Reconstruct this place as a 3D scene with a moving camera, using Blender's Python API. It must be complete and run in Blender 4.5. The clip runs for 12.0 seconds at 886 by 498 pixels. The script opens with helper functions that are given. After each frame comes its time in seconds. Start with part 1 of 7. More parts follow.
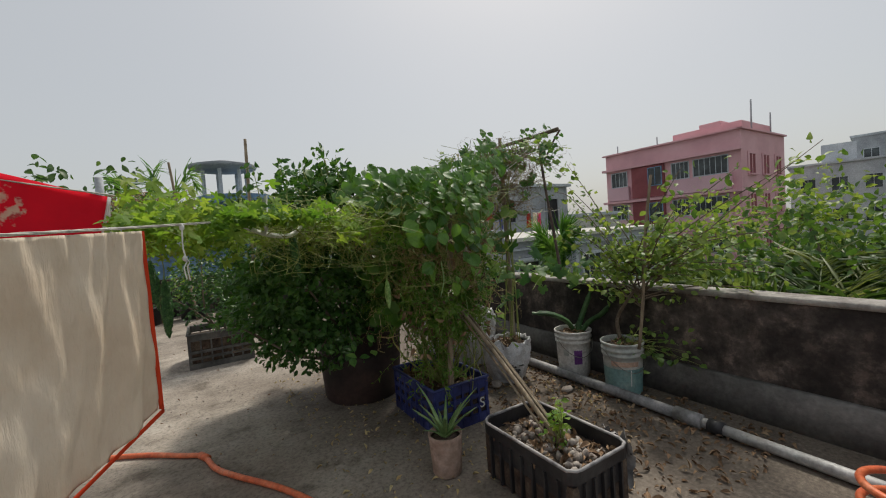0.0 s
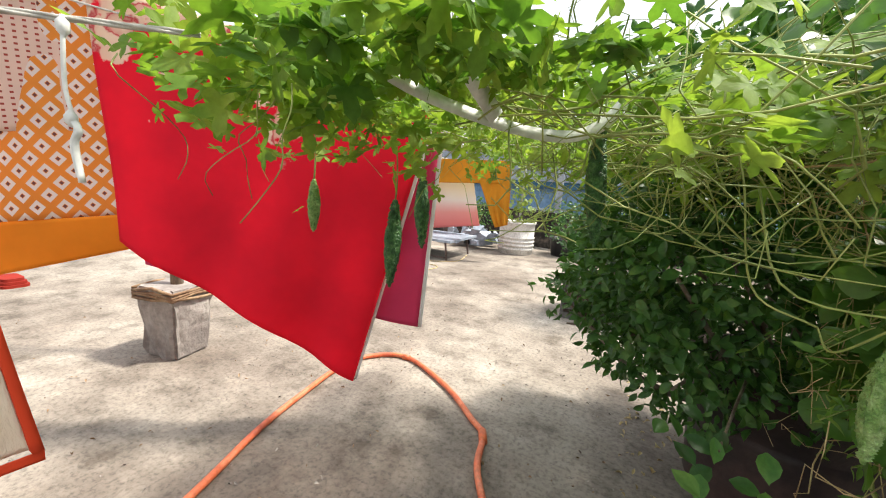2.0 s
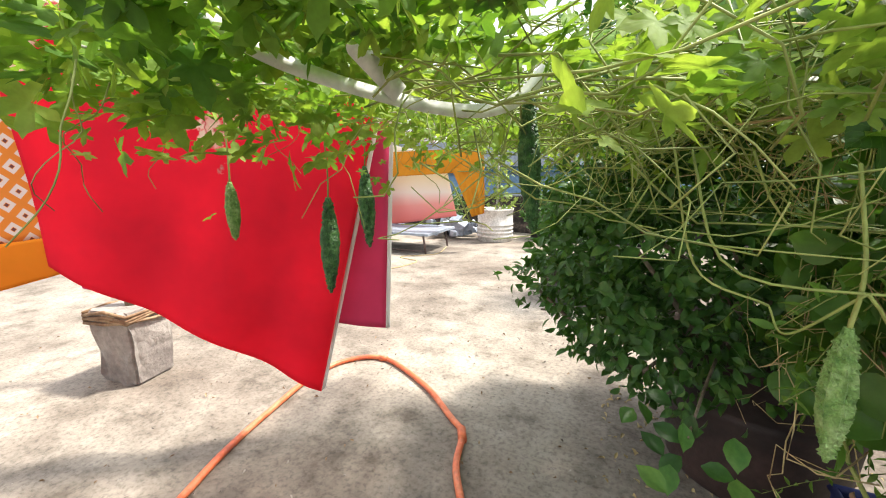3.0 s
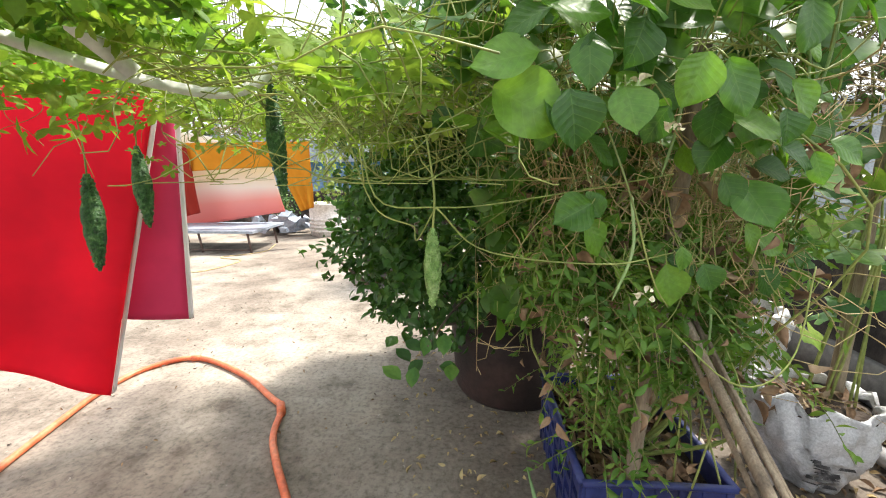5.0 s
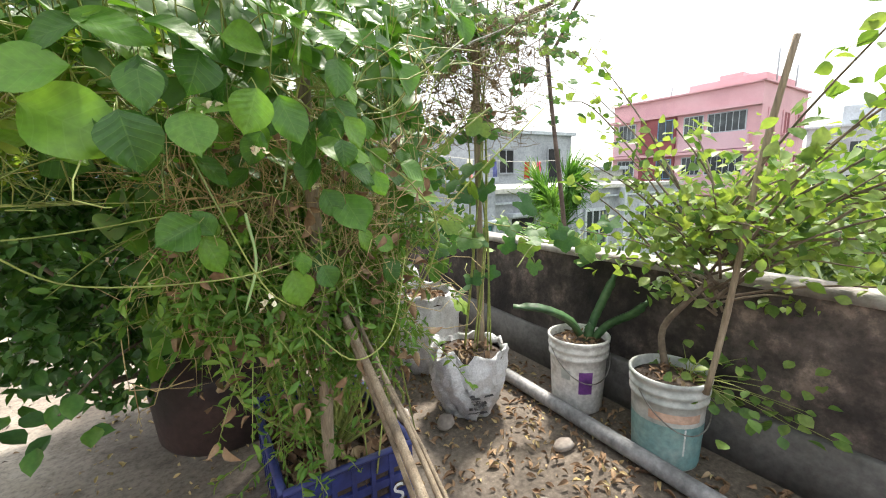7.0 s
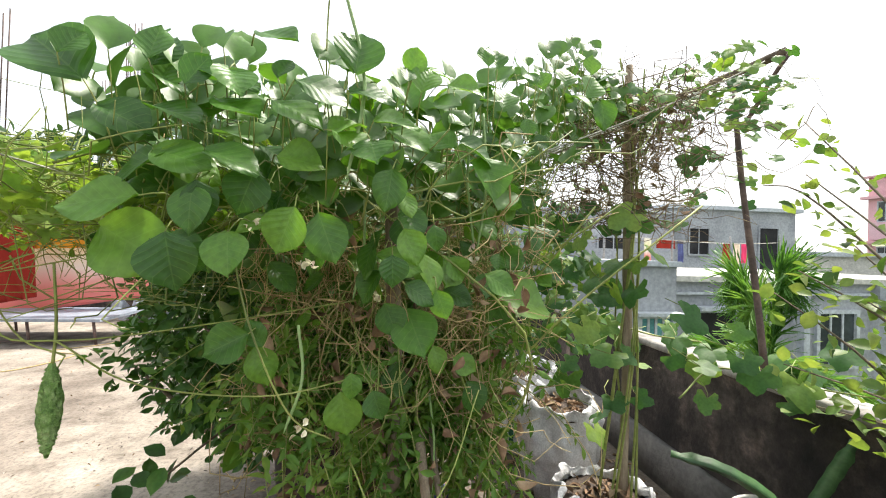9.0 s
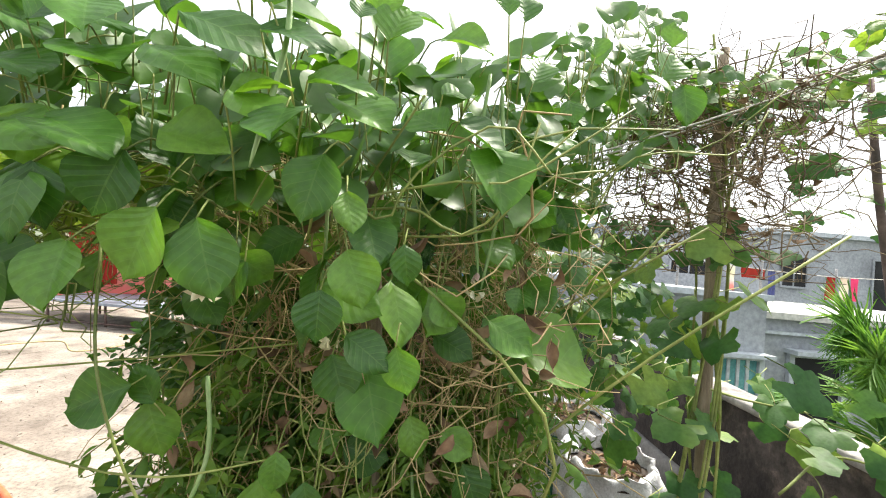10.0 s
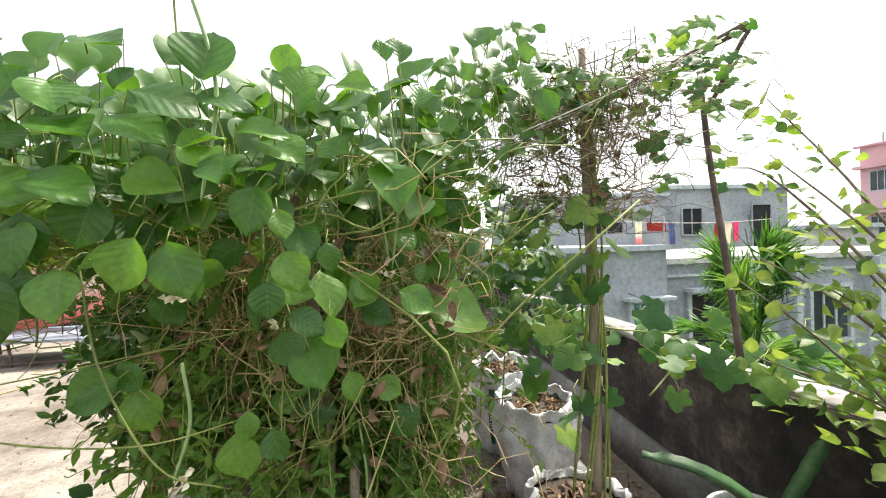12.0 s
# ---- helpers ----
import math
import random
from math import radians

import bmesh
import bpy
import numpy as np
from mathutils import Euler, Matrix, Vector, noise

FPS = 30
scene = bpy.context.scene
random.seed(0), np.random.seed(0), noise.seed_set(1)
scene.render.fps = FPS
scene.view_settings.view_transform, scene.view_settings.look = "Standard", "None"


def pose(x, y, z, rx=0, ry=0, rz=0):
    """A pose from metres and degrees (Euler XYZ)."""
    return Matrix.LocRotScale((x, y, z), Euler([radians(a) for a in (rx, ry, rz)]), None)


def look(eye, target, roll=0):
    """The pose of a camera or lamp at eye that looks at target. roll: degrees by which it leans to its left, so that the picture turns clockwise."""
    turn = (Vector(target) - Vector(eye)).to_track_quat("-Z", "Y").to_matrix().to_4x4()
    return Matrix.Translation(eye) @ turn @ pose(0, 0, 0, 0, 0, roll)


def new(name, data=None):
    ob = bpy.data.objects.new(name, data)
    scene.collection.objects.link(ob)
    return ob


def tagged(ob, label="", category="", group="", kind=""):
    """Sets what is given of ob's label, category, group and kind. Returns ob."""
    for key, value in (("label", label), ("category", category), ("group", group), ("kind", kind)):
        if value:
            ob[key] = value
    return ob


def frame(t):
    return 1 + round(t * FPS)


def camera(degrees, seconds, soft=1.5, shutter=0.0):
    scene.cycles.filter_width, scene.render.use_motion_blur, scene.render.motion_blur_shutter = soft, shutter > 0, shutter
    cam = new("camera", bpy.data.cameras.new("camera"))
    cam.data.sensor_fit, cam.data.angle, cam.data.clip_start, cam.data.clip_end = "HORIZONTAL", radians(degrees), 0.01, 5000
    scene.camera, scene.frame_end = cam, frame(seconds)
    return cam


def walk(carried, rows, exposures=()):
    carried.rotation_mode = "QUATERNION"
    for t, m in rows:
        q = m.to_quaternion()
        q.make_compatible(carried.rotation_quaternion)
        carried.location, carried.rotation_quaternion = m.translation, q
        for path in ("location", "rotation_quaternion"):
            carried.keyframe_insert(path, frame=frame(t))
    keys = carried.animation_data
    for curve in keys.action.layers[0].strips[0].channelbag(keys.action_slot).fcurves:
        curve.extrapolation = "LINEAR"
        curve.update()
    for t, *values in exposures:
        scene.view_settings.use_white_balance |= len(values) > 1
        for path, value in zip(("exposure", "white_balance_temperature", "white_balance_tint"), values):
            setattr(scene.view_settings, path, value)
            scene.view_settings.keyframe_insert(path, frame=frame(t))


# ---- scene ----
cam = camera(96.6, 12.0, soft=1.1)
PATH = [
    (0, (2.705, 0.76, 1.325), (3.748, 2.463, 1.232), -4.1),
    (0.5, (2.912, 1.123, 1.293), (3.654, 2.981, 1.283), -1.4),
    (1, (3.035, 1.397, 1.299), (2.938, 3.394, 1.247), -0.2),
    (1.5, (3.118, 1.699, 1.328), (2.706, 3.652, 1.204), 1.0),
    (2, (3.228, 1.959, 1.259), (2.295, 3.695, 0.917), 3.9),
    (2.5, (3.216, 2.033, 1.236), (2.202, 3.715, 0.86), 0.1),
    (3, (3.29, 2.091, 1.255), (2.424, 3.853, 0.877), -0.6),
    (4.8, (3.528, 1.908, 1.218), (3.24, 3.868, 0.942), 0.9),
    (5, (3.551, 1.912, 1.202), (3.425, 3.868, 0.805), -0.3),
    (5.5, (3.597, 1.923, 1.194), (3.688, 3.875, 0.772), -1.1),
    (6, (3.681, 1.933, 1.203), (4.305, 3.802, 0.865), -1.2),
    (6.5, (3.745, 1.864, 1.193), (4.777, 3.54, 0.836), -1.5),
    (8.5, (3.812, 1.734, 1.263), (4.661, 3.535, 1.073), -2.1),
    (9, (4.016, 1.894, 1.294), (4.281, 3.876, 1.31), 1.6),
    (9.5, (4.127, 2.047, 1.373), (4.09, 4.041, 1.525), 2.2),
    (10, (4.152, 2.141, 1.331), (4.117, 4.14, 1.383), 5.2),
    (10.5, (4.117, 2.175, 1.358), (4.004, 4.168, 1.483), 1.2),
    (11, (4.109, 2.149, 1.37), (4.021, 4.143, 1.51), 2.2),
    (11.5, (4.134, 2.038, 1.343), (4.153, 4.037, 1.391), 1.2),
    (12, (4.198, 1.946, 1.333), (4.473, 3.926, 1.317), -1.7),
]
EXPOSURES = [(0, -0.1), (0.5, 0.02), (1.0, 0.42), (1.5, 0.75), (2.0, 1.27), (2.5, 1.5), (3.0, 1.58), (5.0, 1.68), (6.0, 1.8), (6.7, 1.85), (7.6, 1.15), (8.3, 0.92), (8.6, 1.27), (9.2, 1.41), (10.0, 1.54), (10.6, 1.66), (11.2, 1.66), (12, 1.46)]
walk(cam, [(t, look(eye, target, roll)) for t, eye, target, roll in PATH], EXPOSURES)

# ---- light ----
SUN_AZ, SUN_EL = radians(48), radians(58)
world = bpy.data.worlds.new("hazy_sky")
scene.world = world
world.use_nodes = True
wn, wl = world.node_tree.nodes, world.node_tree.links
sky = wn.new("ShaderNodeTexSky")
sky.sky_type, sky.sun_disc = "NISHITA", False
sky.sun_elevation, sky.sun_rotation = SUN_EL, SUN_AZ
sky.air_density, sky.dust_density, sky.ozone_density, sky.altitude = 1.0, 4.0, 1.0, 0
haze = wn.new("ShaderNodeMix")
haze.data_type = "RGBA"
haze.inputs[0].default_value = 0.54
haze.inputs[7].default_value = (9.4, 9.5, 9.2, 1)
wl.new(sky.outputs[0], haze.inputs[6])
wl.new(haze.outputs[2], wn["Background"].inputs[0])
wn["Background"].inputs[1].default_value = 0.086

sun = new("sun", bpy.data.lights.new("sun", "SUN"))
sun.data.energy, sun.data.angle, sun.data.color = 3.1, radians(6), (1.0, 0.94, 0.83)
sun.matrix_world = look((30 * math.sin(SUN_AZ) * math.cos(SUN_EL), 30 * math.cos(SUN_AZ) * math.cos(SUN_EL), 30 * math.sin(SUN_EL)), (0, 0, 0))

rng = np.random.default_rng(7)


# ---- materials ----
def shader(name):
    m = bpy.data.materials.new(name)
    m.use_nodes = True
    nt = m.node_tree
    return m, nt, nt.nodes["Principled BSDF"]


def node(nt, kind, **sets):
    n = nt.nodes.new(kind)
    for k, v in sets.items():
        n.inputs[k].default_value = v
    return n


def calc(nt, op, a, b=0.0, c=0.0):
    n = nt.nodes.new("ShaderNodeMath")
    n.operation = op
    for i, v in enumerate((a, b, c)):
        if isinstance(v, (int, float)):
            n.inputs[i].default_value = v
        else:
            nt.links.new(v, n.inputs[i])
    return n.outputs[0]


def ramp(nt, src, stops):
    r = nt.nodes.new("ShaderNodeValToRGB")
    e = r.color_ramp.elements
    while len(e) < len(stops):
        e.new(0.5)
    for el, (p, c) in zip(e, stops):
        el.position, el.color = p, (*c, 1)
    nt.links.new(src, r.inputs[0])
    return r


def noise_at(nt, scale, detail=4.0, rough=0.55, stretch=None):
    co = nt.nodes.new("ShaderNodeTexCoord")
    n = node(nt, "ShaderNodeTexNoise", Scale=scale, Detail=detail, Roughness=rough)
    if stretch:
        mp = node(nt, "ShaderNodeMapping", Scale=stretch)
        nt.links.new(co.outputs["Object"], mp.inputs[0])
        nt.links.new(mp.outputs[0], n.inputs["Vector"])
    else:
        nt.links.new(co.outputs["Object"], n.inputs["Vector"])
    return n


def blend(nt, fac, a, b, how="MIX"):
    x = nt.nodes.new("ShaderNodeMix")
    x.data_type, x.blend_type = "RGBA", how
    for v, s in ((fac, 0), (a, 6), (b, 7)):
        if isinstance(v, (int, float)):
            x.inputs[s].default_value = v
        elif isinstance(v, tuple):
            x.inputs[s].default_value = (*v, 1)
        else:
            nt.links.new(v, x.inputs[s])
    return x.outputs[2]


def bump(nt, bsdf, src, strength, dist=0.01):
    b = node(nt, "ShaderNodeBump", Strength=strength, Distance=dist)
    nt.links.new(src, b.inputs["Height"])
    nt.links.new(b.outputs[0], bsdf.inputs["Normal"])


def worn(name, base, dark, light, rough=0.85, big=1.6, fine=24.0, relief=0.4, metal=0.0, stretch=None):
    """A weathered surface: stains at a large scale, grain at a small one."""
    m, nt, b = shader(name)
    n1, n2 = noise_at(nt, big, 6, 0.62, stretch), noise_at(nt, fine, 6, 0.6, stretch)
    c = ramp(nt, n1.outputs[0], [(0.34, dark), (0.5, base), (0.68, light)]).outputs[0]
    g = ramp(nt, n2.outputs[0], [(0.3, (0.72,) * 3), (0.7, (1.15,) * 3)]).outputs[0]
    nt.links.new(blend(nt, 1.0, c, g, "MULTIPLY"), b.inputs["Base Color"])
    b.inputs["Roughness"].default_value, b.inputs["Metallic"].default_value = rough, metal
    bump(nt, b, n2.outputs[0], relief)
    return m


def leafy(name, dark, mid, light, rough=0.45, through_it=0.4, scale=9.0, gloss=0.35, veins=False):
    """Leaf blades: light shines through, tone differs from leaf to leaf."""
    m, nt, b = shader(name)
    n = noise_at(nt, scale, 3)
    info = nt.nodes.new("ShaderNodeObjectInfo")
    add = nt.nodes.new("ShaderNodeMath")
    add.operation = "MULTIPLY_ADD"
    add.inputs[1].default_value, add.inputs[2].default_value = 0.5, -0.25
    nt.links.new(info.outputs["Random"], add.inputs[0])
    s = nt.nodes.new("ShaderNodeMath")
    s.operation = "ADD"
    nt.links.new(n.outputs[0], s.inputs[0]), nt.links.new(add.outputs[0], s.inputs[1])
    c = ramp(nt, s.outputs[0], [(0.25, dark), (0.5, mid), (0.76, light)]).outputs[0]
    vein = noise_at(nt, 70, 3)
    c2 = blend(nt, 1.0, c, ramp(nt, vein.outputs[0], [(0.3, (0.8,) * 3), (0.7, (1.12,) * 3)]).outputs[0], "MULTIPLY")
    nt.links.new(c2, b.inputs["Base Color"])
    b.inputs["Roughness"].default_value = rough
    b.inputs["Specular IOR Level"].default_value = gloss
    if veins:
        # midrib and slanting side veins along the blade
        co = nt.nodes.new("ShaderNodeTexCoord")
        xyz = nt.nodes.new("ShaderNodeSeparateXYZ")
        nt.links.new(co.outputs["UV"], xyz.inputs[0])
        a = calc(nt, "ABSOLUTE", xyz.outputs[0])
        side = calc(nt, "FRACT", calc(nt, "MULTIPLY_ADD", calc(nt, "MULTIPLY_ADD", a, -0.32, xyz.outputs[1]), 6.5, 3.0))
        line = calc(nt, "MAXIMUM", calc(nt, "LESS_THAN", calc(nt, "ABSOLUTE", calc(nt, "SUBTRACT", side, 0.5)), 0.045), calc(nt, "LESS_THAN", a, 0.03))
        c2 = blend(nt, calc(nt, "MULTIPLY", line, 0.14), c2, (0.26, 0.44, 0.12))
        nt.links.new(c2, b.inputs["Base Color"])
        swell = calc(nt, "ABSOLUTE", calc(nt, "SUBTRACT", side, 0.5))
        bump(nt, b, calc(nt, "ADD", calc(nt, "MULTIPLY", swell, -1.0), calc(nt, "MULTIPLY", vein.outputs[0], 0.6)), 0.22, 0.005)
    else:
        bump(nt, b, vein.outputs[0], 0.25, 0.004)
    t = nt.nodes.new("ShaderNodeBsdfTranslucent")
    warm = blend(nt, 1.0, c2, (1.5, 1.45, 0.6), "MULTIPLY")
    nt.links.new(warm, t.inputs["Color"])
    x = node(nt, "ShaderNodeMixShader", Fac=through_it)
    nt.links.new(b.outputs[0], x.inputs[1]), nt.links.new(t.outputs[0], x.inputs[2])
    nt.links.new(x.outputs[0], nt.nodes["Material Output"].inputs[0])
    return m


M = {}
M["bean"] = leafy("bean_leaf", (0.045, 0.135, 0.018), (0.096, 0.24, 0.028), (0.20, 0.38, 0.045), scale=5, rough=0.42, gloss=0.6, veins=True)
M["gourd"] = leafy("gourd_leaf", (0.085, 0.19, 0.035), (0.16, 0.29, 0.052), (0.27, 0.37, 0.085), rough=0.6, through_it=0.5, scale=6, gloss=0.2)
M["shrub"] = leafy("shrub_leaf", (0.03, 0.085, 0.022), (0.065, 0.165, 0.038), (0.15, 0.27, 0.06), rough=0.4, through_it=0.25, scale=14)
M["fine"] = leafy("fine_leaf", (0.05, 0.13, 0.022), (0.115, 0.24, 0.042), (0.25, 0.37, 0.075), rough=0.5, scale=8)
M["lemon"] = leafy("lemon_leaf", (0.06, 0.13, 0.035), (0.13, 0.23, 0.055), (0.28, 0.36, 0.11), rough=0.45, scale=7)
M["pump"] = leafy("pumpkin_leaf", (0.045, 0.13, 0.04), (0.10, 0.22, 0.055), (0.26, 0.38, 0.075), rough=0.5, scale=4, gloss=0.4)
M["palm"] = leafy("palm_leaf", (0.06, 0.16, 0.035), (0.11, 0.26, 0.055), (0.20, 0.36, 0.09), scale=3)
M["palm_old"] = leafy("olive_palm_leaf", (0.045, 0.085, 0.03), (0.09, 0.14, 0.05), (0.22, 0.26, 0.12), scale=3)
M["far_leaf"] = leafy("far_foliage", (0.03, 0.07, 0.025), (0.06, 0.12, 0.04), (0.11, 0.18, 0.06), scale=1.2)
M["stem"] = worn("green_stem", (0.26, 0.31, 0.075), (0.15, 0.19, 0.05), (0.40, 0.43, 0.14), 0.6, 6, 50)
M["dry"] = worn("dry_stem", (0.50, 0.38, 0.18), (0.30, 0.20, 0.10), (0.62, 0.52, 0.28), 0.85, 8, 60)
M["tangle"] = worn("old_vine_stem", (0.22, 0.16, 0.10), (0.12, 0.085, 0.055), (0.40, 0.32, 0.19), 0.85, 8, 60)
M["dry_leaf"] = worn("dry_leaf", (0.26, 0.16, 0.09), (0.12, 0.07, 0.04), (0.42, 0.32, 0.2), 0.85, 8, 40)
M["bark"] = worn("bark", (0.17, 0.13, 0.095), (0.09, 0.07, 0.05), (0.27, 0.22, 0.17), 0.9, 8, 50, 0.7)
M["bamboo"] = worn("weathered_bamboo", (0.27, 0.21, 0.145), (0.16, 0.125, 0.09), (0.40, 0.33, 0.24), 0.8, 4, 40, 0.4, 0, (6, 6, 0.8))
M["white_strip"] = worn("white_plastic_strip", (0.72, 0.73, 0.70), (0.58, 0.59, 0.56), (0.8, 0.8, 0.78), 0.5, 7, 30, 0.15)
M["rope"] = worn("rope", (0.55, 0.53, 0.48), (0.36, 0.34, 0.3), (0.68, 0.66, 0.62), 0.9, 10, 90)
M["fruit"] = worn("gourd_skin", (0.27, 0.46, 0.12), (0.13, 0.28, 0.06), (0.45, 0.62, 0.25), 0.45, 60, 160, 1.0)
M["fruit_dark"] = worn("dark_gourd_skin", (0.055, 0.17, 0.045), (0.02, 0.07, 0.022), (0.16, 0.31, 0.10), 0.4, 60, 160, 1.0)
M["pod"] = worn("bean_pod", (0.26, 0.40, 0.15), (0.17, 0.29, 0.09), (0.38, 0.50, 0.24), 0.5, 6, 40)
M["flower"] = worn("petal", (0.72, 0.66, 0.42), (0.55, 0.40, 0.36), (0.85, 0.82, 0.7), 0.7, 30, 60)
M["soil"] = worn("soil", (0.085, 0.06, 0.045), (0.045, 0.033, 0.026), (0.15, 0.115, 0.085), 0.95, 12, 60, 1.0)
M["stone"] = worn("pebble", (0.30, 0.26, 0.23), (0.17, 0.13, 0.11), (0.46, 0.42, 0.38), 0.85, 7, 50)
M["pot"] = worn("dark_pot", (0.034, 0.021, 0.019), (0.018, 0.013, 0.012), (0.07, 0.04, 0.034), 0.6, 3, 30, 0.3)
M["tub"] = worn("black_plastic", (0.022, 0.022, 0.026), (0.013, 0.013, 0.016), (0.05, 0.05, 0.052), 0.5, 4, 30, 0.2)
M["rim"] = worn("dusty_rim", (0.30, 0.29, 0.29), (0.12, 0.12, 0.13), (0.48, 0.46, 0.45), 0.7, 9, 40, 0.2)
M["crate_blue"] = worn("blue_crate", (0.028, 0.04, 0.17), (0.015, 0.02, 0.08), (0.07, 0.09, 0.25), 0.5, 4, 40, 0.2)
M["crate_wood"] = worn("grey_crate", (0.10, 0.10, 0.095), (0.05, 0.05, 0.05), (0.18, 0.175, 0.165), 0.8, 3, 30)
M["pail"] = worn("white_pail", (0.68, 0.66, 0.63), (0.46, 0.43, 0.39), (0.76, 0.75, 0.73), 0.5, 5, 40, 0.15)
M["pail_old"] = worn("old_pail", (0.47, 0.49, 0.47), (0.30, 0.32, 0.31), (0.64, 0.63, 0.60), 0.6, 6, 30, 0.2)
M["teal"] = worn("faded_teal_print", (0.22, 0.36, 0.35), (0.30, 0.38, 0.36), (0.15, 0.30, 0.31), 0.6, 7, 40, 0.1)
M["peach"] = worn("peach_print", (0.55, 0.36, 0.27), (0.45, 0.32, 0.26), (0.62, 0.46, 0.36), 0.6, 9, 40, 0.1)
M["purple"] = worn("purple_print", (0.17, 0.05, 0.25), (0.10, 0.03, 0.17), (0.24, 0.10, 0.33), 0.5, 9, 40, 0.1)
M["wire"] = worn("wire", (0.25, 0.24, 0.23), (0.14, 0.12, 0.10), (0.36, 0.35, 0.34), 0.5, 20, 60, 0.1, 0.6)
M["sack"] = worn("white_sack", (0.66, 0.66, 0.68), (0.44, 0.43, 0.43), (0.76, 0.76, 0.78), 0.6, 5, 120, 0.5)
M["print_black"] = worn("black_print", (0.05, 0.05, 0.055), (0.03, 0.03, 0.03), (0.25, 0.25, 0.25), 0.7, 30, 60, 0.1)
M["print_green"] = worn("green_print", (0.02, 0.14, 0.08), (0.015, 0.09, 0.05), (0.05, 0.2, 0.12), 0.6, 12, 60, 0.1)
M["print_white"] = worn("white_print", (0.75, 0.77, 0.75), (0.62, 0.64, 0.62), (0.8, 0.8, 0.8), 0.6, 12, 60, 0.1)
M["terra"] = worn("pale_clay", (0.42, 0.30, 0.24), (0.28, 0.20, 0.16), (0.55, 0.42, 0.36), 0.85, 6, 40)
M["pvc"] = worn("grey_pvc", (0.23, 0.23, 0.235), (0.13, 0.13, 0.13), (0.34, 0.33, 0.33), 0.55, 5, 40, 0.15)
M["pvc_white"] = worn("white_pvc", (0.42, 0.42, 0.42), (0.27, 0.265, 0.26), (0.54, 0.54, 0.54), 0.5, 5, 40, 0.15)
M["hose"] = worn("orange_hose", (0.72, 0.16, 0.06), (0.52, 0.10, 0.045), (0.80, 0.26, 0.13), 0.45, 6, 40, 0.15)
M["iron"] = worn("rusty_iron", (0.12, 0.08, 0.07), (0.06, 0.045, 0.04), (0.2, 0.14, 0.12), 0.8, 8, 50, 0.4)
M["aloe"] = worn("aloe_skin", (0.16, 0.26, 0.09), (0.09, 0.17, 0.06), (0.28, 0.38, 0.15), 0.45, 9, 40, 0.15)
M["cactus"] = worn("cactus_skin", (0.05, 0.125, 0.045), (0.03, 0.08, 0.03), (0.10, 0.20, 0.075), 0.5, 9, 40, 0.2)
M["floor"] = None
M["render"] = worn("grey_render", (0.36, 0.38, 0.41), (0.27, 0.285, 0.31), (0.45, 0.47, 0.50), 0.9, 0.7, 14, 0.3)
M["render_light"] = worn("pale_render", (0.50, 0.54, 0.58), (0.40, 0.43, 0.47), (0.60, 0.64, 0.67), 0.9, 0.7, 14, 0.3)
M["slab"] = worn("sunlit_slab", (0.55, 0.54, 0.50), (0.42, 0.41, 0.38), (0.66, 0.64, 0.60), 0.9, 1.2, 14, 0.3)
M["pink"] = worn("pink_paint", (0.70, 0.40, 0.44), (0.62, 0.35, 0.39), (0.75, 0.46, 0.50), 0.85, 0.4, 60, 0.05)
M["pink_pale"] = worn("pale_pink_paint", (0.66, 0.42, 0.48), (0.57, 0.36, 0.41), (0.72, 0.48, 0.54), 0.85, 0.4, 60, 0.05)
M["pink_dark"] = worn("red_brown_paint", (0.26, 0.07, 0.08), (0.19, 0.05, 0.06), (0.32, 0.10, 0.11), 0.85, 0.5, 60, 0.05)
M["glass"] = worn("dark_window", (0.035, 0.045, 0.05), (0.02, 0.025, 0.03), (0.10, 0.12, 0.13), 0.2, 0.7, 8, 0.05)
M["shutter"] = worn("teal_shutter", (0.11, 0.34, 0.36), (0.07, 0.24, 0.26), (0.18, 0.44, 0.45), 0.6, 3, 30, 0.2)
# near-black colour stands in for the shade inside doorways and open windows
M["dark"] = worn("painted_inside_shade", (0.02, 0.02, 0.022), (0.012, 0.012, 0.013), (0.035, 0.035, 0.036), 0.9, 2, 20, 0.2)
M["blue_wall"] = worn("blue_painted_wall", (0.16, 0.27, 0.42), (0.11, 0.19, 0.31), (0.24, 0.36, 0.50), 0.85, 1.2, 14, 0.3)
M["blue_band"] = worn("blue_tin", (0.03, 0.13, 0.24), (0.02, 0.09, 0.17), (0.06, 0.2, 0.32), 0.5, 2, 20, 0.2)
M["tin"] = worn("grey_blue_tin", (0.33, 0.38, 0.46), (0.24, 0.28, 0.34), (0.42, 0.47, 0.55), 0.5, 2, 20, 0.2, 0.3)
M["land"] = worn("distant_ground", (0.10, 0.13, 0.07), (0.06, 0.08, 0.045), (0.20, 0.19, 0.15), 0.95, 0.03, 0.6, 0.3)


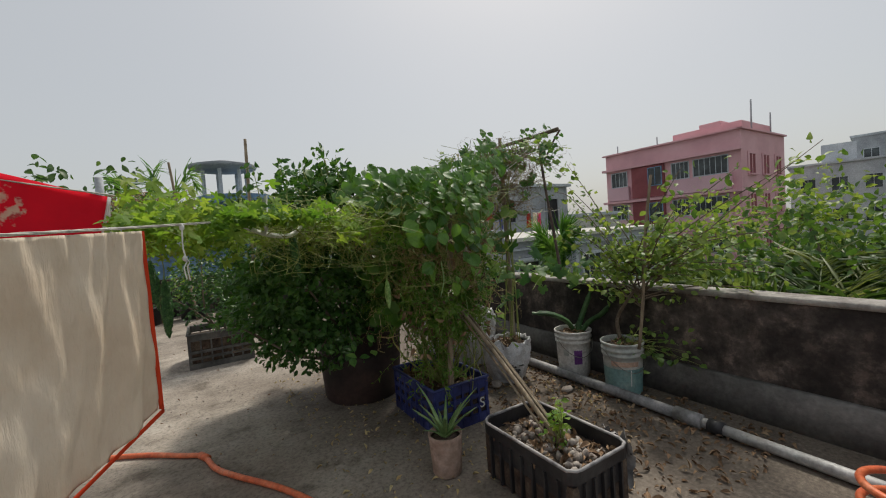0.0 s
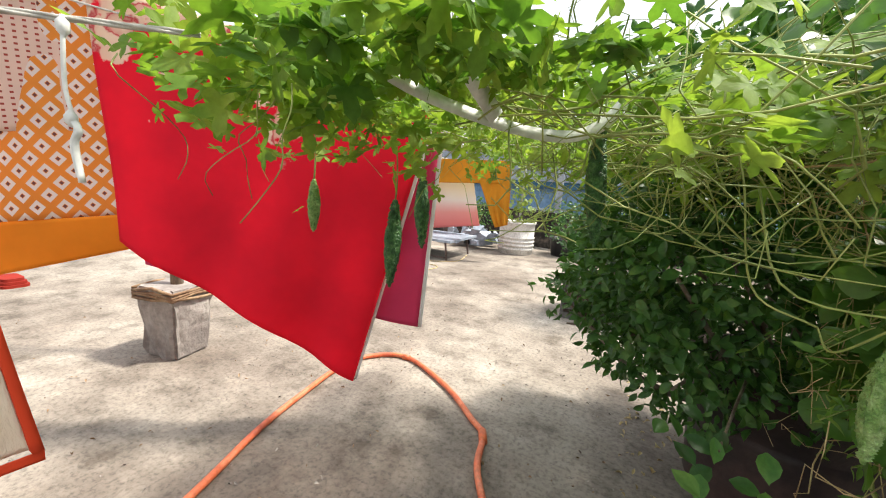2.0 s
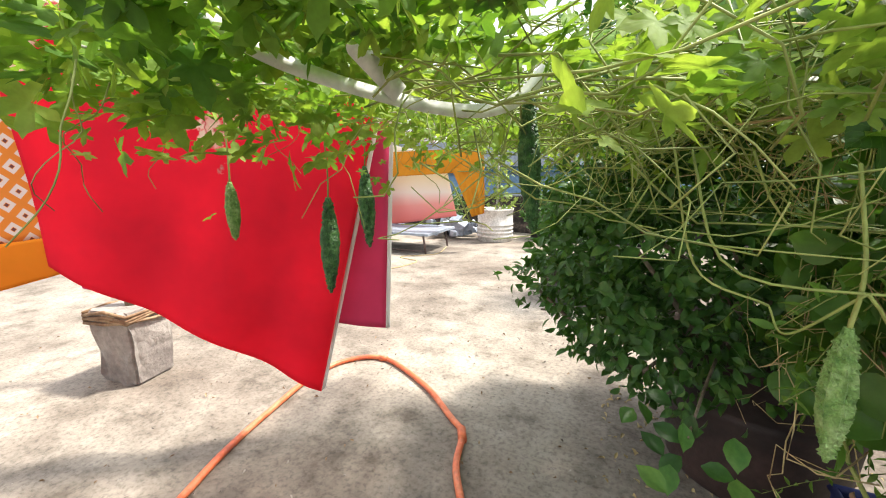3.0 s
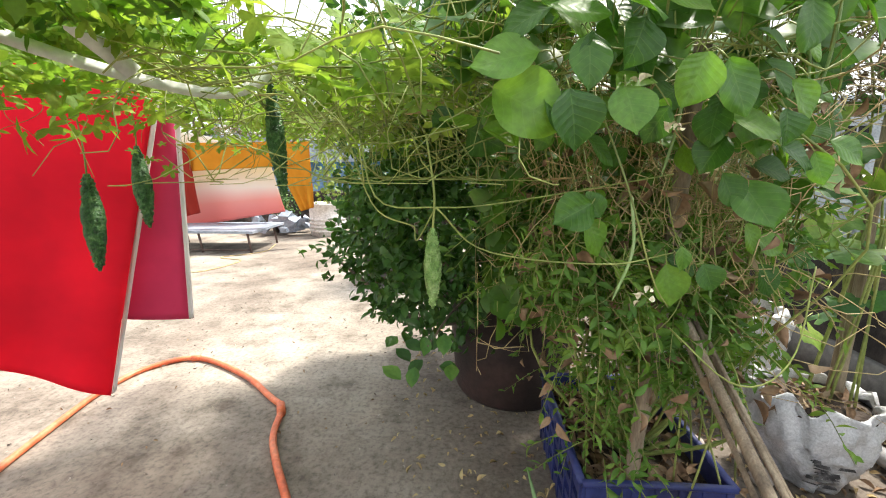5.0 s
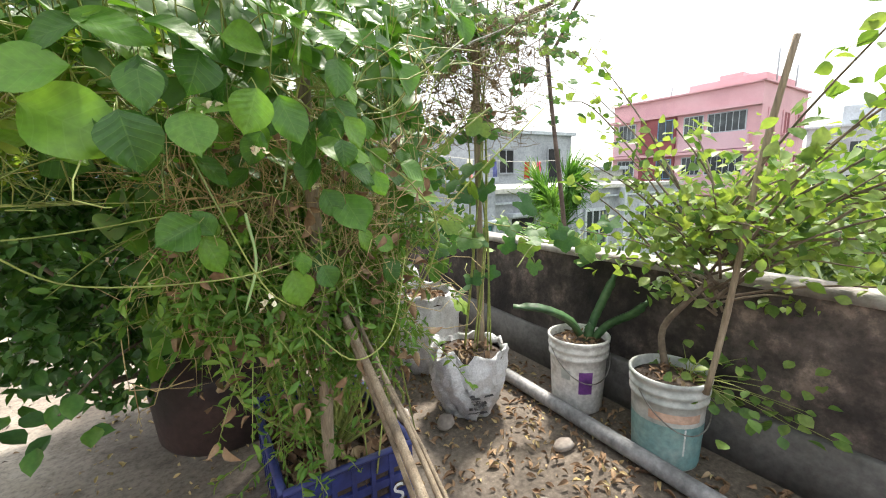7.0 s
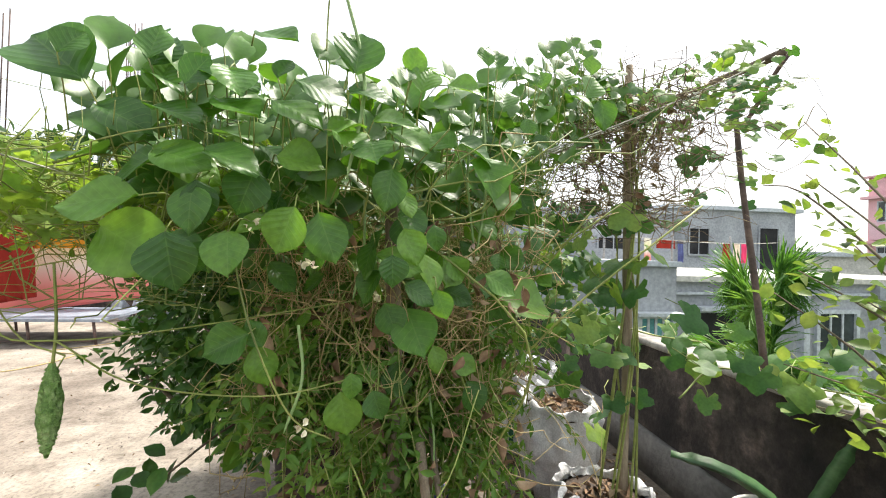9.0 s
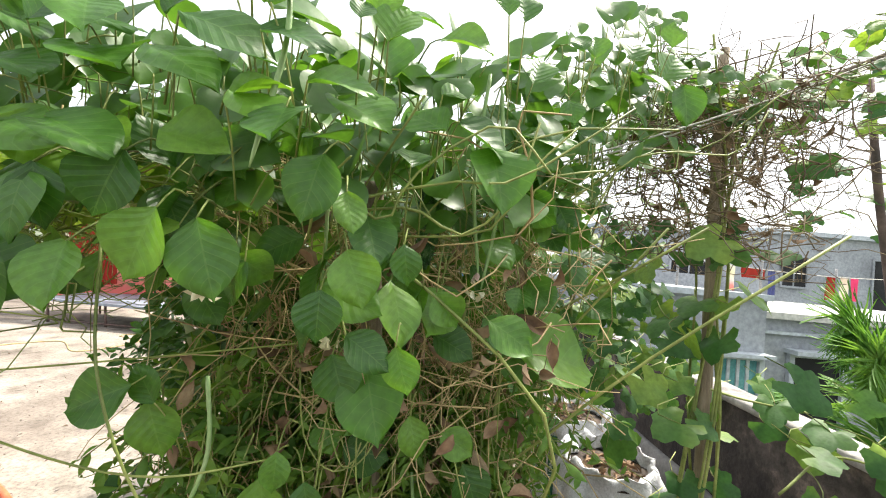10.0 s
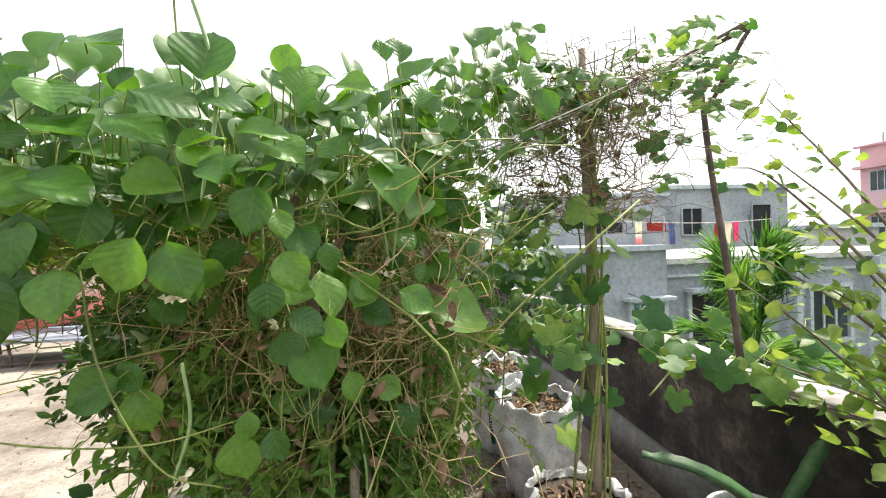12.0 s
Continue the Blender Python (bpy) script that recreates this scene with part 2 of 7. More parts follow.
def floor_material():
    m, nt, b = shader("stained_concrete")
    n1, n2, n3 = noise_at(nt, 0.55, 7, 0.66), noise_at(nt, 3.2, 7, 0.68), noise_at(nt, 42, 5, 0.7)
    c1 = ramp(nt, n1.outputs[0], [(0.34, (0.13, 0.104, 0.086)), (0.45, (0.235, 0.203, 0.172)), (0.55, (0.325, 0.29, 0.25)), (0.68, (0.46, 0.425, 0.38))]).outputs[0]
    c2 = ramp(nt, n2.outputs[0], [(0.34, (0.45, 0.42, 0.39)), (0.47, (0.86, 0.84, 0.82)), (0.58, (1.02, 1.0, 0.98)), (0.70, (1.3, 1.27, 1.22))]).outputs[0]
    c3 = ramp(nt, n3.outputs[0], [(0.36, (0.62,) * 3), (0.5, (0.98,) * 3), (0.7, (1.15,) * 3)]).outputs[0]
    v = node(nt, "ShaderNodeTexVoronoi", Scale=1.0)
    v.feature = "DISTANCE_TO_EDGE"
    co = nt.nodes.new("ShaderNodeTexCoord")
    warp = blend(nt, 0.12, co.outputs["Object"], n2.outputs["Color"], "ADD")
    nt.links.new(warp, v.inputs["Vector"])
    crack = ramp(nt, v.outputs[0], [(0.0, (0.62, 0.6, 0.58)), (0.006, (1, 1, 1))]).outputs[0]
    c = blend(nt, 1.0, blend(nt, 1.0, c1, c2, "MULTIPLY"), c3, "MULTIPLY")
    c = blend(nt, 0.35, c, crack, "MULTIPLY")
    # washed-out potting soil lies between the pots and the parapet
    xyz = nt.nodes.new("ShaderNodeSeparateXYZ")
    nt.links.new(co.outputs["Object"], xyz.inputs[0])
    reach = calc(nt, "MULTIPLY_ADD", calc(nt, "SUBTRACT", xyz.outputs[0], 3.6), 0.16, calc(nt, "MULTIPLY", n2.outputs[0], 0.9))
    dirt = ramp(nt, reach, [(0.36, (0, 0, 0)), (0.62, (0.85,) * 3)]).outputs[0]
    soilc = ramp(nt, n3.outputs[0], [(0.3, (0.06, 0.046, 0.036)), (0.55, (0.13, 0.105, 0.083)), (0.75, (0.26, 0.22, 0.18))]).outputs[0]
    nt.links.new(blend(nt, dirt, c, soilc), b.inputs["Base Color"])
    b.inputs["Roughness"].default_value = 0.9
    mix = blend(nt, 0.4, n2.outputs["Color"], n3.outputs["Color"])
    bump(nt, b, mix, 0.5, 0.012)
    return m


def wall_material():
    """Old lime plaster, black with mould above a greyer skirt."""
    m, nt, b = shader("mouldy_plaster")
    n1, n2, n3 = noise_at(nt, 1.3, 7, 0.68), noise_at(nt, 7, 7, 0.7), noise_at(nt, 45, 5)
    c1 = ramp(nt, n1.outputs[0], [(0.36, (0.018, 0.015, 0.015)), (0.5, (0.05, 0.041, 0.038)), (0.64, (0.15, 0.125, 0.115))]).outputs[0]
    c2 = ramp(nt, n2.outputs[0], [(0.40, (0.5,) * 3), (0.54, (1.0, 0.98, 0.95)), (0.64, (2.2, 2.05, 1.9))]).outputs[0]
    nt.links.new(blend(nt, 1.0, c1, c2, "MULTIPLY"), b.inputs["Base Color"])
    b.inputs["Roughness"].default_value = 0.95
    bump(nt, b, n3.outputs[0], 0.6, 0.01)
    return m


M["floor"] = floor_material()
M["mould"] = wall_material()
M["skirt"] = worn("grey_plaster_skirt", (0.15, 0.145, 0.14), (0.08, 0.076, 0.073), (0.24, 0.23, 0.22), 0.92, 2.2, 30, 0.5)
M["coping"] = worn("coping_concrete", (0.34, 0.32, 0.30), (0.17, 0.15, 0.14), (0.50, 0.48, 0.45), 0.95, 3, 30, 0.7)
M["cement"] = worn("cement_block", (0.30, 0.27, 0.25), (0.18, 0.155, 0.145), (0.42, 0.39, 0.36), 0.95, 3, 30, 0.8)


def cloth(name, base, rough=0.9, through_it=0.18, folds=3.0):
    m, nt, b = shader(name)
    n1, n2 = noise_at(nt, folds, 4), noise_at(nt, 220, 2)
    lo, hi = tuple(v * 0.86 for v in base), tuple(min(1, v * 1.08) for v in base)
    c = ramp(nt, n1.outputs[0], [(0.3, lo), (0.7, hi)]).outputs[0]
    nt.links.new(c, b.inputs["Base Color"])
    b.inputs["Roughness"].default_value = rough
    b.inputs["Specular IOR Level"].default_value = 0.15
    bump(nt, b, n2.outputs[0], 0.2, 0.002)
    t = nt.nodes.new("ShaderNodeBsdfTranslucent")
    nt.links.new(c, t.inputs["Color"])
    x = node(nt, "ShaderNodeMixShader", Fac=through_it)
    nt.links.new(b.outputs[0], x.inputs[1]), nt.links.new(t.outputs[0], x.inputs[2])
    nt.links.new(x.outputs[0], nt.nodes["Material Output"].inputs[0])
    return m, nt, b, t, c


def set_cloth_colour(nt, b, t, out):
    nt.links.new(out, b.inputs["Base Color"]), nt.links.new(out, t.inputs["Color"])


M["red"], nt, b, t, c = cloth("red_sheet", (0.90, 0.026, 0.060), through_it=0.5)
# large pale blossoms printed on the upper part of the sheet
co = nt.nodes.new("ShaderNodeTexCoord")
uvs = nt.nodes.new("ShaderNodeSeparateXYZ")
nt.links.new(co.outputs["UV"], uvs.inputs[0])
n = noise_at(nt, 3.6, 5, 0.6)
gate = nt.nodes.new("ShaderNodeMath")
gate.operation = "MULTIPLY_ADD"
gate.inputs[1].default_value, gate.inputs[2].default_value = 0.66, -0.50
nt.links.new(uvs.outputs[1], gate.inputs[0])
tot = nt.nodes.new("ShaderNodeMath")
tot.operation = "ADD"
nt.links.new(n.outputs[0], tot.inputs[0]), nt.links.new(gate.outputs[0], tot.inputs[1])
far_end = calc(nt, "MULTIPLY", calc(nt, "MAXIMUM", calc(nt, "SUBTRACT", uvs.outputs[0], 0.85), 0.0), 0.6)
mask = ramp(nt, calc(nt, "SUBTRACT", tot.outputs[0], far_end), [(0.50, (0, 0, 0)), (0.525, (1, 1, 1))]).outputs[0]
petal = nt.nodes.new("ShaderNodeTexVoronoi")
petal.feature = "F1"
petal.inputs["Scale"].default_value = 2.9
shift = noise_at(nt, 6, 4, 0.6)
wob = nt.nodes.new("ShaderNodeVectorMath")
wob.operation = "MULTIPLY_ADD"
wob.inputs[1].default_value = (0.30, 0.30, 0.30)
nt.links.new(shift.outputs["Color"], wob.inputs[0]), nt.links.new(co.outputs["Object"], wob.inputs[2])
nt.links.new(wob.outputs[0], petal.inputs["Vector"])
pc = ramp(nt, petal.outputs[0], [(0.0, (0.45, 0.02, 0.03)), (0.10, (0.64, 0.05, 0.07)), (0.14, (0.86, 0.70, 0.56)), (0.20, (0.62, 0.08, 0.09)), (0.24, (0.86, 0.72, 0.58)), (0.34, (0.82, 0.52, 0.42)), (0.37, (0.64, 0.07, 0.09)), (0.41, (0.88, 0.76, 0.62)), (0.56, (0.86, 0.66, 0.54)), (0.60, (0.66, 0.08, 0.1)), (0.66, (0.86, 0.74, 0.6))]).outputs[0]
set_cloth_colour(nt, b, t, blend(nt, mask, c, pc))
M["pink_cloth"] = cloth("pink_reverse", (0.74, 0.09, 0.22), through_it=0.4)[0]
M["white_hem"] = cloth("white_hem", (0.86, 0.84, 0.83), through_it=0.5)[0]
M["cream"], nt, b, t, c = cloth("cream_cloth", (0.60, 0.52, 0.43), folds=6)
pleat, blot = noise_at(nt, 1.0, 5, 0.6, (44, 44, 9)), noise_at(nt, 4, 5, 0.6)
tan_c = ramp(nt, blot.outputs[0], [(0.30, (0.68, 0.55, 0.41)), (0.52, (0.78, 0.67, 0.53)), (0.7, (0.83, 0.74, 0.61))]).outputs[0]
set_cloth_colour(nt, b, t, tan_c)
bump(nt, b, calc(nt, "ADD", pleat.outputs[0], calc(nt, "MULTIPLY", blot.outputs[0], 0.4)), 0.8, 0.012)
M["scarlet"] = cloth("scarlet_hem", (0.70, 0.07, 0.025))[0]
M["mustard"] = cloth("mustard_cloth", (0.62, 0.27, 0.025), through_it=0.25)[0]
M["maroon"] = cloth("maroon_cloth", (0.30, 0.03, 0.02))[0]
M["rose"], nt, b, t, c = cloth("white_and_rose_cloth", (0.78, 0.70, 0.62), through_it=0.25)
co = nt.nodes.new("ShaderNodeTexCoord")
uvs = nt.nodes.new("ShaderNodeSeparateXYZ")
nt.links.new(co.outputs["UV"], uvs.inputs[0])
set_cloth_colour(nt, b, t, ramp(nt, uvs.outputs[1], [(0.0, (0.75, 0.22, 0.20)), (0.22, (0.78, 0.36, 0.32)), (0.4, (0.80, 0.74, 0.68)), (0.75, (0.80, 0.76, 0.52)), (1.0, (0.8, 0.76, 0.68))]).outputs[0])
M["orange_plain"] = cloth("orange_cloth", (0.82, 0.26, 0.02), through_it=0.3)[0]
M["print"], nt, b, t, c = cloth("block_print_cloth", (0.80, 0.28, 0.05), through_it=0.3)
co = nt.nodes.new("ShaderNodeTexCoord")


def lozenges(count, turn, size):
    mp = node(nt, "ShaderNodeMapping", Scale=(count, count, 1), Rotation=(0, 0, turn))
    nt.links.new(co.outputs["UV"], mp.inputs[0])
    fr = nt.nodes.new("ShaderNodeVectorMath")
    fr.operation = "FRACTION"
    nt.links.new(mp.outputs[0], fr.inputs[0])
    sb = nt.nodes.new("ShaderNodeVectorMath")
    sb.operation = "SUBTRACT"
    sb.inputs[1].default_value = (0.5, 0.5, 0)
    nt.links.new(fr.outputs[0], sb.inputs[0])
    ab = nt.nodes.new("ShaderNodeVectorMath")
    ab.operation = "ABSOLUTE"
    nt.links.new(sb.outputs[0], ab.inputs[0])
    sx = nt.nodes.new("ShaderNodeSeparateXYZ")
    nt.links.new(ab.outputs[0], sx.inputs[0])
    mx = nt.nodes.new("ShaderNodeMath")
    mx.operation = "MAXIMUM"
    nt.links.new(sx.outputs[0], mx.inputs[0]), nt.links.new(sx.outputs[1], mx.inputs[1])
    return ramp(nt, mx.outputs[0], size).outputs[0]


white = lozenges(14, 0.785, [(0.10, (0, 0, 0)), (0.13, (1, 1, 1)), (0.30, (1, 1, 1)), (0.33, (0, 0, 0))])
core = lozenges(14, 0.785, [(0.07, (1, 1, 1)), (0.10, (0, 0, 0))])
dots = lozenges(26, 0.0, [(0.16, (1, 1, 1)), (0.2, (0, 0, 0))])
pat = blend(nt, core, blend(nt, white, c, (0.78, 0.66, 0.62)), (0.18, 0.06, 0.06))
set_cloth_colour(nt, b, t, pat)
M["print_field"], nt, b, t, c = cloth("dotted_field_cloth", (0.78, 0.55, 0.46), through_it=0.3)
co = nt.nodes.new("ShaderNodeTexCoord")
dots = lozenges(26, 0.0, [(0.16, (1, 1, 1)), (0.2, (0, 0, 0))])
set_cloth_colour(nt, b, t, blend(nt, dots, c, (0.40, 0.07, 0.05)))


# ---- building tools ----
def mesh_of(name, verts, faces, mat, smooth=True, uv=None):
    me = bpy.data.meshes.new(name)
    me.from_pydata([tuple(v) for v in verts], [], [tuple(int(i) for i in f) for f in faces])
    for mm in (mat if isinstance(mat, (list, tuple)) else [mat]):
        me.materials.append(mm)
    if smooth:
        me.shade_smooth()
    if uv is not None:
        layer = me.uv_layers.new(name="uv")
        idx = np.zeros(len(me.loops), dtype=np.int32)
        me.loops.foreach_get("vertex_index", idx)
        layer.data.foreach_set("uv", np.asarray(uv, dtype=np.float32)[idx].ravel())
    me.update()
    return me


def thing(name, at, label, category, group="", kind=""):
    ob = new(name)
    ob.empty_display_size = 0.05
    ob.location = at
    return tagged(ob, label, category, group, kind)


def part(parent, name, mesh, m=None, label="", kind="", world=True):
    """A mesh under its thing; its vertices are in world places unless m is given."""
    ob = new(name, mesh)
    ob.parent = parent
    if m is not None:
        ob.matrix_basis = m
    if world:
        ob.matrix_parent_inverse = Matrix.Translation(-Vector(parent.location))
    return tagged(ob, label, kind=kind)


class Heap:
    """Vertices and faces gathered into one mesh."""

    def __init__(self):
        self.v, self.f, self.n = [], [], 0

    def add(self, verts, faces):
        verts = np.asarray(verts, float)
        self.v.append(verts)
        self.f.extend([[i + self.n for i in f] for f in faces])
        self.n += len(verts)
        return self

    def box(self, x0, y0, z0, x1, y1, z1, m=None):
        v = np.array([(x, y, z) for z in (z0, z1) for x, y in ((x0, y0), (x1, y0), (x1, y1), (x0, y1))], float)
        if m is not None:
            v = np.array([m @ Vector(p) for p in v])
        return self.add(v, [(3, 2, 1, 0), (4, 5, 6, 7), (0, 1, 5, 4), (1, 2, 6, 5), (2, 3, 7, 6), (3, 0, 4, 7)])

    def tube(self, pts, r0, r1=None, sides=6, flat=1.0):
        pts = np.asarray(pts, float)
        r1 = r0 if r1 is None else r1
        k = len(pts)
        tan = np.gradient(pts, axis=0)
        tan /= np.linalg.norm(tan, axis=1)[:, None] + 1e-9
        ref = np.array([0, 0, 1.0]) if abs(tan[:, 2]).mean() < 0.8 else np.array([1.0, 0, 0])
        a = np.cross(tan, ref)
        a /= np.linalg.norm(a, axis=1)[:, None] + 1e-9
        b2 = np.cross(tan, a)
        ang = np.arange(sides) * 2 * np.pi / sides
        r = np.linspace(r0, r1, k) if np.ndim(r0) == 0 else np.asarray(r0)
        ring = (np.cos(ang)[None, :, None] * a[:, None] + flat * np.sin(ang)[None, :, None] * b2[:, None]) * r[:, None, None] + pts[:, None]
        faces = [(i * sides + j, i * sides + (j + 1) % sides, (i + 1) * sides + (j + 1) % sides, (i + 1) * sides + j) for i in range(k - 1) for j in range(sides)]
        faces += [tuple(range(sides))[::-1], tuple((k - 1) * sides + j for j in range(sides))]
        return self.add(ring.reshape(-1, 3), faces)

    def lathe(self, cx, cy, profile, sides=28):
        ang = np.arange(sides) * 2 * np.pi / sides
        v = np.array([(cx + r * np.cos(t), cy + r * np.sin(t), z) for r, z in profile for t in ang])
        k = len(profile)
        f = [(i * sides + j, i * sides + (j + 1) % sides, (i + 1) * sides + (j + 1) % sides, (i + 1) * sides + j) for i in range(k - 1) for j in range(sides)]
        if profile[0][0] > 0.001:
            f.append(tuple(range(sides))[::-1])
        return self.add(v, f)

    def scatter(self, template, places, frames):
        tv, tf = template
        v = np.einsum("nij,vj->nvi", frames, tv) + places[:, None]
        base = self.n
        self.v.append(v.reshape(-1, 3))
        k = len(tv)
        for i in range(len(places)):
            o = base + i * k
            self.f.extend([[q + o for q in f] for f in tf])
        self.n += len(places) * k
        return self

    def mesh(self, name, mat, smooth=True):
        return mesh_of(name, np.concatenate(self.v), self.f, mat, smooth)


def spline(pts, n=24):
    """A smooth line through a few places."""
    p = np.asarray(pts, float)
    p = np.vstack([2 * p[0] - p[1], p, 2 * p[-1] - p[-2]])
    out = []
    segs = len(p) - 3
    for t in np.linspace(0, segs - 1e-6, n):
        i, u = int(t), t - int(t)
        a, b3, c3, d = p[i:i + 4]
        out.append(0.5 * (2 * b3 + (c3 - a) * u + (2 * a - 5 * b3 + 4 * c3 - d) * u * u + (3 * b3 - a - 3 * c3 + d) * u ** 3))
    return np.array(out)


def sag(a, b, drop, n=12):
    u = np.linspace(0, 1, n)[:, None]
    p = (1 - u) * np.array(a, float) + u * np.array(b, float)
    p[:, 2] -= drop * 4 * (u * (1 - u))[:, 0]
    return p


# ---- leaf shapes: y runs from the stalk to the tip, z is the upper side ----
def blade(profile, length, width, cup=0.12, droop=0.15, cols=4, wave=0.0, seed=0):
    rs = np.random.default_rng(seed)
    rows = len(profile)
    u = np.linspace(-1, 1, cols + 1)
    v = []
    ph = rs.uniform(0, 6.28)
    for i, w in enumerate(profile):
        y = i / (rows - 1)
        for s in u:
            lift = cup * abs(s) * w - droop * y * y + wave * math.sin(5 * y + ph + 2.5 * s) * abs(s)
            v.append((s * w * width / 2, y * length * (1 - 0.06 * abs(s)), lift * length))
    f = [(i * (cols + 1) + j, i * (cols + 1) + j + 1, (i + 1) * (cols + 1) + j + 1, (i + 1) * (cols + 1) + j) for i in range(rows - 1) for j in range(cols)]
    return np.array(v), f


def lobed(size, lobes=5, deep=0.5, cup=0.2, seed=0, blunt=0.0):
    """A hand-shaped leaf; the stalk joins near the notch at the base."""
    rs = np.random.default_rng(seed)
    pts = []
    spread = radians(250)
    for k in range(lobes):
        c = (k - (lobes - 1) / 2) / (lobes - 1) * spread
        reach = (1 - 0.32 * abs(c) / (spread / 2)) * rs.uniform(0.9, 1.08)
        step = spread / (lobes - 1)
        pts += [(c + q * step, reach * (w + (1 - w) * blunt)) for q, w in ((-0.30, 0.70), (-0.2, 0.80), (-0.1, 0.84), (0, 1.0), (0.1, 0.86), (0.22, 0.76), (0.30, 0.7))]
        if k < lobes - 1:
            pts.append((c + 0.5 * step, reach * (1 - deep) * 0.9))
    v = [(0, 0, 0)]
    ring1, ring2 = [], []
    for a, r in pts:
        ring1.append((0.5 * r * math.sin(a) * size, 0.5 * r * math.cos(a) * size, 0.10 * cup * size + 0.02 * size * math.sin(3 * a)))
        z = cup * size * (0.25 - 0.55 * r * r) + 0.05 * size * math.sin(4 * a + seed)
        ring2.append((r * math.sin(a) * size, r * math.cos(a) * size, z))
    n2 = len(pts)
    v += ring1 + ring2
    f = [(0, 2 + i, 1 + i) for i in range(n2 - 1)]
    f += [(1 + i, 2 + i, 2 + n2 + i, 1 + n2 + i) for i in range(n2 - 1)]
    return np.array(v), f


def leaf_uv(profile, cols):
    return [(s, i / (len(profile) - 1)) for i in range(len(profile)) for s in np.linspace(-1, 1, cols + 1)]


OVATE = [0.06, 0.50, 0.80, 0.96, 1.0, 0.94, 0.79, 0.52, 0.08]
SMALL = [0.05, 0.75, 1.0, 0.75, 0.04]
NARROW = [0.05, 0.8, 1.0, 0.7, 0.03]


def frames_for(normals, ups, scale):
    """Turn leaf shapes so that z follows the normal and y the given way."""
    z = normals / (np.linalg.norm(normals, axis=1)[:, None] + 1e-9)
    y = ups - (ups * z).sum(1)[:, None] * z
    y /= np.linalg.norm(y, axis=1)[:, None] + 1e-9
    x = np.cross(y, z)
    return np.stack([x, y, z], axis=2) * np.asarray(scale)[:, None, None]


def pose_of(place, f):
    m = Matrix.Identity(4)
    for i in range(3):
        for j in range(3):
            m[i][j] = f[i][j]
    m.translation = place
    return m


def rand_dirs(n, up=0.0):
    d = rng.normal(size=(n, 3))
    d[:, 2] += up
    return d / np.linalg.norm(d, axis=1)[:, None]


# ---- setting ----
GROUND = -7.0


def setting(name, heap, mat, label, smooth=False):
    return tagged(new(name, heap.mesh(name, mat, smooth)), label, name.rstrip("_0123456789"), kind="structure")


X0, X1, Y0, Y1 = -7.0, 5.60, -4.0, 10.2
floor = setting("floor", Heap().box(X0 - 0.13, Y0 - 0.13, -0.25, X1 + 0.13, Y1 + 0.13, 0.0), M["floor"], "stained grey concrete roof terrace floor with dirt and cracks")
ground = setting("ground", Heap().box(-1500, -1500, GROUND - 0.5, 1500, 1500, GROUND), M["land"], "hazy green and brown ground far below the roof")
base_walls = setting("wall_below", Heap().box(X0 - 0.1, Y0 - 0.1, GROUND, X1 + 0.1, Y1 + 0.1, -0.25), M["render"], "plain grey rendered walls of the building below the terrace")


def parapet(name, x0, y0, x1, y1, top, label, lumps=True):
    """A low wall whose faces and edges are slightly uneven."""
    along_y = abs(y1 - y0) > abs(x1 - x0)
    n = int(max(abs(x1 - x0), abs(y1 - y0)) / 0.16)
    v, sect = [], 10
    for i in range(n + 1):
        u = i / n
        for j, (a, z) in enumerate(((0, 0), (0, 0.22), (0, 0.45), (0, 0.66), (0.004, top - 0.012), (0.996, top - 0.012), (1, 0.66), (1, 0.45), (1, 0.22), (1, 0))):
            w = 0.006 * noise.noise((u * 40, j * 3.1, 1.7)) if lumps else 0
            if along_y:
                v.append((x0 + (x1 - x0) * a + w, y0 + (y1 - y0) * u, z + (w if j in (4, 5) else 0)))
            else:
                v.append((x0 + (x1 - x0) * u, y0 + (y1 - y0) * a + w, z + (w if j in (4, 5) else 0)))
    f = [(i * sect + j, i * sect + j + 1, (i + 1) * sect + j + 1, (i + 1) * sect + j) for i in range(n) for j in range(sect - 1)]
    f += [tuple(range(sect)), tuple(n * sect + j for j in range(sect))[::-1]]
    return setting(name, Heap().add(v, f), M["mould"], label)


TOP = 0.765
parapet("wall_east", X1, Y0, X1 + 0.13, Y1, TOP, "low parapet wall of black mouldy plaster")
parapet("wall_north", X0, Y1, X1 + 0.13, Y1 + 0.13, TOP, "low dark parapet wall at the end of the terrace")
parapet("wall_west", X0 - 0.13, Y0, X0, Y1 + 0.13, TOP, "low dark parapet wall along the terrace")
parapet("wall_south", X0 - 0.13, Y0 - 0.13, X1 + 0.13, Y0, TOP, "low dark parapet wall behind the clothes")


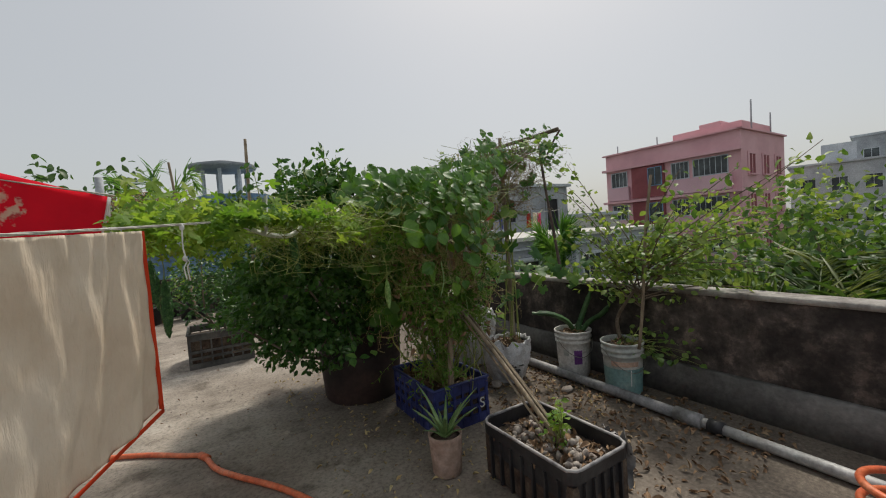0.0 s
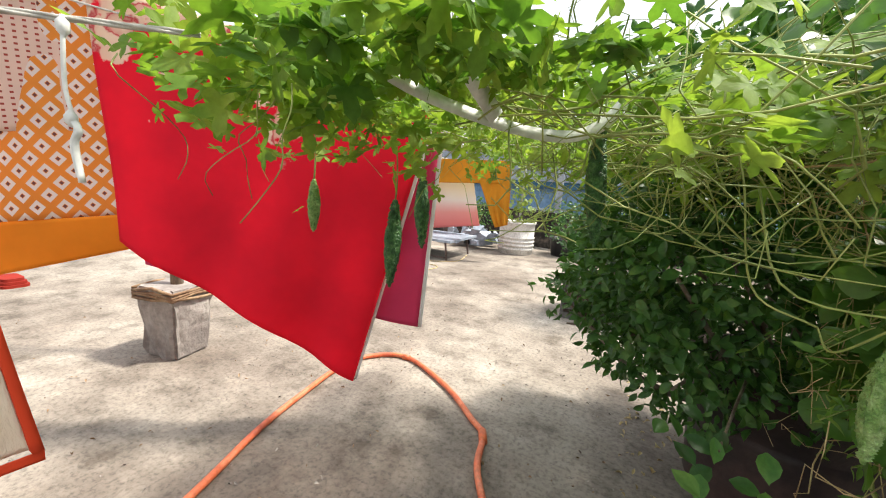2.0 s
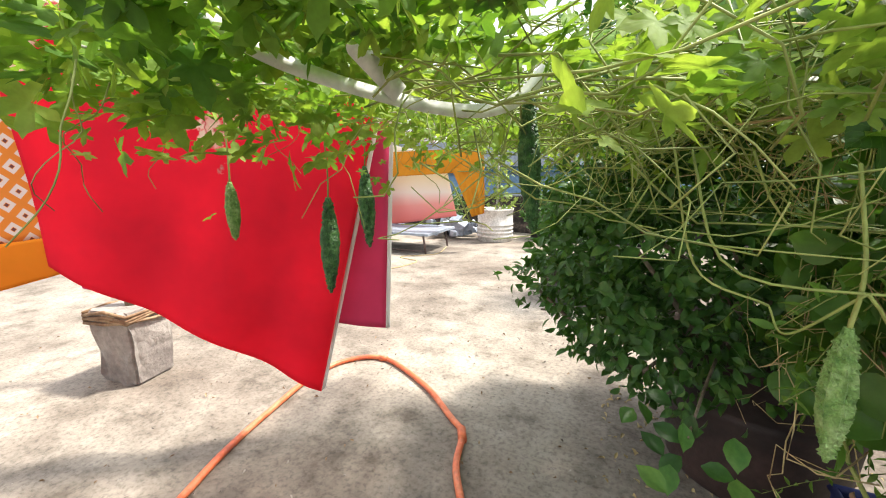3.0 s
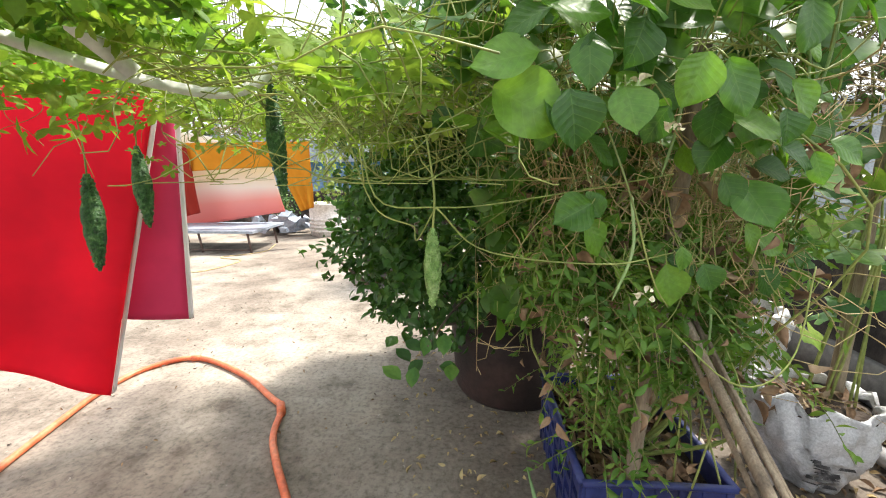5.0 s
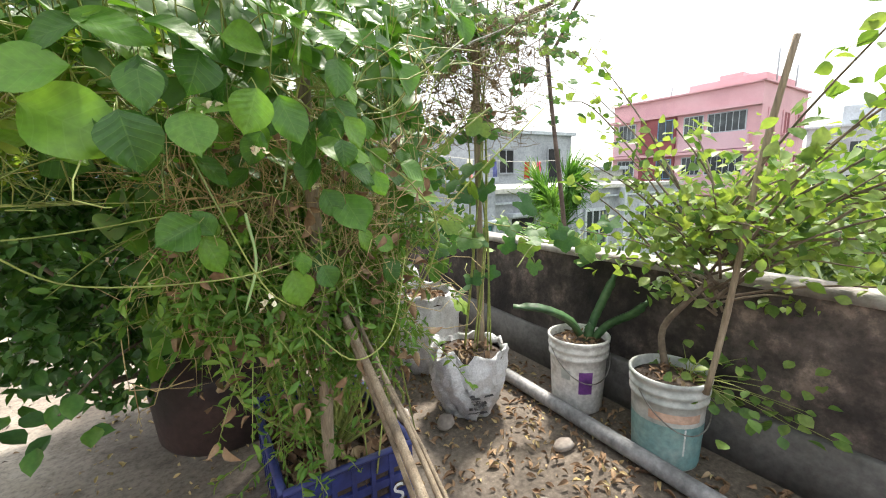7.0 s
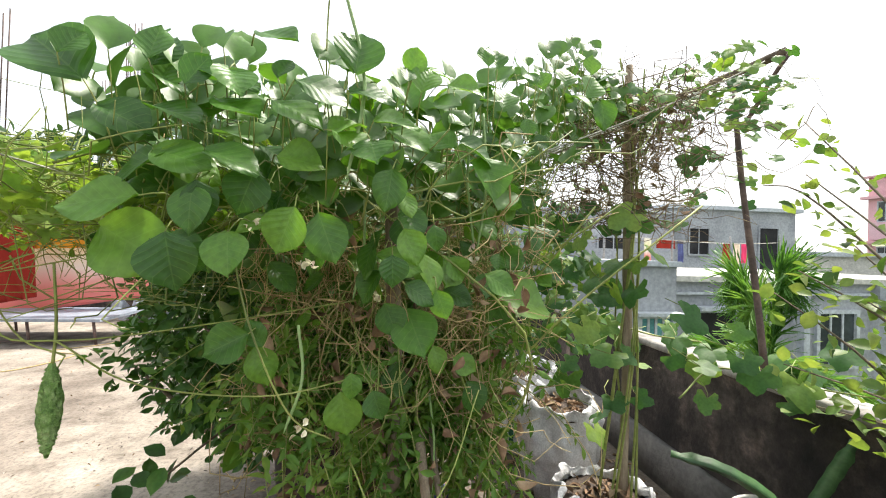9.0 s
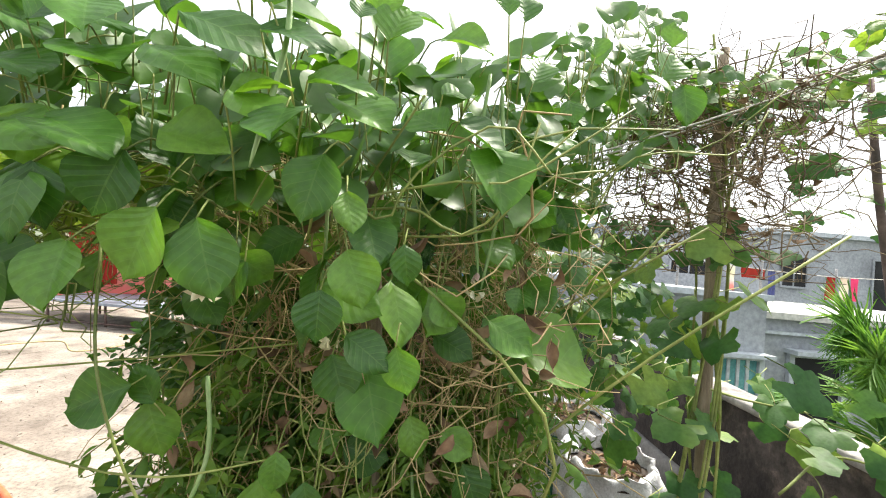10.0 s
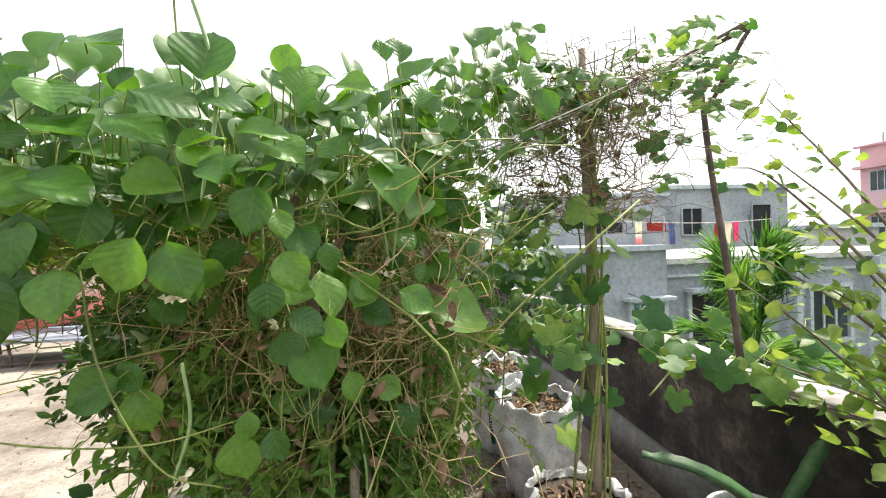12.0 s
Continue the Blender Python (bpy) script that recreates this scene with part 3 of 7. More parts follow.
def coping(name, x0, y0, x1, y1, label):
    h = Heap()
    n = 90
    v = []
    for i in range(n + 1):
        y = y0 + (y1 - y0) * i / n
        w = 0.006 * noise.noise((y * 3, 0, 4)), 0.006 * noise.noise((y * 3, 5, 4)), 0.005 * noise.noise((y * 4, 9, 4))
        v += [(x0 + w[0], y, TOP - 0.008), (x0 + w[0], y, TOP + 0.022 + w[2]), (x0 + 0.012 + w[0], y, TOP + 0.03 + w[2]), (x1 - 0.012 + w[1], y, TOP + 0.03 + w[2]), (x1 + w[1], y, TOP + 0.02 + w[2]), (x1 + w[1], y, TOP - 0.008)]
    f = [(i * 6 + j, i * 6 + (j + 1) % 6, (i + 1) * 6 + (j + 1) % 6, (i + 1) * 6 + j) for i in range(n) for j in range(6)]
    h.add(v, f + [(5, 4, 3, 2, 1, 0), tuple(n * 6 + j for j in range(6))])
    return setting(name, h, M["coping"], label, True)


coping("trim_east", X1 - 0.015, Y0, X1 + 0.15, Y1, "rough pale concrete coping on the parapet")

# smooth grey skirt along the foot of the parapet
h = Heap()
n = 80
v = []
for i in range(n + 1):
    y = Y0 + (Y1 - Y0) * i / n
    t = 0.25 + 0.025 * noise.noise((y * 1.5, 2, 2))
    v += [(X1 - 0.035, y, 0.0), (X1 - 0.03, y, t - 0.02), (X1 - 0.004, y, t), (X1 - 0.004, y, 0.0)]
h.add(v, [(i * 4 + j, i * 4 + (j + 1) % 4, (i + 1) * 4 + (j + 1) % 4, (i + 1) * 4 + j) for i in range(n) for j in range(4)])
setting("baseboard", h, M["skirt"], "smooth grey cement skirt along the foot of the parapet", True)


# ---- neighbouring houses ----
def house(name, m, label, walls, openings=(), slabs=(), extra=()):
    """walls: boxes in the house's own frame with a material each; openings: flat panes with frames in the face at v =
    const, some near-black for the shade inside.
    """
    loc = m.translation
    ob = thing(name, loc, label, "house")
    for pname, mat, boxes in (*walls, *slabs, *extra):
        groups = [[bx] for bx in boxes] if pname in ("balcony", "ledge", "column", "recess") else [boxes]
        for gr in groups:
            hp = Heap()
            for bx in gr:
                hp.box(*bx, m=m)
            part(ob, pname, hp.mesh(pname, M[mat], False))
    for pname, u0, u1, z0, z1, v0, mat, bars, frame_mat in openings:
        win = new(pname)
        win.parent, win.matrix_parent_inverse = ob, Matrix.Translation(-Vector(loc))
        fr, w = Heap(), 0.07
        for bx in ((u0 - w, v0 - 0.06, z0 - w, u0, v0 + 0.03, z1 + w), (u1, v0 - 0.06, z0 - w, u1 + w, v0 + 0.03, z1 + w), (u0, v0 - 0.06, z1, u1, v0 + 0.03, z1 + w), (u0 - 0.04, v0 - 0.09, z0 - w, u1 + 0.04, v0 + 0.03, z0)):
            fr.box(*bx, m=m)
        for k in range(bars):
            q = u0 + (u1 - u0) * (k + 1) / (bars + 1)
            fr.box(q - 0.02, v0 - 0.03, z0, q + 0.02, v0 + 0.005, z1, m=m)
        for nm, hp2, mt in (("frame", fr, frame_mat), ("pane", Heap().box(u0, v0 - 0.012, z0, u1, v0 - 0.004, z1, m=m), mat)):
            o = part(win, nm, hp2.mesh(nm, M[mt], False), world=False)
    return ob


def turned(x, y, ux, uy):
    a = math.atan2(uy, ux)
    return Matrix.Translation((x, y, 0)) @ Matrix.Rotation(a, 4, "Z")


grey = turned(8.39, 7.75, 1, 0.05)
house("grey_house", grey, "grey rendered flat-roofed house with a dark doorway and teal shutter",
      [("wall", "render", [(0.0, 0.0, GROUND, 7.5, 5.0, 0.93)]), ("side_wall", "render", [(-2.2, -0.3, GROUND, 0.0, 5.0, 1.17)])],
      [("door", 0.66, 1.36, -1.55, 0.42, 0.0, "dark", 0, "render_light"), ("window", -0.62, -0.10, -0.30, 0.38, -0.3, "shutter", 3, "render_light"),
       ("window", 3.1, 3.9, -0.5, 0.4, 0.0, "glass", 2, "render_light"), ("window", -1.8, -1.2, -0.4, 0.4, -0.3, "glass", 2, "render_light"), ("window", 5.4, 6.2, -0.5, 0.4, 0.0, "glass", 2, "render_light")],
      [("roof", "slab", [(0.003, -0.10, 0.93, 7.6, 5.1, 1.02)]), ("roof_edge", "render_light", [(-2.3, -0.38, 1.17, 0.02, 5.1, 1.25)]), ("ledge", "render_light", [(0.0, -0.08, 0.72, 7.5, -0.003, 0.76), (0.54, -0.22, 0.47, 1.5, -0.003, 0.53), (-0.78, -0.5, 0.43, 0.0, -0.303, 0.48)]),
       ("column", "render_light", [(2.5, -0.25, GROUND, 2.62, -0.13, 0.93), (4.3, -0.25, GROUND, 4.42, -0.13, 0.93)])])
back = turned(10.6, 15.6, 1, -0.03)
house("upper_house", back, "grey unfinished upper storey with a flat roof",
      [("wall", "render", [(-1.5, 0, GROUND, 4.0, 5, 2.95), (4.0, 0.5, GROUND, 9.6, 5, 3.25)])],
      [("window", 5.0, 5.8, 1.5, 2.5, 0.5, "dark", 1, "render"), ("door", 8.0, 8.8, 0.6, 2.6, 0.5, "dark", 0, "render"), ("window", 1.0, 2.2, 0.9, 2.0, 0.0, "dark", 1, "render")],
      [("roof", "render_light", [(-1.6, -0.15, 2.95, 4.05, 5.1, 3.06), (3.9, 0.3, 3.25, 9.75, 5.1, 3.4)])],
      [("parapet", "render", [(-1.5, -0.1, 0.9, 3.0, -0.003, 1.6)])])
tin = turned(-6.0, 13.0, 1, 0.05)
house("blue_house", tin, "low blue painted house with a blue tin band under its roof",
      [("wall", "blue_wall", [(0, 0, GROUND, 9.6, 6, 1.25)]), ("band", "blue_band", [(-0.1, -0.14, 1.25, 9.7, 6.1, 1.42)])],
      [("window", 2.0, 3.0, -0.4, 0.6, 0.0, "glass", 2, "render_light"), ("window", 6.0, 7.0, -0.4, 0.6, 0.0, "glass", 2, "render_light")],
      [("roof", "tin", [(-0.2, -0.2, 1.42, 9.8, 6.2, 2.15)])])

pink = turned(37.2, 25.4, 0.03, -1.0)
PW, PD, PZ = 11.2, 9.0, 7.3
bands, wins, pale, dark_red = [], [], [], []
for k in range(4):
    z = 5.9 - 3.1 * k
    pale.append((5.9, -0.35, z - 2.95, 10.6, -0.003, z - 1.75))
    pale.append((0.3, -0.35, z - 2.95, 2.4, -0.003, z - 1.75))
    bands.append((-0.15, -0.5, z - 0.12, PW + 0.15, -0.003, z + 0.08))
    dark_red.append((2.7, -0.25, z - 2.9, 5.6, -0.003, z - 0.13))
    wins += [("window", 6.2, 7.5, z - 1.65, z - 0.35, -0.003, "glass", 3, "render_light"), ("window", 7.9, 10.3, z - 1.65, z - 0.35, -0.003, "glass", 5, "render_light"), ("window", 0.6, 2.1, z - 1.65, z - 0.35, -0.003, "glass", 3, "render_light"), ("window", 4.3, 5.4, z - 1.9, z - 0.4, -0.26, "glass", 1, "blue_wall")]
pk = house("pink_house", pink, "four-storey pink painted house with balconies and window bands",
           [("wall", "pink", [(0, 0, GROUND, PW, PD, PZ)]), ("balcony", "pink_pale", pale), ("ledge", "pink", bands), ("recess", "pink_dark", dark_red)], wins,
           [("roof", "pink", [(-0.2, -0.3, PZ, PW + 0.2, 0.0, PZ + 0.12), (PW - 0.1, -0.3, PZ + 0.003, PW + 0.22, PD, PZ + 0.123), (5.4, 2.0, PZ, PW - 0.6, PD - 1, PZ + 1.0), (7.4, 2.4, PZ + 1.0, 9.0, 4.0, PZ + 1.4)])])
side = pink @ Matrix.Translation((PW, 0, 0)) @ Matrix.Rotation(radians(90), 4, "Z")
for k in range(4):
    z = 5.9 - 3.1 * k
    for u in (1.4, 4.2, 6.9):
        hp, gl = Heap(), Heap()
        for bx in ((u - 0.3, -0.06, z - 1.9, u, -0.003, z - 0.2), (u + 1.1, -0.06, z - 1.9, u + 1.3, -0.003, z - 0.2), (u, -0.06, z - 0.35, u + 1.1, -0.003, z - 0.2), (u - 0.3, -0.25, z - 2.0, u + 1.3, -0.003, z - 1.88), (u + 0.5, -0.05, z - 1.88, u + 0.6, -0.003, z - 0.35)):
            hp.box(*bx, m=side)
        gl.box(u, -0.03, z - 1.88, u + 1.1, -0.003, z - 0.35, m=side)
        wn_ob = new("window")
        wn_ob.parent, wn_ob.matrix_parent_inverse = pk, Matrix.Translation(-Vector(pk.location))
        part(wn_ob, "frame", hp.mesh("frame", M["pink"], False), world=False)
        part(wn_ob, "pane", gl.mesh("pane", M["pink_dark"], False), world=False)
hp = Heap()
for u, w, hh in ((10.9, 3.0, 2.6), (10.9, 7.0, 2.0), (4.0, 2.0, 1.2), (1.0, 0.5, 0.9)):
    p = pink @ Vector((u, w, PZ))
    hp.tube([(p.x, p.y, PZ - 0.1), (p.x, p.y, PZ + hh)], 0.06, 0.06, 6)
part(pk, "column_rebar", hp.mesh("column_rebar", M["render"]))


def block(x, y, w, d, top, mat, label, floors=3, seed=0, yaw=0.0):
    m = Matrix.Translation((x, y, 0)) @ Matrix.Rotation(yaw, 4, "Z")
    op = []
    for k in range(floors):
        z = top - 1.0 - 3.1 * k
        for u in np.arange(0.8, w - 1.2, 2.3):
            op.append(("window", float(u), float(u) + 1.1, z - 1.7, z - 0.4, 0.0, "glass", 1, "render_light"))
    return house("apartment_house", m, label, [("wall", mat, [(0, 0, GROUND, w, d, top)])], op, [("roof", "render_light", [(-0.25, -0.25, top, w + 0.25, d + 0.25, top + 0.2)]), ("stair_head", mat, [(w * 0.3, d * 0.3, top + 0.2, w * 0.3 + 2.6, d * 0.3 + 2.6, top + 2.2)])])


block(56, 17, 8, 9, 5.2, "render_light", "distant pale grey concrete apartment house", 3, 1, radians(-75))
block(64, 14, 10, 9, 8.2, "render", "distant grey concrete apartment house", 4, 2, radians(-80))
block(22, 52, 13, 9, 4.0, "render_light", "distant pale flat-roofed house", 3, 3, radians(-20))
block(-20, 48, 12, 9, 2.6, "render", "distant grey flat-roofed house", 3, 5, radians(10))
block(-42, 30, 11, 9, 3.0, "render_light", "distant pale house across the roofs", 3, 6, radians(50))
block(30, 4, 9, 8, 0.4, "render", "low grey house beyond the parapet", 2, 8, radians(-70))
block(20, 22, 8, 8, 1.6, "slab", "low pale house between the trees", 2, 9, radians(-40))

# viewing tower with a disc roof, beyond the trellis
tw = thing("roof_tower", (4.6, 30.0, GROUND), "pale concrete house with a round roof canopy on posts", "tower")
hp = Heap().box(3.4, 28.6, GROUND, 9.0, 33, 4.0).lathe(5.0, 30.0, [(2.2, 4.0), (2.2, 4.5), (0.1, 4.5)], 24)
part(tw, "wall", hp.mesh("wall", M["blue_wall"], False))
hp = Heap().lathe(4.4, 30.0, [(0.3, 6.0), (1.9, 6.25), (2.0, 6.45), (0.02, 6.9)], 28)
part(tw, "canopy", hp.mesh("canopy", M["render"], True))
for k in range(7):
    a = k * 6.283 / 7
    hp = Heap().tube([(4.4 + 1.3 * math.cos(a), 30 + 1.3 * math.sin(a), 4.4), (4.4 + 1.3 * math.cos(a), 30 + 1.3 * math.sin(a), 6.15)], 0.12, 0.12, 6)
    part(tw, "post", hp.mesh("post", M["render_light"], False))


def rebars(x, y, z0, z1, label, n=6, wide=0.3):
    ob = thing("rebar_column", (x, y, z0), label, "rebar")
    hp = Heap().box(x - wide, y - wide, GROUND, x + wide, y + wide, z0)
    part(ob, "column", hp.mesh("column", M["render"], False))
    hp = Heap()
    for k in range(n):
        dx, dy = (k % 2 - 0.5) * wide * 1.3, ((k // 2) % 3 - 1) * wide * 0.7
        hp.tube([(x + dx, y + dy, z0 - 0.1), (x + dx + rng.normal() * 0.04, y + dy, z1 - rng.uniform(0, 0.5))], 0.022, 0.022, 5)
    part(ob, "bar", hp.mesh("bar", M["iron"]), label="rusty steel reinforcing bars")
    return ob


rebars(-9.4, 17.1, 5.0, 9.4, "bundle of rusty rebar standing on a grey column", 7)
rebars(-6.2, 19.1, 5.0, 10.2, "tall bundle of rusty rebar on a grey column", 7)
rebars(-12.4, 27.1, 6.5, 10.8, "thin rebar rods on a distant column", 4)
rebars(-9.0, 28.9, 6.0, 10.6, "thin rebar rods on a distant column", 4)


# ---- plants ----
def stems(hp, n, lo, hi, length, thick, wander=0.5, up=0.0):
    """Thin curling stems within a box."""
    lo, hi = np.array(lo), np.array(hi)
    for _ in range(n):
        p = lo + rng.random(3) * (hi - lo)
        d = rng.normal(size=3)
        d[2] = d[2] * 0.7 + up
        d /= np.linalg.norm(d)
        pts = [p]
        for _k in range(6):
            d = d + wander * rng.normal(size=3) * 0.6
            d /= np.linalg.norm(d)
            pts.append(pts[-1] + d * length / 6)
        r = thick * rng.uniform(0.6, 1.4)
        hp.tube(np.clip(pts, lo - 0.08, hi + 0.08), r, r * 0.5, 4)
    return hp


def tree(name, x, y, z0, height, crown, leaf_mat, label, leaves=700, size=0.25, seed=0, lean=0.0):
    """Tapered trunk, limbs and an uneven crown of leaf clumps."""
    rs = np.random.default_rng(seed)
    ob = thing(name, (x, y, z0), label, "tree")
    hp = Heap()
    top = np.array([x + lean, y, z0 + height * 0.72])
    hp.tube(spline([(x, y, z0), (x + lean * 0.3, y + 0.1, z0 + height * 0.35), top], 8), 0.035 * height ** 0.8, 0.015 * height ** 0.8, 8)
    tips = []
    for k in range(12):
        a = rs.uniform(0, 6.28)
        e = top + np.array([math.cos(a), math.sin(a), 0]) * crown * rs.uniform(0.45, 0.95) + (0, 0, rs.uniform(-0.12, 0.32) * height)
        s = np.array([x, y, z0]) + (top - (x, y, z0)) * rs.uniform(0.55, 1.0)
        hp.tube(spline([s, (s + e) / 2 + (0, 0, 0.05 * height), e], 6), 0.010 * height ** 0.8, 0.004 * height ** 0.8, 5)
        tips.append(e)
    part(ob, "trunk", hp.mesh("trunk", M["bark"]))
    tips = np.array(tips)
    c = tips[rs.integers(0, len(tips), leaves)] + rs.normal(size=(leaves, 3)) * crown * 0.2
    nrm = rs.normal(size=(leaves, 3)) + (0, 0, 0.9)
    hp = Heap().scatter(blade(SMALL, 1.0, 0.55, 0.1, 0.2, 2), c, frames_for(nrm, rs.normal(size=(leaves, 3)), size * rs.uniform(0.6, 1.3, leaves)))
    part(ob, "foliage", hp.mesh("foliage", M[leaf_mat]), kind="stuff")
    return ob


def palm(name, x, y, z0, z1, fronds, length, label, upright=0.5, seed=0, leaflets=34, wide=0.32, inner=0, mat="palm"):
    rs = np.random.default_rng(seed)
    ob = thing(name, (x, y, z0), label, "palm")
    pts = spline([(x, y, z0), (x + 0.1, y, (z0 + z1) / 2), (x, y, z1)], 10)
    part(ob, "trunk", Heap().tube(pts, 0.13, 0.09, 10).mesh("trunk", M["bark"]))
    for k in range(fronds):
        a = k * 2.4 + rs.uniform(-0.3, 0.3)
        rise = upright * rs.uniform(0.4, 1.3)
        d = np.array([math.cos(a), math.sin(a), 0])
        if k < inner:
            rise, d = rs.uniform(1.0, 1.5), d * rs.uniform(0.25, 0.6)
        rib = spline([(x, y, z1), np.array([x, y, z1]) + d * length * 0.45 + (0, 0, length * rise * 0.7), np.array([x, y, z1]) + d * length * (0.95 - 0.3 * rise) + (0, 0, length * (rise * 0.8 - 0.25))], 12)
        hp = Heap().tube(rib, 0.012, 0.004, 5)
        tan = np.gradient(rib, axis=0)
        tan /= np.linalg.norm(tan, axis=1)[:, None]
        q = rs.uniform(0.12, 1.0, leaflets * 2) * 11
        idx = q.astype(int).clip(0, 10)
        base = rib[idx] + (rib[idx + 1] - rib[idx]) * (q - idx)[:, None]
        tt = tan[idx]
        sidev = np.cross(tt, (0, 0, 1.0))
        sgn = np.where(np.arange(leaflets * 2) % 2, 1, -1)[:, None]
        way = sidev * sgn + tt * 0.9 + np.array([0, 0, 1.0]) * 0.25
        nrm = np.cross(way, tt) * sgn + rs.normal(size=way.shape) * 0.15
        ln = length * wide * (1.0 - 0.55 * np.abs(q / 11 - 0.45)) * rs.uniform(0.8, 1.1, len(q))
        hp.scatter(blade([0.3, 1.0, 0.7, 0.05], 1.0, 0.055, 0.05, 0.25, 2), base, frames_for(nrm, way, ln))
        part(ob, "frond", hp.mesh("frond", M[mat]))
    return ob


def limbs(hp, base, tips, r0, r1, mid=0.12):
    for e in tips:
        e = np.asarray(e, float)
        m = (np.asarray(base) + e) / 2 + rng.normal(size=3) * mid
        hp.tube(spline([base, m, e], 8), r0, r1, 6)
    return hp


# trees and palms beyond the parapet
palm("coconut_palm", 7.35, 5.0, GROUND, 0.22, 13, 0.95, "green coconut palm rising beside the parapet", 0.35, 3, 60, 0.36, 7)
palm("date_palm", 7.6, 2.1, GROUND, 0.1, 18, 2.1, "feathery palm crown beyond the parapet wall", 0.35, 5, 44, mat="palm_old")
palm("date_palm", 8.9, 0.6, GROUND, -0.1, 16, 2.2, "feathery palm crown beyond the parapet wall", 0.4, 9, 40, mat="palm_old")
palm("fan_palm", 1.7, 14.9, GROUND, 1.9, 16, 1.8, "spiky dark palm beyond the far parapet", 1.0, 12, 24)
tree("leafy_tree", -5.1, 14.0, GROUND, 11.0, 1.5, "far_leaf", "broad-leaved tree above the far roofs", 900, 0.34, 2)
tree("leafy_tree", 0.0, 16.5, GROUND, 10.3, 1.5, "far_leaf", "sparse tree above the far parapet", 420, 0.3, 4)
tree("leafy_tree", 3.3, 19.0, GROUND, 10.0, 1.6, "far_leaf", "dark tree behind the terrace", 700, 0.3, 6)
for k, (tx, ty, th) in enumerate(((8.6, 2.9, 8.1), (9.8, 2.0, 8.0), (11.0, 3.6, 8.2), (8.0, 4.0, 7.4), (9.6, 0.6, 7.9))):
    tree("leafy_tree", tx, ty, GROUND, th, 1.5, "lemon", "yellow-green treetop level with the parapet", 2600, 0.11, 20 + k)
for k in range(44):
    a, d = rng.uniform(-0.7, 1.75), rng.uniform(22, 75)
    tx, ty = 3 + d * math.sin(a), 1 + d * math.cos(a)
    th = rng.uniform(4.2, 5.6) if abs(math.degrees(a) - 64) < 15 else rng.uniform(4.8, 7.2)
    tree("leafy_tree", tx, ty, GROUND, th, 2.6, "far_leaf", "hazy green tree among the houses", 420, 0.62, 40 + k)


# shrub in the big dark pot
PX, PY = 3.80, 4.02
pot = thing("plant_pot", (PX, PY, 0), "large dark half-drum pot holding soil, on the floor", "pot")
part(pot, "body", Heap().lathe(PX, PY, [(0.001, 0.0), (0.30, 0.0), (0.312, 0.02), (0.338, 0.34), (0.34, 0.36), (0.333, 0.37), (0.34, 0.38), (0.352, 0.56), (0.365, 0.565), (0.367, 0.595), (0.345, 0.60), (0.335, 0.47)], 36).mesh("body", M["pot"]))
part(pot, "soil", Heap().lathe(PX, PY, [(0.337, 0.51), (0.2, 0.54), (0.001, 0.56)], 24).mesh("soil", M["soil"]))
shrub = thing("flowering_shrub", (PX, PY, 0.45), "dense dark green bush spreading out of a big pot", "bush")
tips = [(PX + dx, PY + dy, z) for dx, dy, z in ((-0.9, -0.2, 0.75), (-0.75, 0.35, 1.1), (-0.5, -0.5, 1.0), (-0.3, 0.5, 1.3), (0.1, -0.5, 1.2), (0.3, 0.3, 1.35), (-0.6, 0.0, 1.4), (-0.2, -0.1, 1.95), (-0.35, 0.1, 1.8), (-0.95, 0.2, 0.5), (-0.45, -0.55, 0.6), (0.35, -0.35, 0.9))]
part(shrub, "branch", limbs(Heap(), (PX, PY, 0.43), tips, 0.02, 0.006).mesh("branch", M["bark"]))
hp = Heap()
small = blade(SMALL, 0.051, 0.027, 0.12, 0.18, 2)
c = []
while len(c) < 13500:
    d = rng.normal(size=3)
    d /= np.linalg.norm(d)
    r = rng.uniform(0.3, 1.0) ** 0.5
    lump = 1.04 + 0.26 * noise.noise(Vector(d) * 2.3) + 0.16 * noise.noise(Vector(d) * 6.1)
    p = np.array([3.60, 4.08, 0.92]) + d * r * lump * (0.75, 0.70, 0.58)
    if noise.noise(Vector(p) * 6.5) > -0.16 and p[2] > 0.16 and not (p[2] < 0.62 and math.hypot(p[0] - PX, p[1] - PY) < 0.40):
        c.append(p)
c = np.array(c)
out = (c - (3.5, 4.08, 0.8))
nrm = out * 0.5 + rng.normal(size=c.shape) * 0.55 + (0, 0, 0.4)
hp.scatter(small, c, frames_for(nrm, out + rng.normal(size=c.shape) * 0.4 - (0, 0, 0.2), rng.uniform(0.7, 1.35, len(c))))
# tall shoots above the crown
shoots = Heap()
for k in range(40):
    b0 = np.array([rng.uniform(3.14, 3.66), rng.uniform(3.28, 3.75), 1.36])
    e0 = b0 + (rng.normal() * 0.09, rng.normal() * 0.09, rng.uniform(0.3, 0.52) + 0.1 * (k % 5 == 0))
    shoots.tube(spline([b0, (b0 + e0) / 2 + rng.normal(size=3) * 0.015, e0], 6), 0.004, 0.0015, 4)
    q = rng.random(46)[:, None]
    cc = b0 + (e0 - b0) * q + rng.normal(size=(46, 3)) * 0.03
    hp.scatter(small, cc, frames_for(rng.normal(size=cc.shape) + (0, 0, 0.8), rng.normal(size=cc.shape) + (0, 0, 0.5), rng.uniform(0.8, 1.3, 46)))
part(shrub, "shoot", shoots.mesh("shoot", M["stem"]))
part(shrub, "foliage", hp.mesh("foliage", M["shrub"]), kind="stuff")
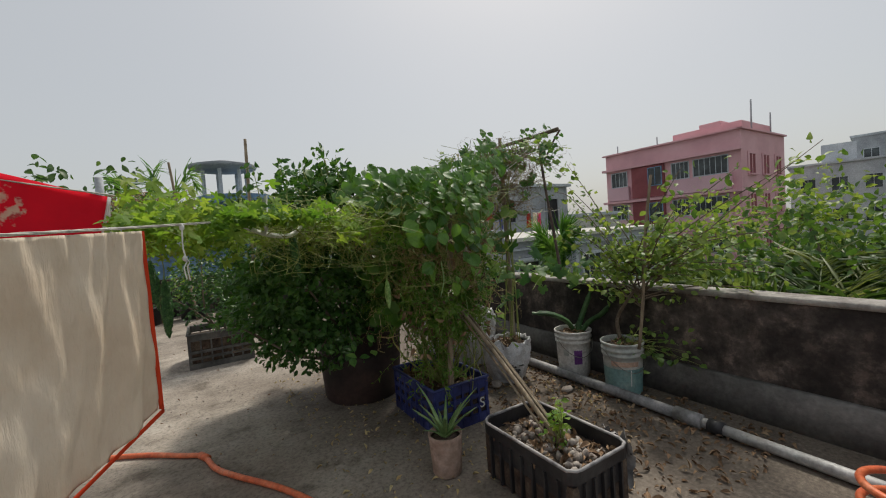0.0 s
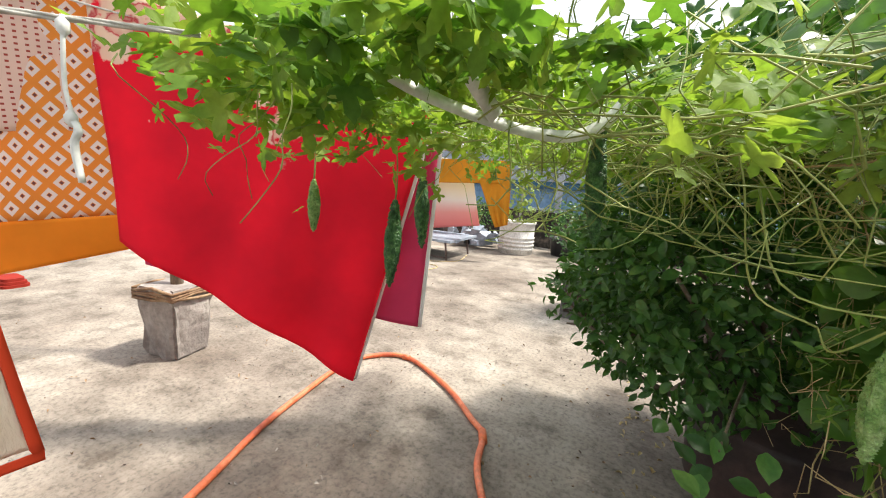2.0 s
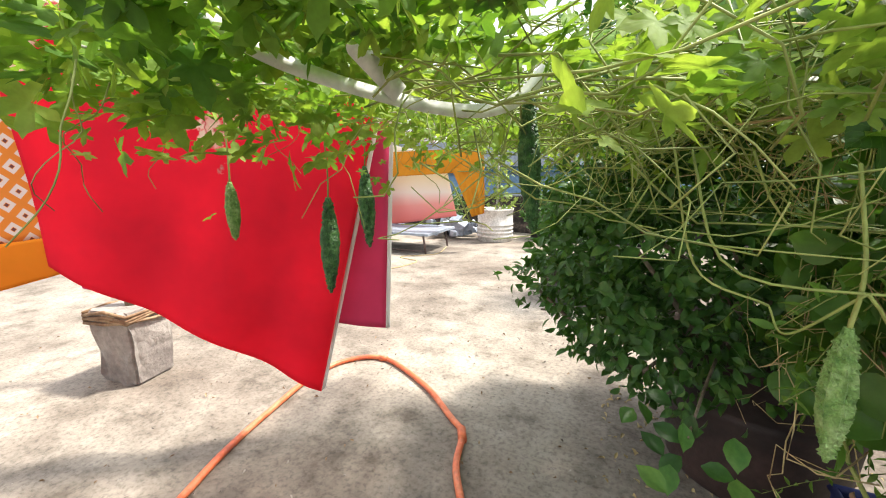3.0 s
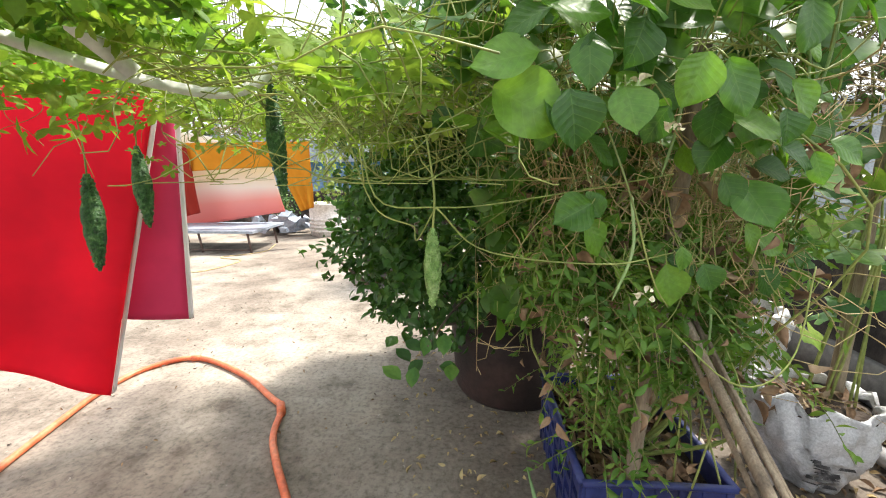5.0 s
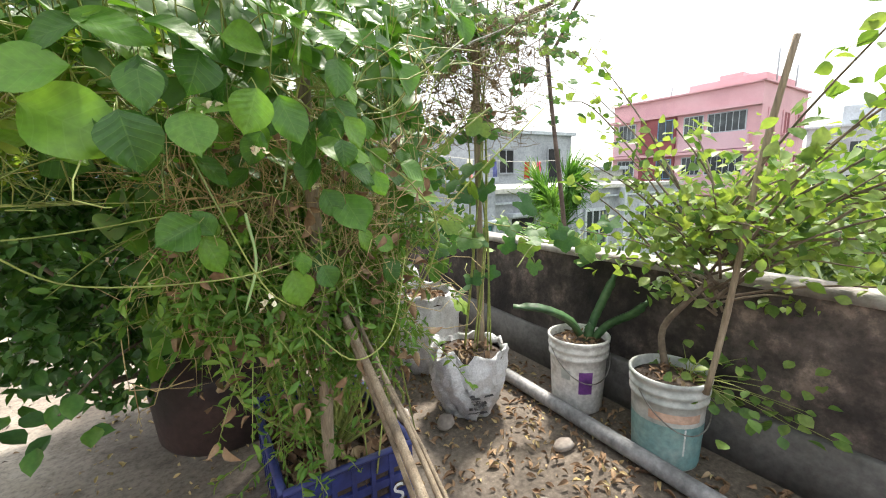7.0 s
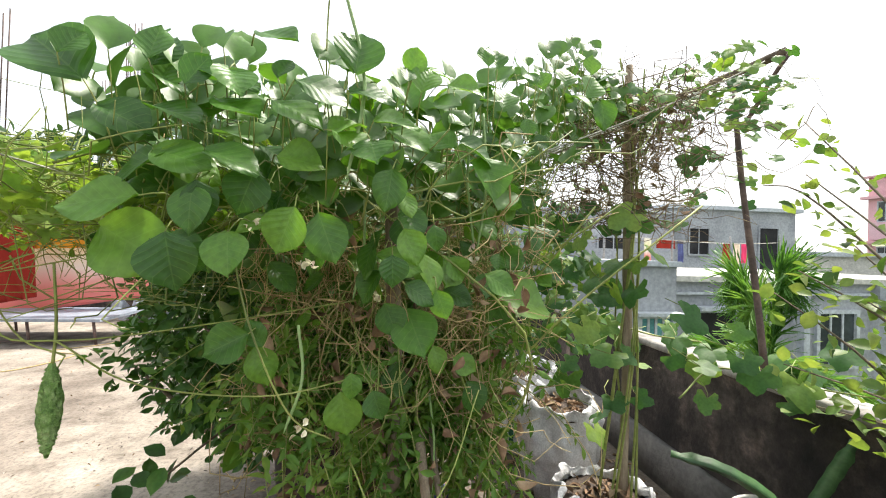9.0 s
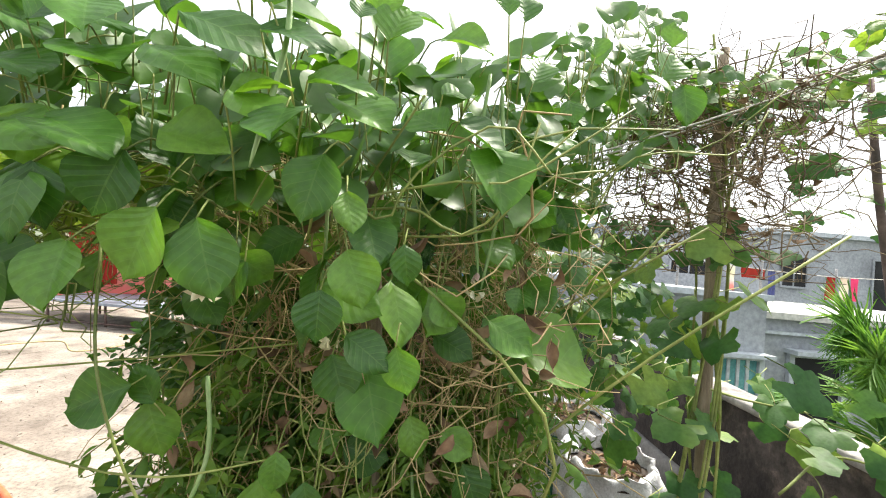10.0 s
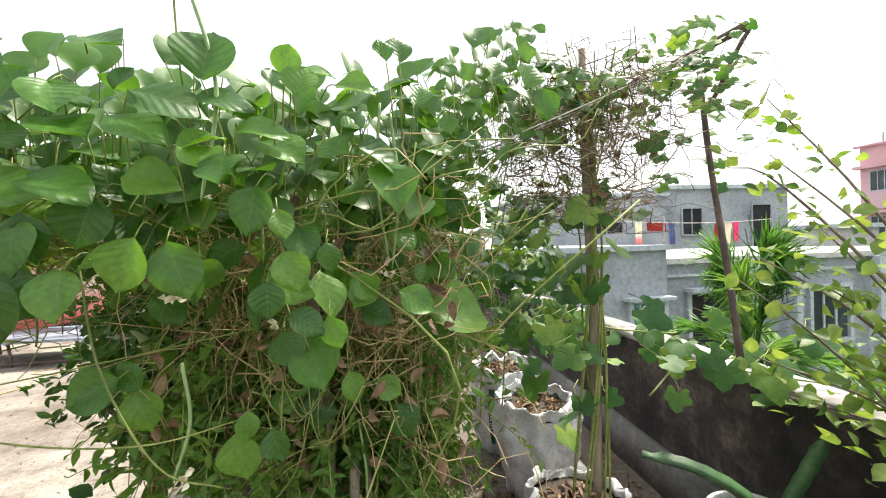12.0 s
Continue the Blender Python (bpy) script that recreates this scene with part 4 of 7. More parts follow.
# one low sprig reaching out over the floor
hp = Heap().tube(spline([(3.62, 3.78, 0.64), (3.50, 3.3, 0.69), (3.43, 3.03, 0.67)], 8), 0.006, 0.003, 5)
part(shrub, "twig", hp.mesh("twig", M["bark"]))
big = mesh_of("leaf", *blade(SMALL, 0.066, 0.044, 0.1, 0.15, 4, 0.02), M["shrub"])
for k in range(15):
    p = Vector((3.42 + rng.normal() * 0.05, 3.06 + rng.normal() * 0.06, 0.67 + rng.normal() * 0.05))
    f = frames_for(np.array([[rng.normal() * 0.5, -0.5, 1.0]]), rng.normal(size=(1, 3)) - (0, 0.3, 0.4), [1.0])[0]
    part(shrub, "leaf", big, pose_of(p, f))


def crate(name, x0, y0, x1, y1, hgt, mat, label, slots=True):
    """A slotted crate with ribs, a rolled rim and real openings between its bars."""
    ob = thing(name, ((x0 + x1) / 2, (y0 + y1) / 2, 0), label, "crate")
    hp, t = Heap(), 0.014
    hp.box(x0 + t, y0 + t, 0.0, x1 - t, y1 - t, 0.02)
    for z0, z1 in ((0.0, 0.06), (0.10, 0.13), (0.17, 0.20), (hgt - 0.07, hgt)):
        hp.box(x0, y0, z0, x1, y0 + t, z1), hp.box(x0, y1 - t, z0, x1, y1, z1)
        hp.box(x0, y0 + t, z0, x0 + t, y1 - t, z1), hp.box(x1 - t, y0 + t, z0, x1, y1 - t, z1)
    for u in np.linspace(0, 1, 7):
        xx = x0 + 0.01 + u * (x1 - x0 - 0.035)
        hp.box(xx, y0 - 0.004, 0.003, xx + 0.016, y0 + t - 0.003, hgt - 0.004), hp.box(xx, y1 - t + 0.003, 0.003, xx + 0.016, y1 + 0.004, hgt - 0.004)
    for u in np.linspace(0, 1, 8):
        yy = y0 + 0.01 + u * (y1 - y0 - 0.035)
        hp.box(x0 - 0.004, yy, 0.003, x0 + t - 0.003, yy + 0.016, hgt - 0.004), hp.box(x1 - t + 0.003, yy, 0.003, x1 + 0.004, yy + 0.016, hgt - 0.004)
    part(ob, "body", hp.mesh("body", M[mat], False))
    hp = Heap()
    q = spline([(x0, y0, hgt), (x1, y0, hgt), (x1, y1, hgt), (x0, y1, hgt), (x0, y0, hgt)], 5)
    for a, b4 in zip(q[:-1], q[1:]):
        hp.tube([a, (a + b4) / 2 + rng.normal(size=3) * 0.003, b4], 0.014, 0.014, 6, 0.7)
    part(ob, "rim", hp.mesh("rim", M[mat]))
    return ob


def litter(x0, y0, x1, y1, z, n, mats, seed=0, size=0.04, flat=0.5):
    rs = np.random.default_rng(seed)
    c = np.column_stack([rs.uniform(x0, x1, n), rs.uniform(y0, y1, n), z + rs.random(n) * 0.022])
    nrm = rs.normal(size=(n, 3)) * flat + (0, 0, 1)
    return Heap().scatter(blade(NARROW, 1.0, 0.4, 0.25, 0.3, 2), c, frames_for(nrm, rs.normal(size=(n, 3)), size * rs.uniform(0.5, 1.4, n)))


cr = crate("plastic_crate", 3.89, 2.93, 4.32, 3.55, 0.30, "crate_blue", "blue plastic crate filled with soil and dry leaves")
hp = Heap().box(3.906, 2.946, 0.022, 4.304, 3.534, 0.235)
part(cr, "soil", hp.mesh("soil", M["soil"], False))
part(cr, "leaf_litter", litter(3.92, 2.96, 4.29, 3.52, 0.236, 300, None, 2, 0.06, 0.8).mesh("leaf_litter", M["dry_leaf"]), kind="stuff", label="brown curled fallen leaves")
# letter shape on the crate's end
txt = bpy.data.curves.new("letter", "FONT")
txt.body, txt.size, txt.extrude = "S", 0.10, 0.001
me_ob = new("letter", txt)
me_ob.data.materials.append(M["print_white"])
me_ob.parent = cr
me_ob.matrix_parent_inverse = Matrix.Translation(-Vector(cr.location))
me_ob.matrix_basis = pose(4.235, 2.923, 0.10, 90, 0, 0)
bg = crate("crate", 2.50, 5.85, 3.14, 6.45, 0.38, "crate_wood", "dark slatted crate with a leafy plant standing on the floor")
part(bg, "soil", Heap().box(2.52, 5.87, 0.022, 3.12, 6.43, 0.30).mesh("soil", M["soil"], False))
sh2 = thing("potted_shrub", (2.85, 6.15, 0.30), "dark green leafy shrub growing from a slatted crate", "bush")
part(sh2, "branch", limbs(Heap(), (2.85, 6.15, 0.28), [(2.4, 5.9, 0.8), (3.2, 6.0, 0.9), (2.9, 6.5, 1.1), (2.7, 6.0, 1.2), (3.3, 6.4, 1.1)], 0.015, 0.005).mesh("branch", M["bark"]))
c = np.array([2.9, 6.15, 0.85]) + rand_dirs(1500) * (rng.random(1500) ** 0.4)[:, None] * (0.62, 0.5, 0.5)
part(sh2, "foliage", Heap().scatter(small, c, frames_for(rng.normal(size=c.shape) * 0.6 + (0, -0.3, 0.6), rng.normal(size=c.shape), rng.uniform(0.8, 1.4, 1500))).mesh("foliage", M["shrub"]), kind="stuff")

# fine-leaved bush growing from the blue crate
fine = thing("fine_leaved_bush", (4.1, 3.15, 0.235), "tangled fine-leaved green bush in a blue crate", "bush")
tips = [(4.08 + rng.uniform(-0.3, 0.26), 3.12 + rng.uniform(-0.3, 0.35), rng.uniform(0.5, 1.35)) for _ in range(34)]
part(fine, "branch", limbs(Heap(), (4.1, 3.15, 0.22), tips, 0.008, 0.003, 0.08).mesh("branch", M["stem"]))
tw_c = []
for _ in range(480):
    a = np.array([rng.uniform(3.68, 4.4), rng.uniform(2.85, 3.6), rng.uniform(0.3, 1.15)])
    if (abs(a[0] - 3.95) / 0.46) ** 2 + (abs(a[1] - 3.12) / 0.48) ** 2 > 1:
        continue
    if a[2] < (0.38 if a[0] < 4.03 else 0.56) or (a[0] > 4.05 and a[2] < 0.72) or (a[2] > 0.95 and rng.random() < 0.5):
        continue
    if a[0] < 3.92 and a[2] < 0.78:
        continue
    d = rng.normal(size=3) * 0.6 + ((a[0] - 4.0) * 0.8, -0.35, -0.45)
    d /= np.linalg.norm(d)
    tw_c.append((a, d))
for _ in range(420):
    a = np.array([rng.uniform(3.72, 4.38), 0.0, rng.uniform(0.66, 1.12)])
    a[1] = 2.74 + max(0.0, a[0] - 3.85) * 0.5 + 0.25 * rng.random()
    if a[2] < 0.9 and a[0] < 3.97:
        continue
    d = rng.normal(size=3) * 0.5 + (0, -0.2, -0.5)
    tw_c.append((a, d / np.linalg.norm(d) * 0.7))
hp = Heap()
cc, ww = [], []
for a, d in tw_c:
    L = rng.uniform(0.12, 0.3)
    pts = [a + d * L * u + np.array([0, 0, -0.25 * L * u * u]) for u in np.linspace(0, 1, 4)]
    hp.tube(pts, 0.0022, 0.001, 3)
    for u in np.linspace(0.1, 1, 16):
        s = np.cross(d, rng.normal(size=3))
        cc.append(a + d * L * u + np.array([0, 0, -0.25 * L * u * u]))
        ww.append(d * 0.6 + s)
cc, ww = np.array(cc), np.array(ww)
part(fine, "twig", hp.mesh("twig", M["stem"]), kind="stuff")
part(fine, "foliage", Heap().scatter(blade(NARROW, 0.031, 0.011, 0.1, 0.2, 2), cc, frames_for(rng.normal(size=cc.shape) + (0, 0, 0.7), ww, rng.uniform(0.7, 1.4, len(cc)))).mesh("foliage", M["fine"]), kind="stuff")

# ---- bean vine over its shelf ----
def shelf(x):
    return 1.40 + max(0.0, x - 4.2) * 0.50


def front(x, z=1.4):
    """The near face of the vine; its lower half hangs further back."""
    return 2.52 + max(0.0, x - 4.0) * 0.80 + (0.12 if z < 1.2 else 0.0)


bean = thing("bean_vine", (4.1, 3.2, 0.235), "climbing bean vine with broad green leaves over a trellis", "vine")
hp = Heap()
for k in range(60):
    x, y = rng.uniform(3.4, 4.6), rng.uniform(2.6, 3.9)
    a = rng.uniform(-0.9, 0.9)
    L = rng.uniform(0.3, 0.7)
    pts = [(x + u * L * math.cos(a) - L / 2 + rng.normal() * 0.03, max(front(x), y + u * L * math.sin(a) + rng.normal() * 0.04), shelf(x + u * L - L / 2) + 0.035 * rng.normal()) for u in np.linspace(0, 1, 6)]
    hp.tube(spline(pts, 14), 0.0022, 0.0015, 5)
for k in range(16):
    x, y = rng.uniform(3.9, 4.4), rng.uniform(2.9, 3.4)
    hp.tube(spline([(x, y, 0.24), (x + rng.normal() * 0.08, y + rng.normal() * 0.08, 0.7), (x + rng.normal() * 0.1, y - 0.1 + rng.normal() * 0.1, 1.1), (x + rng.normal() * 0.2, y - 0.2, 1.42)], 14), 0.0032, 0.0024, 5)
part(bean, "stem", hp.mesh("stem", M["stem"]))
hp = stems(Heap(), 140, (3.66, 2.86, 0.7), (4.45, 3.4, 1.40), 0.5, 0.0016, 0.85)
stems(hp, 170, (3.76, 2.78, 0.95), (4.35, 3.05, 1.38), 0.35, 0.0013, 1.0)
stems(hp, 120, (3.4, 2.75, 1.32), (4.5, 3.8, 1.46), 0.4, 0.0018, 0.8)
green_strands = Heap()
for k in range(660):
    x, z = rng.uniform(3.72, 4.42), rng.uniform(0.98, 1.46)
    q = [np.array([x, front(x, 1.0) + 0.16 + rng.random() * 0.36, z])]
    L, drift = min(rng.uniform(0.08, 0.30), z - 0.90), rng.normal(size=3) * (0.014, 0.010, 0.0)
    for j in range(6):
        q.append(q[-1] + drift + rng.normal(size=3) * (0.020, 0.016, 0.018) - (0, 0, L / 6))
    (green_strands if k % 5 < 2 else hp).tube(spline(q, 10), rng.uniform(0.0008, 0.0016), 0.0007, 4)
# a few long loops
for k in range(13):
    x, z = rng.uniform(3.76, 4.40), rng.uniform(1.0, 1.25)
    y, w, dz = front(x, 1.0) + rng.uniform(0.0, 0.12), rng.uniform(-0.2, 0.2), rng.uniform(0.10, 0.22)
    green_strands.tube(spline([(x, y, z), (x + 0.2 * w, y - 0.02, z - 0.7 * dz), (x + 0.6 * w, y - 0.01, z - dz), (x + w, y + 0.03, z - 0.6 * dz)], 14), 0.0013, 0.0010, 5)
part(bean, "strand", green_strands.mesh("strand", M["stem"]), kind="stuff")
part(bean, "dry_leaves", Heap().scatter(blade(NARROW, 0.05, 0.022, 0.3, 0.3, 2), np.column_stack([rng.uniform(3.7, 4.35, 260), rng.uniform(2.72, 3.1, 260), rng.uniform(0.6, 1.36, 260)]), frames_for(rng.normal(size=(260, 3)), rng.normal(size=(260, 3)), rng.uniform(0.5, 1.3, 260))).mesh("dry_leaves", M["dry_leaf"]), kind="stuff", label="shrivelled brown leaves")
part(bean, "dry_stem", hp.mesh("dry_stem", M["dry"]), kind="stuff", label="tangle of brown dried stems")
leaf_meshes = [mesh_of("leaf", *blade(OVATE, 0.108, 0.084 + 0.008 * (k % 3), 0.06 + 0.06 * (k % 3), 0.04 + 0.09 * (k % 4), 6, 0.055, k), M["bean"], True, leaf_uv(OVATE, 6)) for k in range(7)]
petioles = Heap()
nleaf = 0


def bean_leaf(p, normal, way, size, stalk_from):
    """The first 300 leaves are parts; the deeper ones are gathered into one."""
    global nleaf
    f = frames_for(np.array([normal], float), np.array([way], float), [size])[0]
    if nleaf < 300:
        part(bean, "leaf", leaf_meshes[nleaf % 7], pose_of(Vector(p), f))
    else:
        deep.append((p, f))
    s = np.array(stalk_from, float)
    p = np.array(p, float)
    petioles.tube(spline([s, (s + p) / 2 + (0, 0, 0.012), p], 5), 0.0014, 0.0011, 4)
    nleaf += 1


deep = []
# leaves of the near face: place along the shelf, height, size, the way the tip points, how far the blade turns outwards
FACE = ((3.92, 1.31, 0.74, 20, 1), (3.86, 1.32, 0.68, -20, 1), (3.79, 1.38, 0.66, -20, 1), (3.73, 1.36, 0.59, 10, 1), (3.70, 1.28, 0.80, 60, 1), (3.78, 1.28, 0.65, 10, 1), (4.01, 1.39, 0.64, -10, 1), (4.04, 1.37, 0.43, 10, 1),
        (4.05, 1.30, 0.60, 20, 1), (4.02, 1.26, 0.48, 0, 1), (4.10, 1.32, 0.45, 10, 1), (4.07, 1.13, 0.95, 20, 1), (4.02, 1.16, 0.6, 20, 1), (4.07, 1.22, 0.55, 60, 0.7), (4.11, 1.20, 0.5, 20, 1), (4.17, 1.19, 0.65, 60, 0.8))
LOW = ((4.36, 1.20, 1.40, 100, 0.5), (4.25, 1.23, 0.7, 60, 0.8), (4.31, 1.14, 0.85, 20, 0.8), (3.737, 1.12, 0.7, -60, 1), (3.787, 1.075, 0.68, 20, 1), (3.778, 1.138, 0.5, -150, 0.8), (3.937, 0.98, 0.75, 10, 1), (4.0, 1.0, 0.5, 20, 1), (3.95, 1.035, 0.44, 0, 0.8), (4.19, 1.04, 0.55, 60, 0.8), (4.22, 0.95, 0.7, 20, 1), (4.12, 1.06, 0.55, 10, 1))
PALE = ((3.70, 1.43, 0.88, 80, 0.3), (3.78, 1.43, 0.80, 80, 0.4), (3.87, 1.44, 0.66, 90, 0.6), (3.96, 1.47, 0.72, 80, 0.3), (3.99, 1.43, 0.68, 15, 0.4), (4.04, 1.48, 0.79, 55, 0.4), (4.10, 1.48, 0.67, 170, 0.6), (4.11, 1.52, 0.69, -140, 0.5),
        (4.20, 1.52, 0.92, 90, 0.5), (4.20, 1.44, 0.90, 5, 0.8), (3.87, 1.51, 0.80, 75, 0.4), (3.78, 1.50, 0.78, 60, 0.4), (3.78, 1.53, 0.60, 20, 0.5), (3.67, 1.56, 0.67, 90, 0.3), (3.76, 1.56, 0.95, 88, 0.15), (3.69, 1.48, 0.79, 60, 0.5))
CREST = ((3.96, 1.61, 0.76, 172, 0.9), (3.91, 1.56, 0.86, 100, 0.6), (3.84, 1.60, 0.66, 60, 0.7), (3.84, 1.58, 0.37, 160, 0.9), (3.98, 1.55, 0.67, 100, 0.5), (3.66, 1.60, 0.59, 172, 0.9), (4.02, 1.52, 0.71, 105, 0.4), (3.93, 1.50, 0.59, 150, 0.6), (4.08, 1.64, 0.58, 115, 0.3),
         (4.05, 1.63, 0.48, 170, 0.9), (4.07, 1.60, 0.56, 165, 0.8), (4.23, 1.72, 0.64, 180, 1), (4.20, 1.70, 0.45, -170, 1), (4.27, 1.66, 0.67, 165, 0.9), (4.15, 1.61, 0.63, 80, 0.3), (4.14, 1.57, 0.56, 150, 0.6), (4.04, 1.59, 0.30, 175, 0.9))
FAR_CREST = ((4.51, 1.85, 0.50, 170, 1), (4.48, 1.79, 0.73, 165, 1), (4.59, 1.86, 0.59, 175, 1), (4.62, 1.82, 0.90, 150, 0.9), (4.38, 1.74, 0.47, 178, 1), (4.34, 1.72, 0.42, -165, 1), (4.34, 1.60, 0.45, 10, 1), (4.39, 1.58, 0.45, 80, 0.8), (4.29, 1.51, 0.58, 60, 1), (4.30, 1.56, 0.86, 100, 0.2), (4.67, 1.74, 0.89, 5, 1))
END = ((3.53, 1.57, 1.05, -135, 0.9), (3.66, 1.60, 0.65, 165, 0.9), (3.66, 1.56, 0.61, 172, 0.9), (3.62, 1.49, 0.72, 80, 0.5), (3.63, 1.43, 0.83, -85, 0.3), (3.60, 1.36, 0.94, -85, 0.4), (3.64, 1.29, 1.10, 60, 0.9), (3.70, 1.27, 0.77, 10, 1), (3.72, 1.35, 0.69, 0, 0.9), (3.72, 1.56, 0.54, 150, 0.9), (3.56, 1.58, 0.45, 150, 0.9), (3.71, 1.43, 0.81, 80, 0.6))
for bunch in (FACE, LOW, PALE, CREST, FAR_CREST, END):
    for px, pz, ps, pa, out in bunch:
        sa, ca = math.sin(math.radians(pa)), math.cos(math.radians(pa))
        way = np.array([sa, -0.45 * (1 - out), -ca])
        way /= np.linalg.norm(way)
        nv = np.array([0.12, -0.95, 0.25]) * out + np.array([0.0, -0.30, 1.0]) * (1 - out) + rng.normal(size=3) * 0.14
        base = np.array([px, front(px, pz) + rng.uniform(-0.015, 0.03), pz]) - way * 0.056 * ps
        bean_leaf(base, nv, way, ps * 1.06, base - way * 0.03 + (rng.normal() * 0.01, 0.05, -0.01 if pa in range(-90, 91) else -0.07))
# smaller leaves filling the face behind them
for k in range(110):
    if k < 84:
        z, x = rng.uniform(1.24, 1.48), rng.uniform(3.52, 4.45)
    else:
        z, x = rng.uniform(0.84, 1.2), rng.uniform(3.80, 4.42)
    y = front(x, z) + 0.07 + 0.26 * rng.random() + 0.2 * max(0.0, 1.3 - z)
    nv = (rng.normal() * 0.6, -0.85 + rng.normal() * 0.3, 0.55 + rng.normal() * 0.35)
    way = (rng.normal() * 0.9, -0.25, -0.7 + rng.normal() * 0.4)
    bean_leaf((x, y, z), nv, way, rng.uniform(0.45, 0.85), (x + rng.normal() * 0.03, y + 0.06, z + 0.06))
# leaves on top, catching the light, thickest along the near edge
for k in range(900):
    if k < 560:
        x = rng.uniform(3.50, 4.45)
        y = front(x) + 0.09 + rng.random() ** 1.4 * 1.0
    elif k < 640:
        x, y = rng.uniform(3.3, 3.7), rng.uniform(2.85, 3.7)
    elif k < 850:
        x = rng.uniform(4.25, 5.1)
        y = front(x) + 0.04 + rng.random() ** 1.5 * 0.5
    else:
        x, y = rng.uniform(4.9, 5.6), rng.uniform(3.2, 3.9)
    lift = rng.random() ** 1.2 * min(0.34, 0.16 + 0.24 * max(0.0, y - front(x)) + 0.3 * max(0.0, x - 3.9))
    lift = min(lift, 0.16) if x > 4.7 else lift
    z = shelf(x) + lift
    up = rng.random() < 0.25 + lift * 1.6
    nv = (rng.normal() * 0.6, -0.65 + rng.normal() * 0.5, 0.75 + 0.5 * rng.random()) if not up else (rng.normal() * 0.7, -0.9, 0.35)
    way = rng.normal(size=3) * 0.9 + ((0, 0, 1.0) if up else (0, -0.5, -0.15))
    d = rng.normal(size=3) * 0.03 + (0, 0.02, -0.05)
    bean_leaf((x, y, z), nv, way, rng.uniform(0.5, 0.95) * (1 if x < 4.3 else 0.75), np.array((x, y, z)) + d)
# upright young leaves along the crest
for k in range(150):
    x = rng.uniform(3.52, 4.8)
    y = front(x) + rng.uniform(0.03, 0.4)
    z = shelf(x) + 0.08 + rng.random() * (0.17 + 0.22 * min(1.0, max(0.0, x - 3.85)))
    bean_leaf((x, y, z), (0.4 + rng.normal() * 0.5, -0.9, 0.3), (rng.normal() * 0.4, 0.1, 1.0), rng.uniform(0.4, 0.75), (x + rng.normal() * 0.01, y + 0.01, z - 0.09))
# filler leaves deep under the shelf, added to block light and darken the inside
for k in range(1000):
    x, z = rng.uniform(3.62, 4.5), rng.uniform(0.75, 1.44)
    y = front(x) + rng.uniform(0.42, 1.0)
    bean_leaf((x, y, z), rng.normal(size=3) * 0.6 + (0, -0.4, 0.8), rng.normal(size=3), rng.uniform(0.5, 0.9), (x, y, z + 0.05))
hp = Heap()
tv = [blade(OVATE, 0.108, 0.092, 0.12, 0.15, 4, 0.03, k) for k in range(3)]
for k in range(3):
    sel = deep[k::3]
    hp.scatter(tv[k], np.array([q[0] for q in sel], float), np.array([q[1] for q in sel]))
part(bean, "foliage", hp.mesh("foliage", M["bean"]), kind="stuff")
part(bean, "petiole", petioles.mesh("petiole", M["stem"]), kind="stuff")
# a few leaves and runners reaching towards the gourd side
runners = ([(3.42, 2.62, 1.33), (3.46, 2.58, 1.2), (3.57, 2.55, 1.187), (3.7, 2.62, 1.19), (3.95, 2.75, 1.22)],
           [(3.57, 2.55, 1.187), (3.53, 2.6, 1.12), (3.52, 2.64, 1.14)],
           [(3.57, 2.55, 1.187), (3.66, 2.6, 1.10), (3.8, 2.66, 1.06), (3.95, 2.72, 1.07)],
           [(3.52, 2.64, 1.14), (3.44, 2.64, 1.18), (3.40, 2.6, 1.33), (3.38, 2.62, 1.4)],
           [(3.75, 2.62, 1.35), (3.8, 2.58, 1.2), (3.86, 2.6, 1.05), (3.92, 2.66, 0.98)],
           [(3.95, 2.7, 0.92), (4.02, 2.6, 0.86), (4.12, 2.62, 0.9), (4.2, 2.7, 1.05)])
hp = Heap()
runners = tuple([(x - 0.075, y + 0.045, z - 0.05) if x < 3.72 else (x, y - 0.03, z - 0.03) for x, y, z in r] for r in runners)
for r in runners + ([(3.93, 2.54, 1.72), (3.92, 2.545, 1.735), (3.905, 2.56, 1.70), (3.90, 2.60, 1.55), (3.92, 2.66, 1.42)],):
    hp.tube(spline(r, 18), 0.0017, 0.0013, 6)
part(bean, "runner", hp.mesh("runner", M["stem"]), label="pale green curling runner")
# long pods
for top, low, bow in (((3.93, 2.54, 1.72), (3.945, 2.53, 1.405), 0.03), ((3.96, 2.74, 1.40), (3.94, 2.75, 1.185), 0.01), ((4.19, 2.74, 1.62), (4.20, 2.75, 1.30), -0.015), ((4.21, 2.74, 1.60), (4.205, 2.75, 1.29), 0.015), ((3.85, 2.66, 1.15), (3.83, 2.66, 0.95), 0.02), ((4.12, 2.85, 0.95), (4.13, 2.84, 0.70), 0.01)):
    mid = ((top[0] + low[0]) / 2 + bow, (top[1] + low[1]) / 2, (top[2] + low[2]) / 2)
    rr = 0.0026 + 0.0006 * np.abs(np.sin(np.arange(22) * 1.3))
    rr[-3:] *= (0.9, 0.7, 0.3)
    part(bean, "pod", Heap().tube(spline([top, mid, low], 22), rr, None, 7).mesh("pod", M["pod"]), label="long slender green bean pod")
